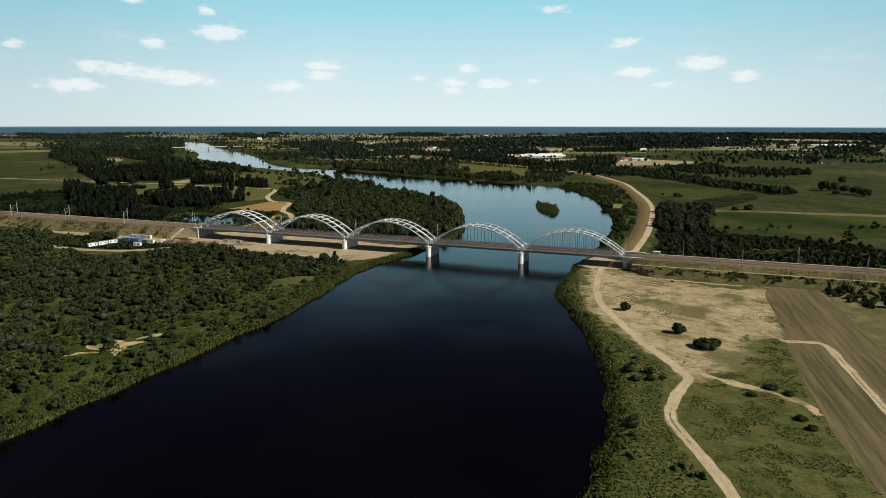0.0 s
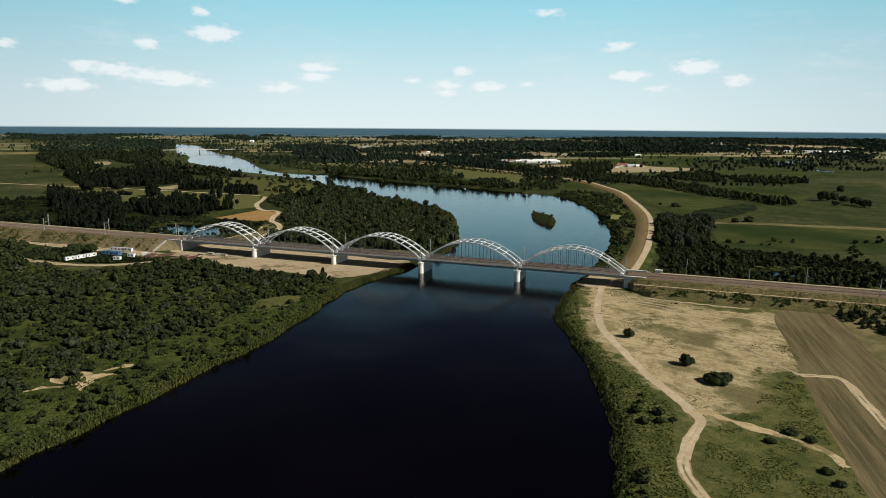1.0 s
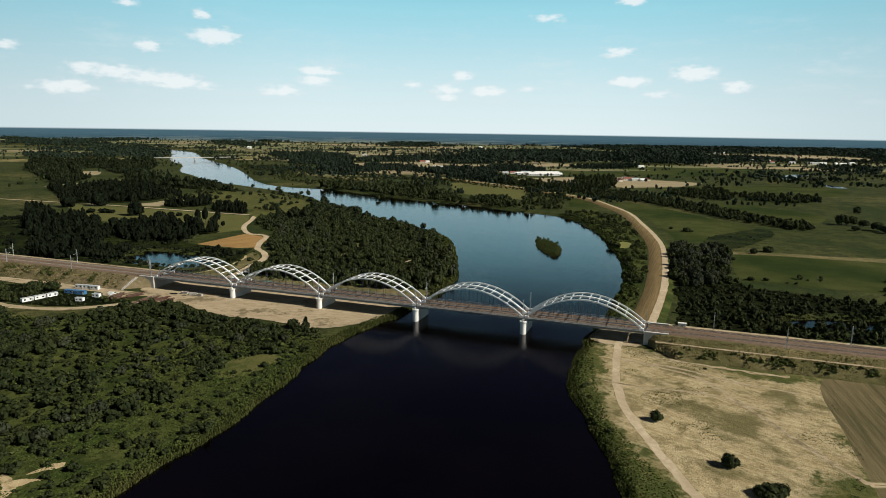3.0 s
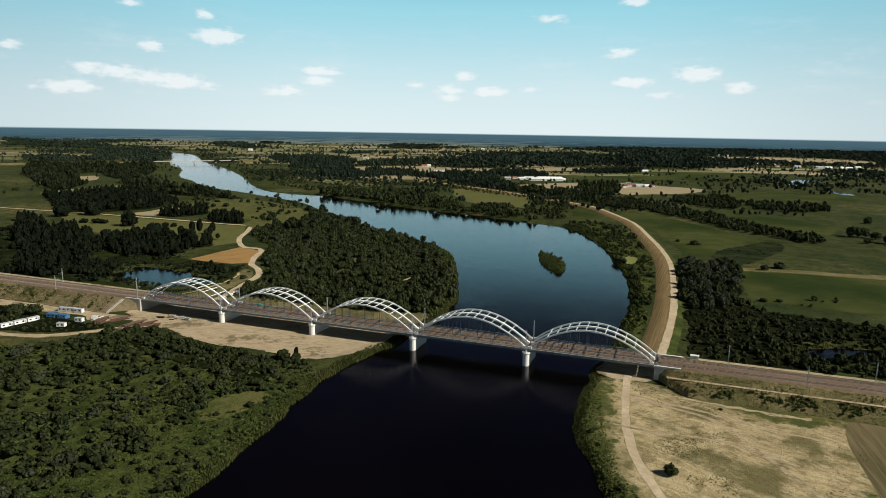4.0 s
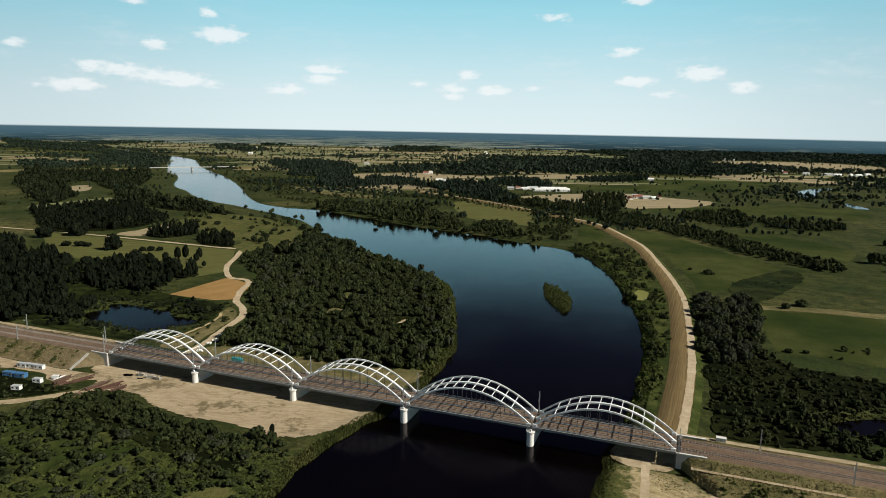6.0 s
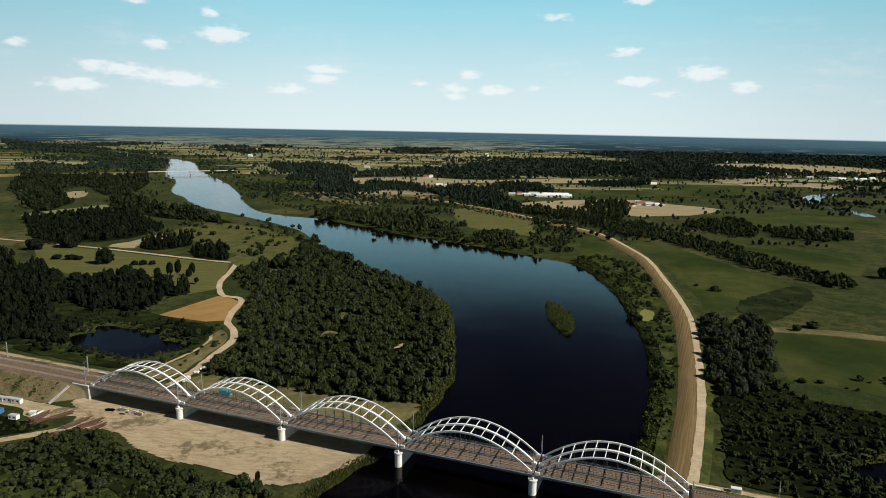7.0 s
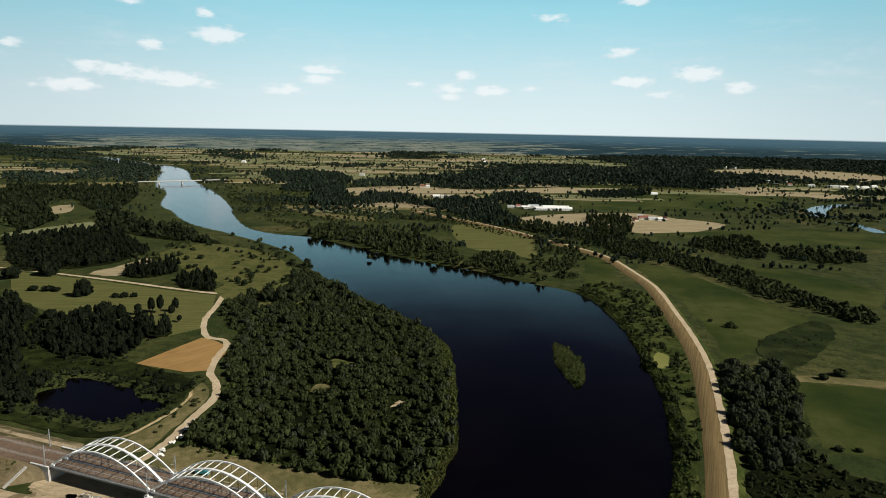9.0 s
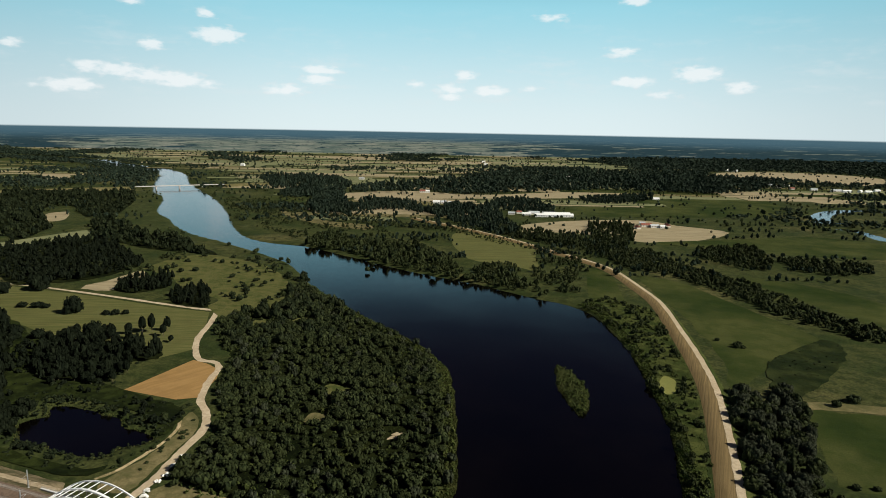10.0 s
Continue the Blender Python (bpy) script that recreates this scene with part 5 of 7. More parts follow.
PENINSULA = [(186, 100), (179, 137), (162, 187), (141, 240), (119, 288), (83, 328), (38, 364), (-19, 403), (-82, 453), (-135, 497), (-150, 490), (-111, 392), (-132, 370), (-145, 338), (-118, 290), (-59, 235),
             (-38, 195), (-12, 160), (14, 126), (24, 91), (36, 60), (60, 54), (120, 58), (165, 60), (184, 72)]
MARSH = [(-354, 245), (-239, 206), (-122, 202), (-96, 146), (-40, 144), (-18, 128), (-12, 62), (-60, 46), (-150, 44), (-300, 50), (-430, 150)]
floor_under([(-354, 245), (-239, 206), (-135, 200), (-118, 150), (-128, 110), (-118, 70), (-150, 46), (-300, 52), (-430, 150)], "dark marshy ground with rank weeds", 4, M_MARSH)
floor_under([(-132, 126), (-96, 125), (-60, 124), (-32, 116), (-10, 102), (-14, 124), (-30, 141), (-60, 145), (-120, 152)], "dark marshy ground with rank weeds", 2, M_MARSH)
floor_under([(-118, 52), (-96, 52), (-60, 51), (-20, 52), (-10, 60), (-14, 45), (-60, 41), (-118, 43)], "dark marshy ground with rank weeds", 1.5, M_MARSH)
wood("willow_scrub", MARSH, 5.2, (0.9, 2.6), (0.7, 2.6), SMALL, M_DARKLEAF, "rank scrub in the marsh behind the railway", 51, 0.08, 16, category="shrubs")
wood("willow_wood", MARSH, 8.0, (2.0, 4.0), (2.5, 6.5), MID, M_PINE, "dark trees in the marsh", 52, 0.1, 34)
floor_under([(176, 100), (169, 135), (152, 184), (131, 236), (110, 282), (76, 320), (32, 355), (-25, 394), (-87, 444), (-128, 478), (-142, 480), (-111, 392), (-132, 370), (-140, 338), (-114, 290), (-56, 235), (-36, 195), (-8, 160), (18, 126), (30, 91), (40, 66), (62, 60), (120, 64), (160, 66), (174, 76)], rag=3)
for name, outline, m, label, category in CLEARINGS_LATER:
    sheet(name, outline, m, label, category, 5)
wood("willow_wood", PENINSULA, 6.8, (2.4, 5.6), (3.2, 8.6), NEAR, M_LEAF, "dense green willow wood on the river bend", 1, -0.20, 14, shore_gap=8.0)
wood("wood", [(-150, 480), (-115, 392), (-134, 368), (-118, 306), (-66, 262), (-10, 330), (-25, 390), (-86, 438)], 13, (3.5, 7.0), (5, 12), NEAR, M_DARKLEAF, "large dark trees at the head of the wood", 24, 0.0, 30)
wood("willow_scrub", [(188, 65), (186, 106), (179, 137), (162, 187), (141, 240), (119, 288), (83, 328), (78, 320), (112, 282), (133, 236), (153, 184), (169, 135), (176, 100), (178, 66)], 3.2, (0.8, 1.8), (0.6, 2.2), SMALL, M_SCRUB, "light green scrub along the shore", 25, -0.3, 10, 1.5, category="shrubs", shore_gap=0.8)
wood("wood", FIELD_GREEN_P, 13, (1.8, 4.5), (2.0, 7.0), NEAR, M_DARKLEAF, "scattered dark bushes in the meadow", 26, 0.2, 26)
wood("willow_wood", PENINSULA, 15, (2.4, 4.0), (4.0, 7.5), NEAR, M_SILVER, "grey-green willows in the wood", 21, 0.05, 40)
wood("willow_scrub", PENINSULA, 5.0, (1.0, 2.3), (1.0, 3.2), SMALL, M_SCRUB, "lighter green undergrowth in the wood", 2, 0.06, 18, category="shrubs")
SHORE_WEST = [(183, -330), (181, -236), (182, -196), (184, -158), (178, -104), (172, -60), (150, -50), (100, -50), (110, -90), (120, -150), (110, -210), (90, -300), (110, -380)]
wood("willow_scrub", SHORE_WEST, 4.4, (0.7, 2.0), (0.5, 1.7), SMALL, M_SCRUB, "low green scrub on the river bank", 3, 0.06, 13, category="shrubs")
wood("willow_wood", SHORE_WEST, 6.0, (1.0, 3.2), (0.9, 3.4), BUSH, M_LEAF, "dark willow bushes on the river bank", 33, -0.04, 13)
THICKET_NEAR = [(150, -330), (150, -230), (140, -190), (150, -120), (150, -60), (92, -47), (50, -36), (22, -40), (8, -84), (-40, -80), (-90, -90), (-110, -200), (-60, -320), (60, -400)]
THICKET_FAR = [(-40, -80), (-70, -66), (-110, -34), (-330, -30), (-360, -250), (-150, -350), (-60, -320), (-110, -200), (-90, -90)]
wood("willow_wood", THICKET_NEAR, 6.2, (1.3, 5.0), (1.1, 4.8), BUSH, M_LEAF, "dark willow thickets in the scrub", 4, -0.02, 26, 12)
wood("willow_wood", THICKET_FAR, 8.6, (2.0, 5.8), (1.8, 6.8), MID, M_LEAF, "dark willow thickets in the scrub", 44, -0.14, 26)
wood("willow_scrub", THICKET_NEAR, 6.4, (0.9, 2.4), (0.6, 2.2), SMALL, M_SCRUB, "lighter green scrub among the thickets", 45, -0.02, 13, 14, category="shrubs")
wood("willow_wood", THICKET_NEAR, 12, (2.2, 4.4), (2.4, 5.6), NEAR, M_SILVER, "grey-green willow bushes in the scrub", 46, 0.14, 34)
EDGE_SCRUB = [(30, -40), (44, -34), (60, -38), (82, -43), (110, -46), (146, -50), (146, -60), (90, -60), (40, -56), (18, -58)]
wood("willow_wood", EDGE_SCRUB, 4.4, (1.4, 3.6), (1.4, 4.6), NEAR, M_LEAF, "dark bushes along the edge of the sand", 95, -0.4, 14, 3)
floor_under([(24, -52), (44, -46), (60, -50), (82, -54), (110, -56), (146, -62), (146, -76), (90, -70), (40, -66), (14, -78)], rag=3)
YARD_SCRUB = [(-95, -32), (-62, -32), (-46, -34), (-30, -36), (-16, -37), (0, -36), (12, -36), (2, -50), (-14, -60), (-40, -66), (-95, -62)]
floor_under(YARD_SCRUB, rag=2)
wood("willow_scrub", YARD_SCRUB, 4.2, (1.2, 2.8), (1.0, 3.4), SMALL, M_LEAF, "dark scrub round the site cabins", 47, -0.05, 12, 2, category="shrubs")
BANK_EAST = [(344, -330), (346, -265), (347, -209), (341, -178), (330, -140), (311, -90), (303, -66), (301, -34), (305, -20), (312, -60), (322, -100), (336, -128), (352, -158), (361, -170), (361, -205), (366, -232), (376, -258), (385, -300), (380, -360)]
wood("willow_scrub", BANK_EAST, 4.0, (0.7, 1.8), (0.4, 1.6), SMALL, M_SCRUB, "green scrub on the steep river bank", 5, 0.34, 9, 2, category="shrubs", shore_gap=0.6)
LEVEE_STRIP = [(305, 40), (307, 140), (304, 190), (298, 244), (282, 312), (263, 388), (240, 451), (215, 505), (190, 540), (220, 590), (250, 560), (268, 560), (288, 480), (304, 400), (314, 330), (319, 250), (321, 180), (320, 110), (318, 50)]
floor_under([(314, 40), (316, 140), (313, 190), (307, 244), (291, 312), (272, 390), (250, 455), (226, 510), (207, 545), (225, 580), (250, 556), (268, 560), (288, 480), (304, 400), (314, 330), (319, 250), (321, 180), (320, 110), (319, 50)], "rank grass between river and levee", 2, M_SCRUBGRASS)
sheet("weedy_pool", [(290, 338), (298, 336), (301, 322), (300, 305), (294, 300), (289, 312)], M_WEED, "small pool covered with yellow-green duckweed", "pool", 1.5)
wood("willow_scrub", LEVEE_STRIP, 4.0, (1.1, 2.4), (1.0, 3.2), SMALL, M_SCRUB, "green scrub between river and levee", 6, 0.1, 12, 3, category="shrubs")
wood("willow_wood", LEVEE_STRIP, 6.5, (1.8, 3.2), (2.6, 5.6), NEAR, M_LEAF, "willow trees along the shore", 7, 0.06, 18, 3)
wood("willow_scrub", ISLAND, 2.8, (0.9, 2.0), (0.7, 2.6), SMALL, M_SCRUB, "low green scrub covering the river island", 8, -0.6, 9, 1.0, category="shrubs", shore_gap=1.0)
SCRUB_EAST = [(346, 147), (378, 186), (401, 165), (470, 150), (520, 110), (500, 60), (440, 44), (400, 42), (352, 42), (348, 70), (348, 110)]
floor_under([(346, 147), (378, 186), (401, 165), (470, 150), (505, 122), (462, 118), (420, 108), (393, 86), (399, 58), (400, 44), (352, 42), (348, 70), (348, 110)], rag=2)
wood("willow_scrub", SCRUB_EAST, 4.0, (1.2, 2.8), (0.9, 3.0), SMALL, M_LEAF, "low wet scrub behind the embankment", 9, 0.02, 16, 3, category="shrubs")
wood("willow_wood", SCRUB_EAST, 6.5, (1.8, 3.6), (2.0, 5.5), BUSH, M_LEAF, "dark willow bushes behind the embankment", 99, -0.06, 22, 3)
HOLLOW = [(377, 408), (403, 457), (439, 506), (447, 466), (421, 392), (393, 334), (376, 327), (373, 363)]
sheet("wet_hollow", HOLLOW, M_WETGRASS, "dark wet hollow in the meadow", "hollow", 4, n=6)
wood("willow_scrub", HOLLOW, 6.5, (0.7, 2.0), (0.4, 1.2), SMALL, M_DARKLEAF, "low dark sedge clumps in the wet hollow", 98, 0.0, 14, 3, category="shrubs")
HEDGE_EAST = [(436, -8), (452, -8), (476, -14), (478, -44), (456, -50), (444, -44), (438, -30)]
wood("willow_wood", HEDGE_EAST, 5.0, (1.8, 3.6), (2.0, 4.5), NEAR, M_LEAF, "dark bushes at the field corner", 97, -0.2, 14, 2)
wood("willow_wood", BANK_EAST, 6.5, (1.2, 3.0), (1.0, 2.8), NEAR, M_LEAF, "dark bushes on the river bank", 96, 0.26, 14, 2)
wood("willow_scrub", [(420, 170), (470, 150), (560, 190), (640, 300), (520, 280), (430, 215)], 9, (1.5, 3.5), (1.5, 4.5), MID, M_LEAF, "scattered dark bushes in the meadow", 10, 0.28, 30, category="shrubs")
wood("willow_scrub", [(-130, 84), (-124, 122), (-96, 128), (-50, 122), (-14, 116), (-8, 96), (-16, 70), (-24, 58), (-60, 54), (-90, 54)], 4.0, (1.2, 2.6), (1.0, 3.0), SMALL, M_DARKLEAF, "dark sedge and willow scrub round the pond", 12, -0.2, 12, category="shrubs", shore_gap=0.8)
wood("willow_scrub", SCRUB_POND, 4.5, (1.0, 2.6), (0.8, 3.0), NEAR, M_LEAF, "green scrub round the pond", 11, 0.18, 10, category="shrubs")
for k, (poly, gap, w, h, models, mat, keep, label) in enumerate((
    (WOOD_FARBANK_A, 9, (2.5, 7.0), (4, 13), MID, M_LEAF, -0.04, "riverside trees on the far bank"),
    (WOOD_FARBANK_B, 8, (2.2, 4.6), (3, 9), MID, M_LEAF, -0.05, "clump of riverside trees"),
    (WOOD_FARBANK_C, 8.5, (2.0, 4.2), (3, 8), MID, M_LEAF, 0.02, "dark riverside trees"),
    (WOOD_FARBANK_D, 11, (1.6, 4.5), (1.5, 6), MID, M_LEAF, 0.12, "scrub on the far bank"),
    (HEDGE_A, 7.5, (2.5, 5.0), (3.0, 8), MID, M_LEAF, -0.35, "long dark hedgerow across the meadows"),
    (HEDGE_B, 8.5, (3, 5.5), (5, 10), MID, M_LEAF, -0.4, "dark hedgerow trees"),
    (HEDGE_C, 8.5, (3, 5.5), (5, 10), MID, M_LEAF, -0.4, "dark hedgerow trees"),
    (HEDGE_D, 9, (3, 5.5), (5, 11), FAR, M_LEAF, -0.15, "dark tree belt along the road"),
    (WOOD_RIGHT_MID, 10, (3.5, 6), (6, 13), FAR, M_LEAF, -0.15, "trees round the farm"),
    (WOOD_CENTER, 11, (4, 6.5), (7, 15), FAR, M_HAZYLEAF, -0.25, "dark wood on the plain"),
    (WOOD_VILLAGE, 13, (4, 7), (7, 14), FAR, M_HAZYLEAF, -0.1, "trees round the village"),
    (WOOD_BELT_A, 20, (7, 13), (10, 19), DOT, M_HAZYLEAF, -0.12, "dark pine belt on the plain"),
    (WOOD_BELT_B, 13, (5, 8), (7, 11), FAR, M_HAZYLEAF, -0.3, "dense young wood"),
    (WOOD_BELT_C, 20, (8, 13), (9, 17), DOT, M_HAZYLEAF, -0.1, "dark pine belt on the plain"),
    (WOOD_CLUMP, 11, (4.5, 7.5), (9, 17), FAR, M_HAZYLEAF, -0.2, "clump of tall trees in the meadows"),
    (WOOD_BELT_G, 14, (5, 8), (7, 14), FAR, M_HAZYLEAF, -0.25, "dark tree belt on the plain"),
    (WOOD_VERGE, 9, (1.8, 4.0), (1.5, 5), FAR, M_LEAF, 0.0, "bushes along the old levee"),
    (WOOD_BELT_D, 18, (7, 11), (9, 17), TALLFAR, M_HAZYLEAF, -0.2, "far dark pine wood"),
    (WOOD_BELT_F, 36, (15, 26), (11, 20), DOT, M_HAZYLEAF, -0.3, "far dark wood"),
    (WOOD_LEFT_A, 10.5, (4, 7.5), (7, 15), TALL, M_PINE, -0.3, "dense dark pine wood"),
    (WOOD_LEFT_B, 8.5, (3.5, 5), (8, 13), TALL, M_PINE, -0.3, "dark pine wood by the field"),
    (WOOD_LEFT_C, 7.5, (3.5, 5), (8, 11), TALL, M_PINE, -0.6, "dense square pine stand"),
    (WOOD_LEFT_D, 8.5, (3.5, 6.5), (7, 18), TALL, M_PINE, -0.2, "dark pine thicket in the meadow"),
    (WOOD_LEFT_E, 13, (3.5, 9), (4, 15), FAR, M_DARKLEAF, -0.02, "dark mixed wood"),
    (WOOD_LEFT_F, 20, (7, 12), (7, 14), DOT, M_HAZYLEAF, -0.05, "far mixed wood"),
    (WOOD_LEFT_G, 28, (9, 16), (9, 16), FAR, M_HAZYLEAF, 0.0, "far mixed wood"),
    (WOOD_LEFT_H, 8.5, (4, 6), (8, 15), TALL, M_PINE, -0.3, "dark wood behind the railway"),
    (WOOD_LEFT_J, 6, (3, 5.0), (5, 10), NEAR, M_PINE, -0.5, "dark trees between pond and embankment"),
    (SHORE_TREES, 10, (2.5, 7), (3, 13), NEAR, M_DARKLEAF, 0.12, "dark trees along the shore"))):
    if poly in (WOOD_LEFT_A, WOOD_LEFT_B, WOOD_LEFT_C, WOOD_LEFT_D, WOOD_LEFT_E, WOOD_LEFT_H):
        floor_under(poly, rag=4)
    wood("wood", poly, gap, w, h, models, mat, label, 100 + k, keep, gap * 5, gap * 1.2)

# loose trees and bushes over the wide plain
r = np.random.default_rng(77)
y = r.uniform(420, 2700, 15000)
g = np.column_stack([r.uniform(-1.15, 0.55, len(y)) * (y + 250) + 60, y])
cl = np.array([noise.fractal((a / 90, b / 50, 8.0), 1.0, 2.0, 3) for a, b in g])
g = g[(shore(g) > 3) & (cl > np.where((g[:, 0] > 180) & (g[:, 1] < 1300), 0.95, np.where(g[:, 1] < 900, 0.34, 0.26)))]
for line in BARE:
    g = g[~inside(g, line)]
f = r.beta(1.4, 3, len(g))
plant("scattered_trees", g, 2.2 + 4.8 * f, 2.5 + 8 * f, FAR, M_LEAF, "scattered trees and bushes on the plain", "trees", 78)
# tree belts between the far fields, closing to a forest in the east
v = 1350 + 3600 * r.uniform(0, 1, 27000) ** 0.85
u = r.uniform(-0.72, 0.72, len(v)) * v
belt = -0.1 + np.array([noise.fractal((a / 520, b / (60 + b * 0.035), 5.0), 1.0, 2.0, 3) for a, b in zip(u, v)])
belt += 0.85 * np.clip((u / v - 0.2) / 0.12, 0, 1) * np.clip((v - 2450) / 300, 0, 1)
g, v = np.column_stack(on_plain(u, v))[belt > 0.2], v[belt > 0.2]
free = shore(g) > 12
for line in BARE:
    free &= ~inside(g, line)
g, v = g[free], v[free]
plant("tree_belts", g, (3.6 + v / 420) * r.uniform(0.7, 1.4, len(g)), (6 + v / 700) * r.uniform(0.7, 1.5, len(g)), DOT, M_HAZYLEAF, "dark tree belts between the far fields", "trees", 82)

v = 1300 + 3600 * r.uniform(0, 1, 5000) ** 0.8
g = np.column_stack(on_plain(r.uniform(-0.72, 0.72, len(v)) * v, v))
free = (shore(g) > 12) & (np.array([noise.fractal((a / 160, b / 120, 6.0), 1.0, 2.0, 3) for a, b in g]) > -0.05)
plant("field_trees", g[free], (3.0 + v[free] / 900) * r.uniform(0.6, 1.4, free.sum()), (5 + v[free] / 900) * r.uniform(0.6, 1.4, free.sum()), DOT, M_HAZYLEAF, "lone dark trees dotted over the far fields", "trees", 83)

# hedgerows and tree lines between the fields
pts = []
for k in range(110):
    y0 = 650 + 2300 * r.uniform() ** 1.2
    x0 = r.uniform(-0.75, 0.5) * (y0 + 150)
    a = 0.35 + r.choice([0, 0, 0, 1.5]) + r.normal(0, 0.12)
    n = int(r.uniform(60, 360) / 9)
    t = np.arange(n) * 9 + r.normal(0, 2.5, n)
    pts.append(np.column_stack([x0 + t * math.cos(a), y0 + t * math.sin(a)]) + r.normal(0, 3.0, (n, 2)))
g = np.concatenate(pts)
g = g[shore(g) > 6]
g = g[(r.uniform(0, 1, len(g)) < 0.8) & ((g[:, 0] > -300) | (g[:, 1] > 1300))]
for line in BARE:
    g = g[~inside(g, line)]
f = r.beta(1.4, 2.4, len(g))
plant("hedgerows", g, 2.5 + 4 * f, 3 + 9 * f, FAR, M_HAZYLEAF, "rows of dark hedgerow trees between the fields", "hedges", 81)

# reeds and tall grass along the water
def reeds(name, line, count, seed, back=5.0, tall=(0.5, 1.3), label="pale green reeds along the water's edge"):
    r = np.random.default_rng(seed)
    c = np.asarray(line, float)
    k = r.integers(0, len(c) - 1, count)
    p = c[k] + (c[k + 1] - c[k]) * r.uniform(0, 1, (count, 1)) + r.normal(0, back / 2, (count, 2))
    d = shore(p)
    p, d = p[(d > -0.6) & (d < back)], d[(d > -0.6) & (d < back)]
    m = len(p)
    a, w, h = r.uniform(0, 6.3, m), r.uniform(0.25, 0.6, m), r.uniform(*tall, m)
    base = LAND * np.minimum(1, np.maximum(d, 0) / 7) ** 0.7 - 0.1
    t = np.column_stack([np.cos(a), np.sin(a)])
    lean = r.normal(0, 0.25, (m, 2))
    v = np.stack([np.column_stack([p - t * w[:, None], base]), np.column_stack([p + t * w[:, None], base]), np.column_stack([p + lean, base + h])], 1)
    tagged(raw(name, v.reshape(-1, 3), np.arange(3 * m).reshape(-1, 3), M_REED), label, "reeds", kind="stuff")


reeds("reeds", curve_through(RIVER_LEFT[2:22], 8, False), 60000, 1, 6, (0.5, 1.5))
reeds("reeds", curve_through(RIVER_RIGHT[10:28], 8, False), 36000, 2)
reeds("reeds", PONDS[0], 1500, 4, 3)
reeds("reeds", PONDS[1], 3000, 5, 5)
reeds("reeds", curve_through(ISLAND + ISLAND[:1], 8, False), 1500, 3, 4)


def tufts(name, poly, gap, seed, mat, size=(0.35, 0.8), tall=(0.25, 0.8), keep=-0.6, label="tall grass and herbs", clump=9.0):
    """Tall grass: little sheaves of three blades."""
    g = scattered(poly, gap, seed, keep, clump, 0.4)
    g = g[edge_distance(g, curve_through(TRACK_EAST, 4, False), False) > 3.0]
    r = np.random.default_rng(seed)
    m = len(g)
    out = []
    for k in range(3):
        a = r.uniform(0, 6.3, m)
        t = np.column_stack([np.cos(a), np.sin(a)]) * r.uniform(*size, (m, 1))
        c = g + r.normal(0, 0.3, (m, 2))
        tip = c + r.normal(0, 0.35, (m, 2))
        zz = np.full(m, LAND + 0.0)
        out.append(np.stack([np.column_stack([c - t, zz]), np.column_stack([c + t, zz]), np.column_stack([tip, zz + r.uniform(*tall, m)])], 1))
    v = np.concatenate(out)
    tagged(raw(name, v.reshape(-1, 3), np.arange(3 * len(v)).reshape(-1, 3), mat), label, "grass", kind="stuff")


M_HERB = material("tall_herbs", leafy((0.024, 0.038, 0.009), (0.072, 0.098, 0.025), (0.058, 0.066, 0.018)), 0.9, spec=0.02)
M_STRAWTUFT = material("dry_grass_blades", leafy((0.08, 0.07, 0.028), (0.30, 0.24, 0.12), (0.15, 0.13, 0.05)), 0.85, spec=0.05)
tufts("tall_grass", BANK_EAST, 1.1, 11, M_HERB, (0.25, 0.6), (0.12, 0.45), -0.10, label="tall green herbs on the river bank")
tufts("tall_grass", MEADOW_EAST, 0.9, 12, M_HERB, (0.2, 0.5), (0.08, 0.35), 0.05, label="rough green meadow grass")
tufts("tall_grass", SHORE_WEST, 1.2, 13, M_HERB, (0.3, 0.7), (0.15, 0.5), 0.0, label="tall green grass between the bushes")
tufts("dry_grass_tufts", SAND_EAST, 1.5, 14, M_STRAWTUFT, (0.10, 0.25), (0.03, 0.12), 0.1, "thin dry grass tufts on the sand", 16)
tufts("green_weeds", SAND_EAST, 1.3, 17, M_HERB, (0.2, 0.5), (0.06, 0.25), 0.36, "green weeds on the sand", 20)
tufts("tall_grass", LEVEE_STRIP, 1.6, 15, M_HERB, (0.5, 1.0), (0.3, 0.9), label="tall green grass by the levee")
tufts("tall_grass", PENINSULA, 2.4, 16, M_HERB, (0.5, 1.1), (0.3, 1.0), -0.2, label="tall green grass in the wood's gaps")


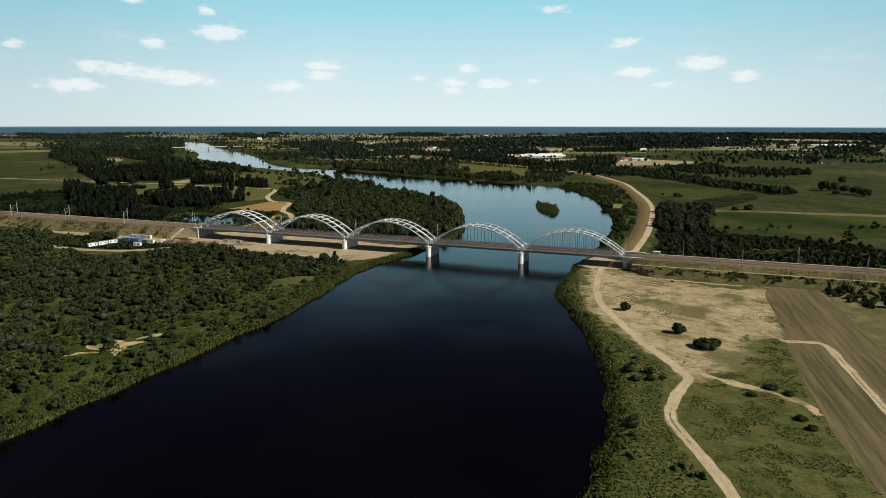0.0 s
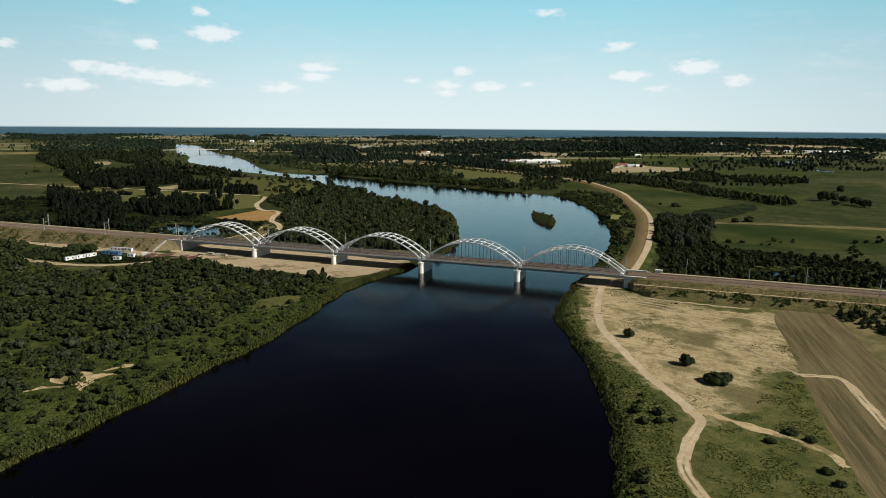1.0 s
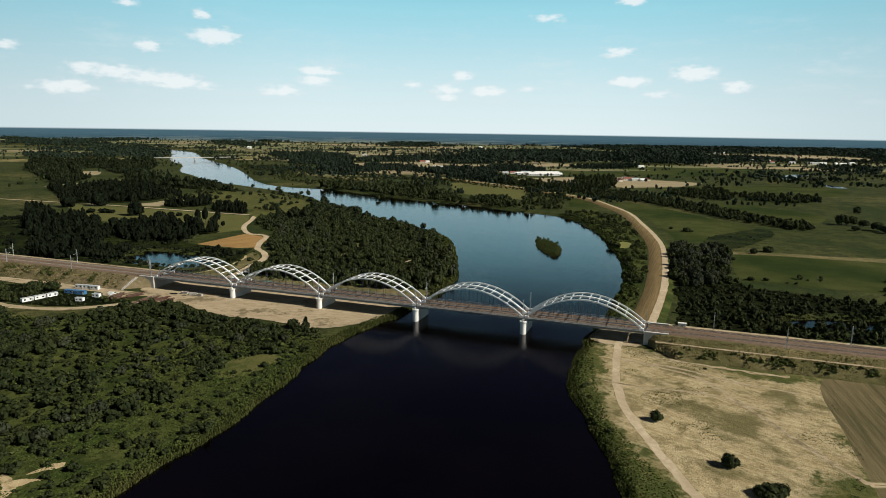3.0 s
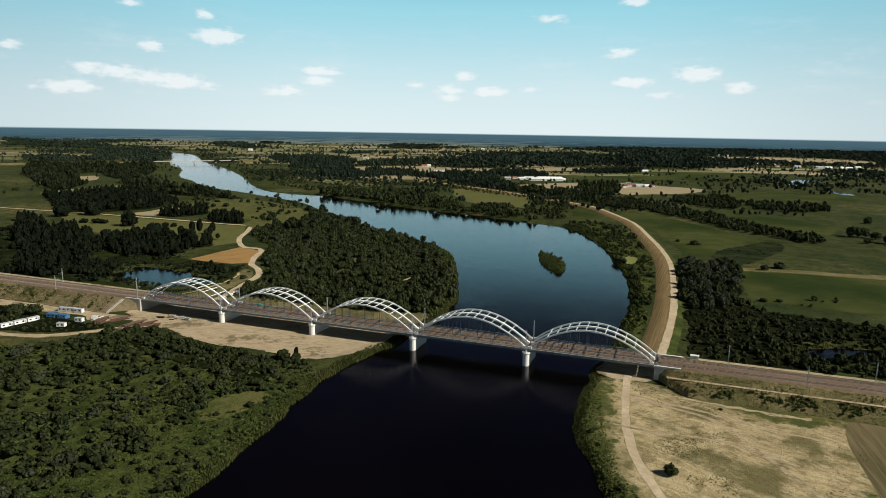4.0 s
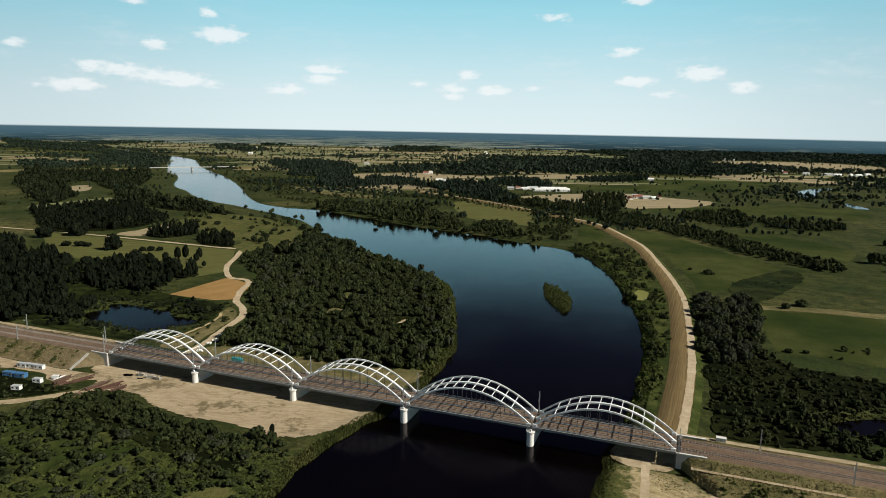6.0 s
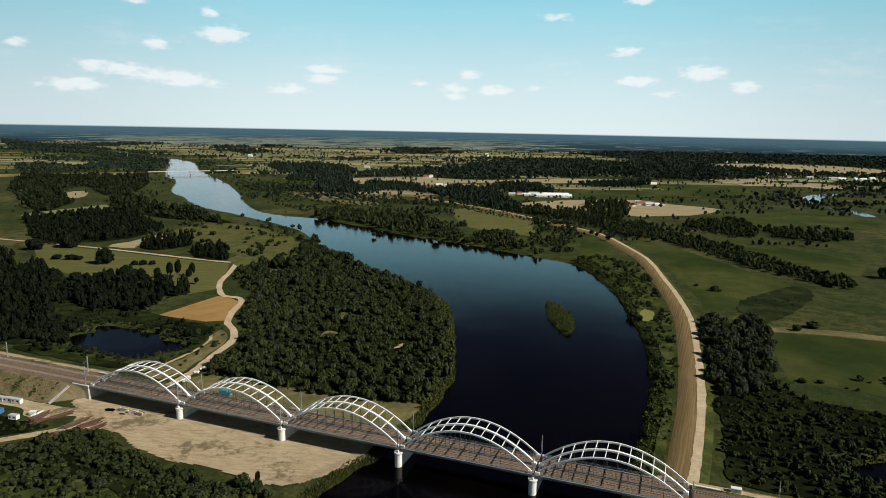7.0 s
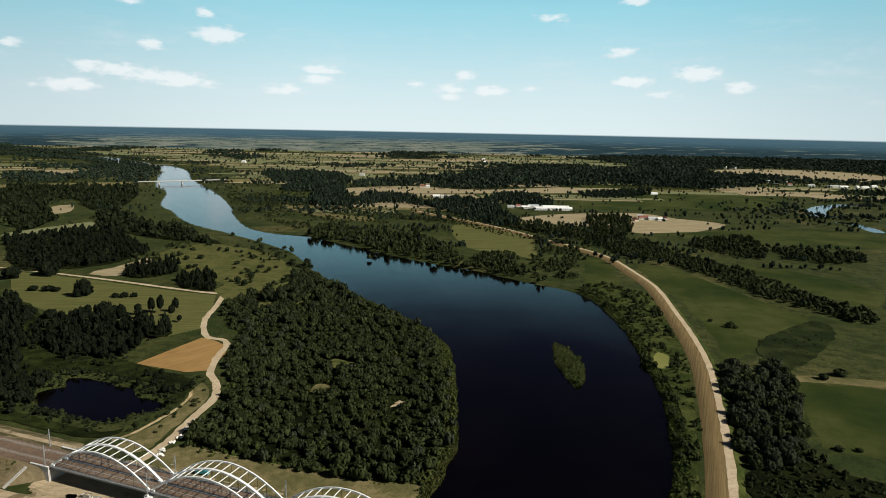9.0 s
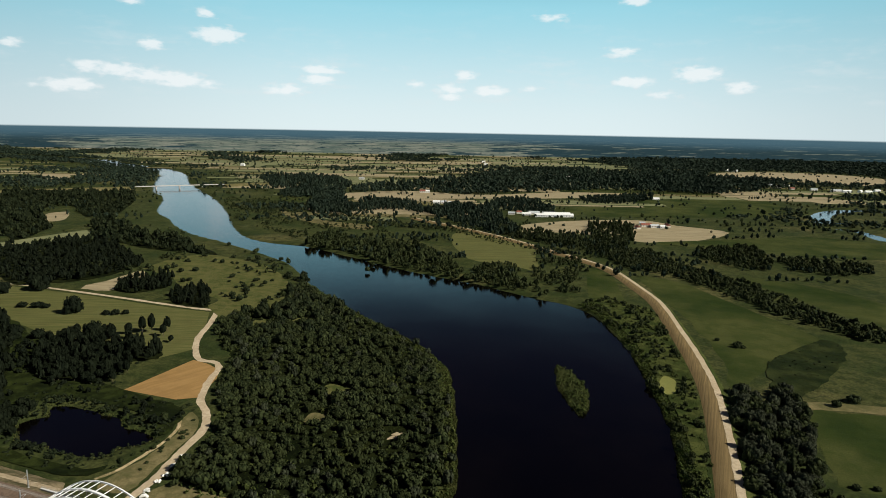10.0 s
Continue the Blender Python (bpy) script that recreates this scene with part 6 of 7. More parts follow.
# scrub and dry grass on the embankment's front slopes
for x0, x1, east, seed in ((348, 560, True, 61), (-300, -20, False, 62)):
    rr = np.random.default_rng(seed)
    m = int((x1 - x0) * (4.8 if east else 3.5))
    g = np.column_stack([rr.uniform(x0, x1, m), rr.uniform(-17.6, -8.5, m) if east else rr.uniform(-13, -2, m)])
    g = g[np.array([noise.noise((a / 5, b / 9, 2.0 + seed)) for a, b in g]) > (0.0 if east else 0.05)]
    plant("slope_scrub", g, rr.uniform(0.5, 1.5, len(g)), rr.uniform(0.4, 1.7, len(g)), SMALL, M_SCRUB, "low scrub on the embankment slope", "shrubs", seed, slope_z(g[:, 1], east) - 0.2)
    m = int((x1 - x0) * 40)
    g = np.column_stack([rr.uniform(x0 - 12, x1, m), rr.uniform(-18.6, -0.8, m) if east else rr.uniform(-14, -0.8, m)])
    a, hgt, wid = rr.uniform(0, 6.3, m), rr.uniform(0.2, 0.8, m), rr.uniform(0.15, 0.4, m)
    t = np.column_stack([np.cos(a), np.sin(a)]) * wid[:, None]
    zz = slope_z(g[:, 1], east) - 0.05
    v = np.stack([np.column_stack([g - t, zz]), np.column_stack([g + t, zz]), np.column_stack([g + rr.normal(0, 0.2, (m, 2)), zz + hgt])], 1)
    tagged(raw("dry_grass_tufts", v.reshape(-1, 3), np.arange(3 * m).reshape(-1, 3), M_STRAWTUFT), "dry grass tufts on the embankment slope", "grass", kind="stuff")


# single trees and bushes, each a thing of its own
def tree_model(name, seed, mat, label, category="tree", tall=False, bush=False, round_=False):
    """A tapered trunk with limbs under a loose crown, one metre wide and high, to be scaled."""
    ob = new(name)
    tagged(ob, label, category, "single trees and bushes")
    bm = bmesh.new()
    r = random.Random(seed)
    rod(bm, (0, 0, -0.05), (0.01, 0.01, 0.45), 0.05, 0.03, 7), rod(bm, (0.01, 0.01, 0.43), (0.0, 0.02, 0.8), 0.03, 0.01, 6)
    for k in range(5):
        a, z0 = k * 1.26 + r.uniform(-0.3, 0.3), r.uniform(0.15, 0.5)
        rod(bm, (0, 0, z0), (0.5 * math.cos(a), 0.5 * math.sin(a), z0 + 0.25), 0.022, 0.006, 5)
    part("trunk", bm, M_BARK, ob, "brown bark trunk with limbs")
    v, f = crown(seed, 520, 0.11, 11, 0.56, 0.26 if bush or round_ else 0.36, 0.5 if tall else 0.05 if round_ else 0.0)
    raw("crown", v, f, mat, ob)
    return ob


MODELS = {
    "bush": [tree_model("bush", 201 + k, M_LEAF, "round dark green bush standing in the open", "bush", bush=True) for k in range(2)],
    "tree": [tree_model("broadleaf_tree", 211 + k, M_LEAF, "broad dark green tree with a full crown") for k in range(3)],
    "alder": [tree_model("alder_tree", 221 + k, M_SILVER if k else M_LEAF, "tall grey-green tree beside the levee road", round_=True) for k in range(3)],
    "dark_bush": [tree_model("bush", 251 + k, M_PINE, "dark bush on the mown meadow", "bush", bush=True) for k in range(2)],
    "oak": [tree_model("oak_tree", 241 + k, M_PINE, "large dark spreading tree alone in the meadow", round_=True) for k in range(2)],
    "pine": [tree_model("pine_tree", 231 + k, M_PINE, "dark pine tree in the meadow", tall=True) for k in range(2)],
}
SINGLES = [
    ("oak", -297, 287, 10.0, 19.0),
    ("oak", -414, 342, 12.0, 20.0),
    ("oak", -209, 233, 8.0, 17.0),
    ("oak", -276, 204, 9.0, 13.0),
    ("oak", -256, 213, 6.5, 9.0),
    ("oak", -440, 314, 11.0, 15.0),
    ("dark_bush", -366, 282, 6.0, 6.0),
    ("dark_bush", -350, 288, 7.0, 6.0),
    ("dark_bush", -340, 290, 5.0, 5.0),
    ("dark_bush", -262, 296, 4.5, 5.0),
    ("dark_bush", -254, 300, 5.0, 6.0),
    ("dark_bush", -246, 305, 4.0, 5.0),
    ("pine", -181, 262, 5.0, 19.0),
    ("pine", -175, 268, 5.0, 21.0),
    ("pine", -164, 276, 4.5, 17.0),
    ("pine", -156, 262, 4.5, 14.0),
    ("pine", -190, 254, 5.0, 13.0),
    ("bush", 340, -96, 2.8, 4.2),
    ("bush", 365, -125, 3.0, 4.8),
    ("bush", 376, -141, 4.8, 4.0),
    ("bush", 373, -141, 3.0, 3.2),
    ("bush", 379, -138, 3.0, 3.5),
    ("bush", 396, -178, 2.6, 1.6),
    ("bush", 401, -182, 2.0, 1.5),
    ("bush", 142, -45, 4.0, 5.5),
    ("bush", 150, -46, 3.0, 5.0),
    ("bush", 360, -27, 1.0, 1.0),
    ("bush", 402, -202, 2.0, 1.6),
    ("bush", 404, -208, 1.8, 1.5),
    ("bush", 389, -187, 2.0, 1.4),
    ("bush", 428, 340, 5.5, 6.0),
    ("bush", 414, 325, 4.0, 5.0),
    ("bush", 355, 452, 4.0, 4.5),
    ("bush", 359, 445, 3.0, 3.0),
    ("bush", -111, 601, 4.0, 6.0),
    ("bush", -121, 639, 4.0, 6.0),
    ("tree", 540, 594, 9.0, 14.0),
    ("tree", 552, 598, 7.0, 12.0),
    ("tree", 563, 587, 7.0, 9.0),
    ("tree", 569, 552, 8.0, 11.0),
    ("tree", 575, 533, 8.0, 10.0),
    ("tree", 545, 543, 5.0, 6.0),
    ("tree", -137, 251, 3.5, 8.0),
    ("tree", -264, 193, 6.0, 10.0),
    ("tree", -88, 385, 4.5, 8.0),
    ("tree", -73, 401, 4.0, 8.0),
    ("tree", -92, 369, 3.5, 6.0),
    ("tree", -95, 412, 4.0, 7.0),
    ("tree", 35, 611, 5.0, 8.0),
    ("tree", -369, 1276, 8.0, 12.0),
    ("bush", -25, 121, 3.0, 5.5),
    ("bush", 354, 445, 4.0, 5.0),
    ("bush", 337, 460, 2.5, 3.0),
    ("bush", 400, 197, 3.0, 3.0),
    ("bush", 411, 200, 2.5, 2.5),
    ("bush", 392, 281, 3.0, 3.0),
    ("bush", 591, 751, 6.0, 10.0),
    ("bush", 404, 100, 3.0, 3.0),
    ("tree", -54, -35, 6.0, 7.0),
    ("tree", -63, -40, 6.5, 7.5),
    ("tree", 45, -135, 6.0, 6.0),
    ("tree", 30, -133, 5.0, 6.0),
    ("pine", 148, -42, 1.7, 7.5),
    ("pine", -255, 215, 3.5, 8.0),
]
used = set()
r = random.Random(9)


def stand(kind, x, y, w, h):
    ob = MODELS[kind][r.randrange(len(MODELS[kind]))]
    m = pose(x, y, LAND - 0.05, 0, 0, r.uniform(0, 360)) @ Matrix.Diagonal((w, w, h, 1))
    if ob not in used:
        used.add(ob)
        ob.matrix_world = m
    else:
        o = copy_thing(ob, m)
        o.matrix_basis = m


for kind, x, y, w, h in SINGLES:
    stand("pine" if kind == "tree" and x < -100 and y < 330 else kind, x, y, w, h)
for x, y in scattered(curve_through(WOOD_ALDER_ROW, 4), 7.4, 41):
    stand("alder", x, y, r.uniform(3.6, 6.2), r.uniform(5.5, 10.5))
for x, y in scattered(curve_through(WOOD_LEFT_I, 4), 8.5, 42):
    stand("pine", x, y, r.uniform(3.4, 5.2), r.uniform(8, 13))
for kind in MODELS.values():
    for ob in kind:
        if ob not in used:
            used.add(ob)
            ob.matrix_world = pose(-260 + r.uniform(-20, 20), 250 + r.uniform(-20, 20), LAND - 0.05) @ Matrix.Diagonal((4, 4, 7, 1))

# ---------------------------------------------------------------- buildings on the plain
HOUSES = [
    (-143, 1312, 9, 14, 4, 20, "r"),
    (-124, 1334, 8, 12, 4, 110, "g"),
    (-82, 1309, 9, 16, 4, 15, "g"),
    (-71, 1338, 8, 12, 4, 30, "r"),
    (-47, 1316, 9, 20, 4, 20, "w"),
    (-33, 1335, 12, 26, 4.5, 20, "g"),
    (-9, 1302, 11, 30, 4.5, 20, "w"),
    (24, 1320, 16, 62, 5, 24, "w"),
    (53, 1335, 10, 14, 4, 20, "w"),
    (2, 1342, 10, 34, 4.5, 22, "g"),
    (193, 1208, 9, 13, 4, 30, "r"),
    (214, 1210, 9, 14, 4, 120, "r"),
    (229, 1245, 10, 22, 5, 20, "r"),
    (246, 1244, 9, 18, 4, 25, "g"),
    (262, 1244, 8, 10, 4, 20, "w"),
    (272, 1267, 9, 16, 4, 110, "r"),
    (219, 1277, 8, 12, 4, 15, "g"),
    (-468, 1705, 12, 18, 5, 20, "r"),
    (-455, 1713, 10, 14, 5, 20, "w"),
    (-324, 1444, 10, 18, 5, 20, "w"),
    (-307, 1454, 10, 16, 4, 30, "g"),
    (-286, 1451, 9, 14, 4, 20, "w"),
    (-864, 2065, 12, 20, 5, 15, "g"),
    (-1733, 2500, 14, 20, 8, 15, "w"),
    (-194, 2519, 12, 18, 5, 20, "g"),
    (-167, 2538, 14, 18, 7, 25, "w"),
    (-161, 2616, 12, 16, 5, 20, "w"),
    (-117, 2609, 12, 26, 5, 20, "g"),
    (-98, 2660, 12, 16, 5, 20, "w"),
    (69, 2661, 14, 26, 6, 20, "w"),
    (111, 2584, 14, 30, 6, 25, "w"),
    (130, 2631, 12, 30, 6, 25, "g"),
    (224, 1860, 10, 20, 4, 20, "w"),
    (568, 2688, 12, 20, 5, 20, "w"),
    (620, 2661, 12, 18, 5, 20, "g"),
    (648, 2620, 12, 20, 5, 30, "w"),
    (681, 2670, 12, 20, 5, 20, "w"),
    (682, 2531, 12, 16, 5, 20, "r"),
    (752, 2522, 12, 24, 5, 20, "g"),
    (823, 2515, 12, 40, 5, 20, "g"),
    (855, 2510, 12, 30, 5, 20, "w"),
    (903, 2539, 12, 20, 5, 60, "w"),
    (926, 2528, 12, 24, 5, 20, "w"),
    (972, 2606, 12, 20, 5, 20, "w"),
    (534, 3730, 14, 40, 6, 20, "w"),
    (560, 3692, 14, 30, 6, 20, "g"),
    (-748, 3370, 14, 20, 6, 20, "w"),
    (-850, 3669, 14, 20, 6, 20, "w"),
    (-4382, 4184, 16, 24, 7, 20, "w"),
    (-4585, 4470, 16, 24, 7, 20, "w"),
    (-4534, 4236, 16, 24, 7, 20, "w"),
    (-4330, 3991, 16, 24, 7, 20, "g"),
    (641, 4958, 16, 26, 6, 20, "w"),
    (688, 5100, 16, 40, 6, 20, "w"),
    (728, 5034, 16, 26, 6, 20, "w"),
    (924, 5203, 16, 40, 6, 20, "w"),
    (1218, 4896, 16, 26, 6, 20, "w"),
]
LOOKS = {"r": (M_PLASTER, M_ROOFRED, "small farmhouse with pale walls and a red tiled roof", "house"),
         "g": (M_PLASTER, M_ROOFGREY, "small farm building with a grey sheet roof", "farm building"),
         "w": (M_WHITE, M_WHITE, "low farm building with white walls and a pale roof", "farm building")}


def house(x, y, w, l, h, turn, look_):
    wall, roof, label, category = LOOKS[look_]
    ob = thing("house" if look_ == "r" else "farm_building", pose(x, y, LAND - 0.02, 0, 0, turn), label, category, "houses of the villages")
    part("wall", boxed(-l / 2, l / 2, -w / 2, w / 2, 0, h), wall, ob)
    bm = bmesh.new()
    rise, e = w * 0.36, 0.5
    v = [bm.verts.new(p) for p in ((-l / 2 - e, -w / 2 - e, h - 0.2), (l / 2 + e, -w / 2 - e, h - 0.2), (l / 2 + e, w / 2 + e, h - 0.2), (-l / 2 - e, w / 2 + e, h - 0.2), (-l / 2 - e, 0, h + rise), (l / 2 + e, 0, h + rise))]
    for q in ((0, 1, 5, 4), (2, 3, 4, 5), (1, 2, 5), (3, 0, 4), (3, 2, 1, 0)):
        bm.faces.new([v[i] for i in q])
    top = part("roof", bm, roof, ob)
    if look_ == "r":
        part("chimney", boxed(l * 0.2 - 0.35, l * 0.2 + 0.35, -0.35, 0.35, h + rise * 0.5, h + rise + 0.9), M_ROOFRED, top)
    for k in range(max(2, int(l / 6))):
        c = -l / 2 + (k + 0.5) * l / max(2, int(l / 6))
        part("window", boxed(c - 0.6, c + 0.6, -w / 2 - 0.06, -w / 2 + 0.05, h * 0.35, h * 0.75), M_GLASS, ob, "dark glass window")
    part("door", boxed(l / 2 - 0.05, l / 2 + 0.07, -0.55, 0.55, 0, 2.05), M_TIMBER, ob, "brown wooden door")
    return ob


for row in HOUSES:
    house(*row)

# far road bridge over the river
ROAD_W, ROAD_E = (-1261, 1345), (-1100, 1552)
dx, dy = ROAD_E[0] - ROAD_W[0], ROAD_E[1] - ROAD_W[1]
reach = math.hypot(dx, dy)
far = thing("road_bridge", pose(ROAD_W[0], ROAD_W[1], 0, 0, 0, math.degrees(math.atan2(dy, dx))), "long low concrete road bridge far upstream", "road bridge")
part("deck", boxed(0, reach, -5.5, 5.5, 8.6, 9.8, bevel=0.2), M_CONCRETE, far)
for s in (-5.3, 5.1):
    part("parapet", boxed(0, reach, s, s + 0.25, 9.8, 10.5), M_CONCRETE, far, "pale bridge parapet")
for k in (0.22, 0.48, 0.74):
    part("pier", boxed(reach * k - 1.8, reach * k + 1.8, -4.5, 4.5, -2.5, 8.6, bevel=0.5), M_CONCRETE, far)
for a, b, nm in (((-1261, 1345), (-1900, 650), "road_west"), ((-1100, 1552), (-900, 1960), "road_east")):
    n = 24
    c = np.linspace(a, b, n)
    zz = np.linspace(9.6, 5.0, n)
    d = np.array(b, float) - a
    side = np.array([-d[1], d[0]]) / np.linalg.norm(d)
    prof = [(-22, 1.9), (-6, None), (6, None), (22, 1.9)]
    vs = np.concatenate([np.column_stack([c + side * o, zz if h is None else np.full(n, h)]) for o, h in prof])
    tagged(raw(nm, vs, [(j * n + i, (j + 1) * n + i, (j + 1) * n + i + 1, j * n + i + 1) for j in range(3) for i in range(n - 1)], M_DRYGRASS), "pale road on a low embankment", "road", kind="structure")

# ---------------------------------------------------------------- building site under the bridge
def site_cabin(x, y, l, w, turn, mat, label):
    ob = thing("site_cabin", pose(x, y, LAND + 0.1, 0, 0, turn), label, "site cabin", "site cabins")
    part("body", boxed(-l / 2, l / 2, -w / 2, w / 2, 0.15, 2.6, bevel=0.06), mat, ob)
    part("roof", boxed(-l / 2 - 0.08, l / 2 + 0.08, -w / 2 - 0.08, w / 2 + 0.08, 2.6, 2.75, bevel=0.03), M_ROOFGREY if mat is M_WHITE else mat, ob)
    for k in (-0.28, 0.22):
        win = part("window", boxed(k * l - 0.55, k * l + 0.55, -w / 2 - 0.04, -w / 2 + 0.03, 1.2, 2.1), M_GLASS, ob, "dark glass window")
        part("frame", boxed(k * l - 0.62, k * l + 0.62, -w / 2 - 0.02, -w / 2 + 0.02, 1.13, 2.17), M_GALV, win)
    part("door", boxed(l * 0.4 - 0.45, l * 0.4 + 0.45, -w / 2 - 0.04, -w / 2 + 0.02, 0.2, 2.2), M_GALV, ob, "grey metal door")
    for sx in (-1, 1):
        part("skid", boxed(sx * l * 0.35 - 0.15, sx * l * 0.35 + 0.15, -w / 2, w / 2, -0.12, 0.15), M_RUST, ob)
    return ob


for row in ((-37, -21, 6, 2.5, 8, M_WHITE, "white metal site cabin in a row"), (-31, -20.5, 6, 2.5, 8, M_WHITE, "white metal site cabin in a row"), (-43, -22, 6, 2.5, 8, M_WHITE, "white metal site cabin in a row"),
            (-37, -35, 7, 3, 10, M_BLUE, "blue metal site cabin"), (-29, -34, 7, 3, 10, M_BLUE, "blue metal site cabin"), (-14, -48, 5, 2.6, 15, M_WHITE, "white site cabin with dark windows"), (-13, -36, 5, 2.6, 10, M_WHITE, "white site cabin with dark windows"),
            (-40.5, -46, 7, 2.6, 78, M_WHITE, "long white site cabin"), (-42.2, -53.5, 7, 2.6, 78, M_WHITE, "long white site cabin"), (-43.8, -61, 7, 2.6, 78, M_WHITE, "long white site cabin")):
    site_cabin(*row)


def van(m):
    ob = thing("delivery_van", m, "white delivery van parked on the sand", "van")
    bm = bmesh.new()
    prof = [(-2.6, 0.45), (2.5, 0.45), (2.6, 1.1), (1.9, 1.35), (1.3, 2.25), (-2.6, 2.3)]
    a = [bm.verts.new((x, -0.95, z)) for x, z in prof]
    b = [bm.verts.new((x, 0.95, z)) for x, z in prof]
    bm.faces.new(a), bm.faces.new(b[::-1])
    for k in range(6):
        bm.faces.new((a[(k + 1) % 6], a[k], b[k], b[(k + 1) % 6]))
    bmesh.ops.recalc_face_normals(bm, faces=bm.faces)
    bmesh.ops.bevel(bm, geom=list(bm.edges), offset=0.08, segments=2, affect="EDGES")
    part("body", bm, M_WHITE, ob)
    part("windscreen", boxed(1.45, 1.85, -0.8, 0.8, 1.45, 2.05), M_GLASS, ob, "dark windscreen")
    for sx in (-1.6, 1.6):
        for sy in (-0.95, 0.95):
            w = part("wheel", rod(bmesh.new(), (sx, sy - 0.12, 0.34), (sx, sy + 0.12, 0.34), 0.34, sides=16), M_CABLE, ob, "black tyre")
            part("rim", rod(bmesh.new(), (sx, sy - 0.13, 0.34), (sx, sy + 0.13, 0.34), 0.19, sides=12), M_GALV, w)
    return ob


van(pose(-8, -28, LAND + 0.1, 0, 0, 20))


M_TEAL = material("turquoise_paint", painted((0.03, 0.24, 0.26), 0.3), 0.5, bump=0.03)


def truck(m):
    """A rigid lorry with a box body, its cab at +x."""
    ob = thing("lorry", m, "turquoise box lorry parked on the sand behind the bridge", "lorry")
    part("chassis", boxed(-3.6, 3.4, -0.45, 0.45, 0.55, 0.85), M_CABLE, ob, "dark steel chassis")
    part("box_body", boxed(-3.8, 1.4, -1.2, 1.2, 0.9, 3.2, bevel=0.06), M_TEAL, ob)
    cab = part("cab", boxed(1.6, 3.5, -1.15, 1.15, 0.6, 2.7, bevel=0.18), M_TEAL, ob)
    part("windscreen", boxed(3.42, 3.53, -0.95, 0.95, 1.65, 2.4, bevel=0.02), M_GLASS, cab, "dark windscreen")
    part("bumper", boxed(3.45, 3.65, -1.1, 1.1, 0.45, 0.75, bevel=0.04), M_GALV, cab, "grey bumper")
    for x in (-2.4, 2.6):
        for y in (-1.0, 1.0):
            w = part("wheel", rod(bmesh.new(), (x, y - 0.16, 0.48), (x, y + 0.16, 0.48), 0.48, sides=16), M_CABLE, ob, "black tyre")
            part("rim", rod(bmesh.new(), (x, y - 0.17, 0.48), (x, y + 0.17, 0.48), 0.26, sides=12), M_GALV, w)
    return ob


truck(pose(70, 34.5, LAND + 0.1, 0, 0, 8))


def stack(x, y, l, n, turn, mat, label, name="steel_stack", step=0.7):
    ob = thing(name, pose(x, y, site_z(x, y), 0, 0, turn), label, "material stack", "stacks on the building site")
    rr = random.Random(int(x * 7 + y))
    k, row, wide = 0, 0, max(3, int(math.sqrt(2 * n)))
    while k < n and wide > row:
        for col in range(wide - row):
            cut, off = rr.uniform(0.55, 1.0) * l, rr.uniform(-0.2, 0.2) * l
            bm = boxed(-cut / 2, cut / 2, -0.24, 0.24, 0, 0.42, bevel=0.05)
            bm.transform(pose(off, (col + row / 2 - wide / 2) * step + rr.uniform(-0.1, 0.1), row * 0.43, 0, 0, rr.uniform(-4, 4)))
            part("beam", bm, mat if rr.random() < 0.75 else M_RUST if mat is M_TIMBER else M_TIMBER, ob)
            k += 1
        row += 1
    return ob


for row in ((21.5, -27.5, 15, 14, 80, M_TIMBER, "long stack of brown timber beams"), (28.5, -26.5, 16, 18, 74, M_RUST, "long stack of rusty steel piles"), (36, -26.5, 10, 12, 80, M_RUST, "stack of rusty steel piles by the scrub"),
            (21, -44, 11, 12, 72, M_TIMBER, "stack of brown timber beams beside the site road"), (-3, -30, 12, 16, 90, M_RUST, "stack of rusty red steel beams"), (6, -25, 14, 12, 71, M_TIMBER, "stack of mixed brown beams"),
            (1.5, -34, 8, 8, 96, M_RUST, "short stack of rusty red steel beams"), (-7, -27, 7, 7, 86, M_PIER, "stack of pale concrete planks")):
    stack(*row)


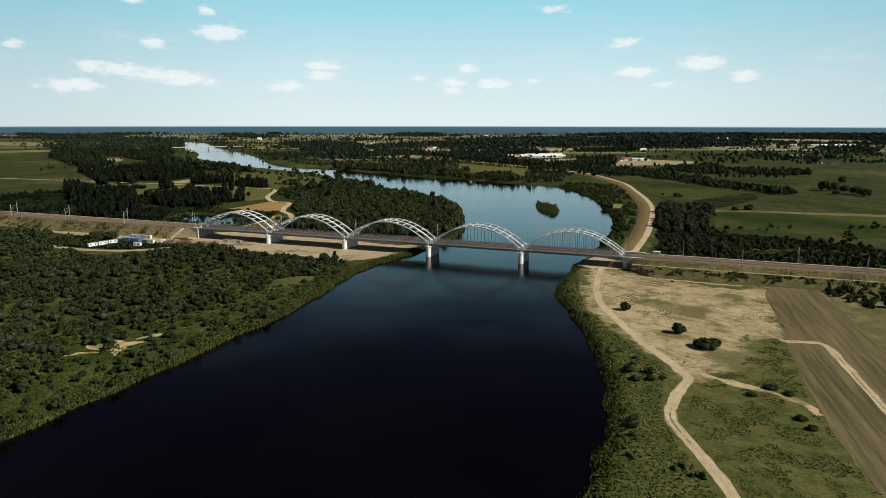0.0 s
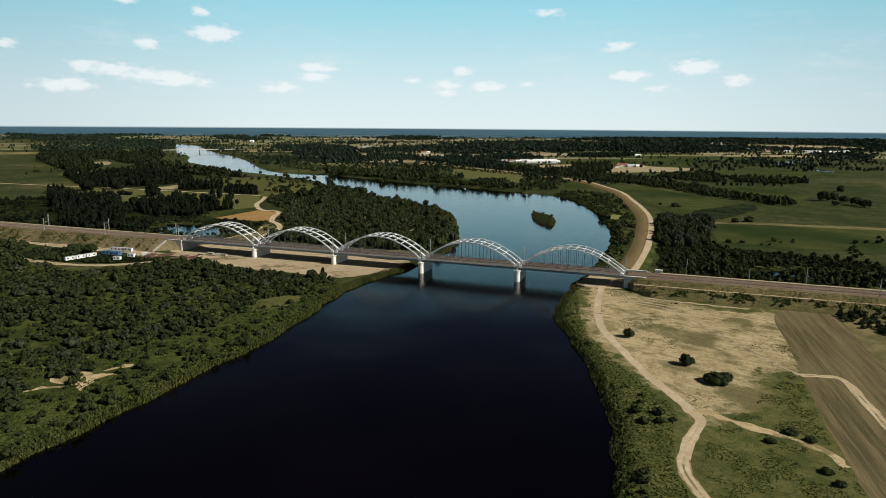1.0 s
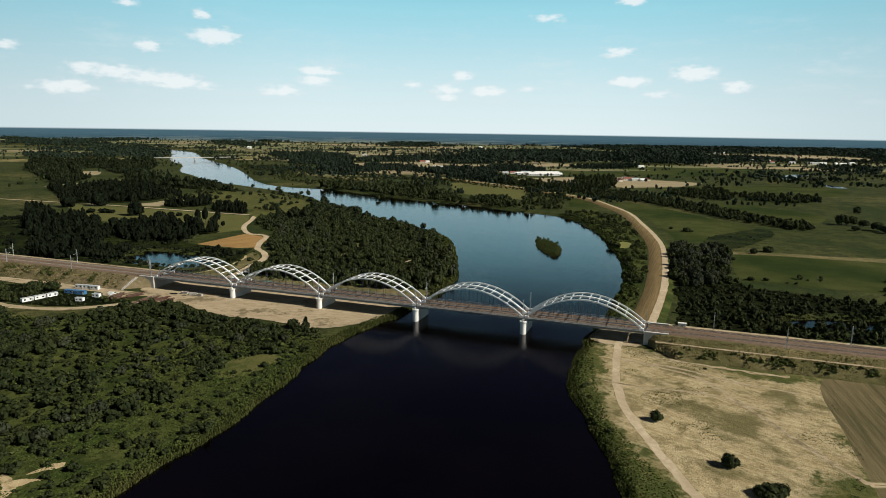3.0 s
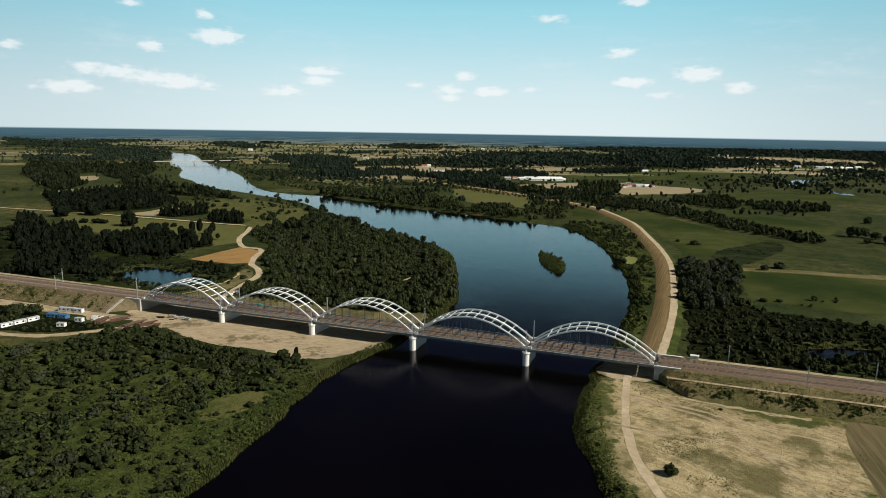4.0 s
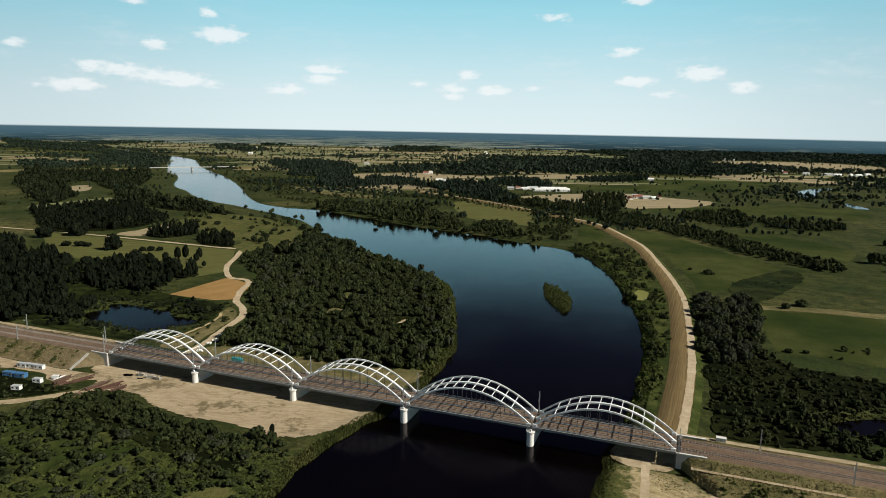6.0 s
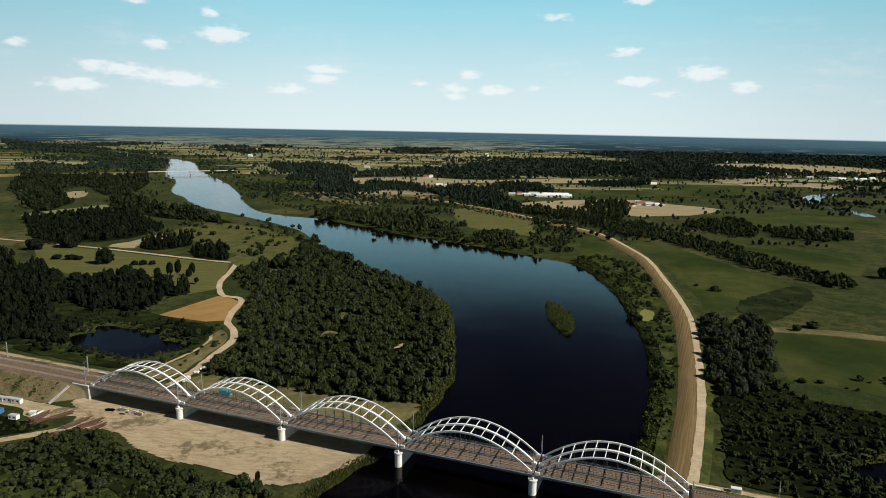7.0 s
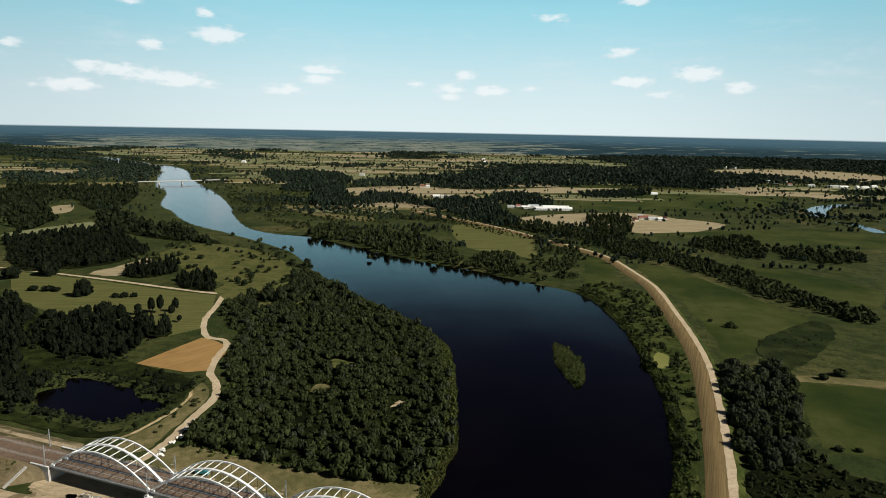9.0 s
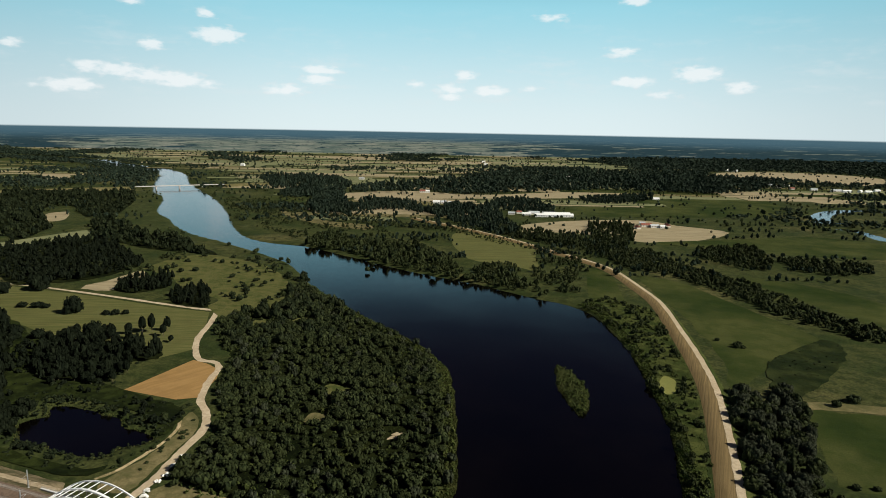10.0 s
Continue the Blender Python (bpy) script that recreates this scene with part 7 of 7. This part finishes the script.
def skip(x, y, turn):
    ob = thing("rubble_skip", pose(x, y, site_z(x, y), 0, 0, turn), "pale grey open skip with rubble under the bridge", "skip", "skips under the bridge")
    bm = bmesh.new()
    lo, hi = ((-1.6, 1.6, -0.9, 0.9), (-2.3, 2.3, -1.1, 1.1))
    a = [bm.verts.new((x_, y_, 0.0)) for x_, y_ in ((lo[0], lo[2]), (lo[1], lo[2]), (lo[1], lo[3]), (lo[0], lo[3]))]
    b = [bm.verts.new((x_, y_, 1.7)) for x_, y_ in ((hi[0], hi[2]), (hi[1], hi[2]), (hi[1], hi[3]), (hi[0], hi[3]))]
    bm.faces.new(a[::-1])
    for k in range(4):
        bm.faces.new((a[k], a[(k + 1) % 4], b[(k + 1) % 4], b[k]))
    bmesh.ops.solidify(bm, geom=list(bm.faces), thickness=0.08)
    part("tub", bm, M_PIER, ob)
    part("rim", boxed(-2.38, 2.38, -1.2, -1.08, 1.62, 1.78), M_GALV, ob), part("rim", boxed(-2.38, 2.38, 1.08, 1.2, 1.62, 1.78), M_GALV, ob)
    bm = bmesh.new()
    bmesh.ops.create_icosphere(bm, subdivisions=2, radius=1)
    for v in bm.verts:
        v.co = Vector((v.co.x * 1.9, v.co.y * 0.95, v.co.z * 0.5 + 1.35 + 0.2 * noise.noise(v.co * 3)))
    part("rubble", bm, M_SAND, ob, "heap of sandy rubble")


for row in ((30, -3.2, 10), (37, -3.8, 25), (43, -4.0, -5)):
    skip(*row)


def rubble_heap(x, y, size, seed):
    """A heap of broken concrete beside the road."""
    rr = random.Random(seed)
    bm = bmesh.new()
    for k in range(14):
        a, d = rr.uniform(0, 6.3), rr.uniform(0, size)
        made = bmesh.ops.create_cube(bm, size=rr.uniform(0.5, 1.3), matrix=pose(d * math.cos(a), d * math.sin(a), 0.25 + 0.5 * (1 - d / size), rr.uniform(0, 60), rr.uniform(0, 60), rr.uniform(0, 90)))
        for v in made["verts"]:
            v.co += Vector((rr.uniform(-0.15, 0.15), rr.uniform(-0.15, 0.15), rr.uniform(-0.1, 0.1)))
    ob = part("rubble_heap", bm, M_PIER)
    ob.location = (x, y, LAND + 0.1)
    tagged(ob, "heap of pale broken concrete beside the gravel road", "rubble", "rubble heaps by the road")


for k, row in enumerate(((31, 47, 2.2), (30, 56, 2.0), (29, 64, 2.4), (25, 74, 1.8), (34, 42, 2.0), (22, 84, 1.6))):
    rubble_heap(*row, 300 + k)


def relay_cabinet(x, y, l):
    ob = thing("relay_cabinet", pose(x, y, 8.0), "pale concrete trackside cabinet on the service path", "cabinet", "trackside cabinets")
    part("body", boxed(-l / 2, l / 2, -1.1, 1.1, 0, 2.1, bevel=0.06), M_PIER, ob)
    part("roof", boxed(-l / 2 - 0.15, l / 2 + 0.15, -1.25, 1.25, 2.1, 2.3, bevel=0.04), M_PIER, ob)
    part("door", boxed(-0.45, 0.45, -1.14, -1.08, 0.1, 1.95), M_GALV, ob, "grey metal door")


relay_cabinet(349, 22.2, 4.2)
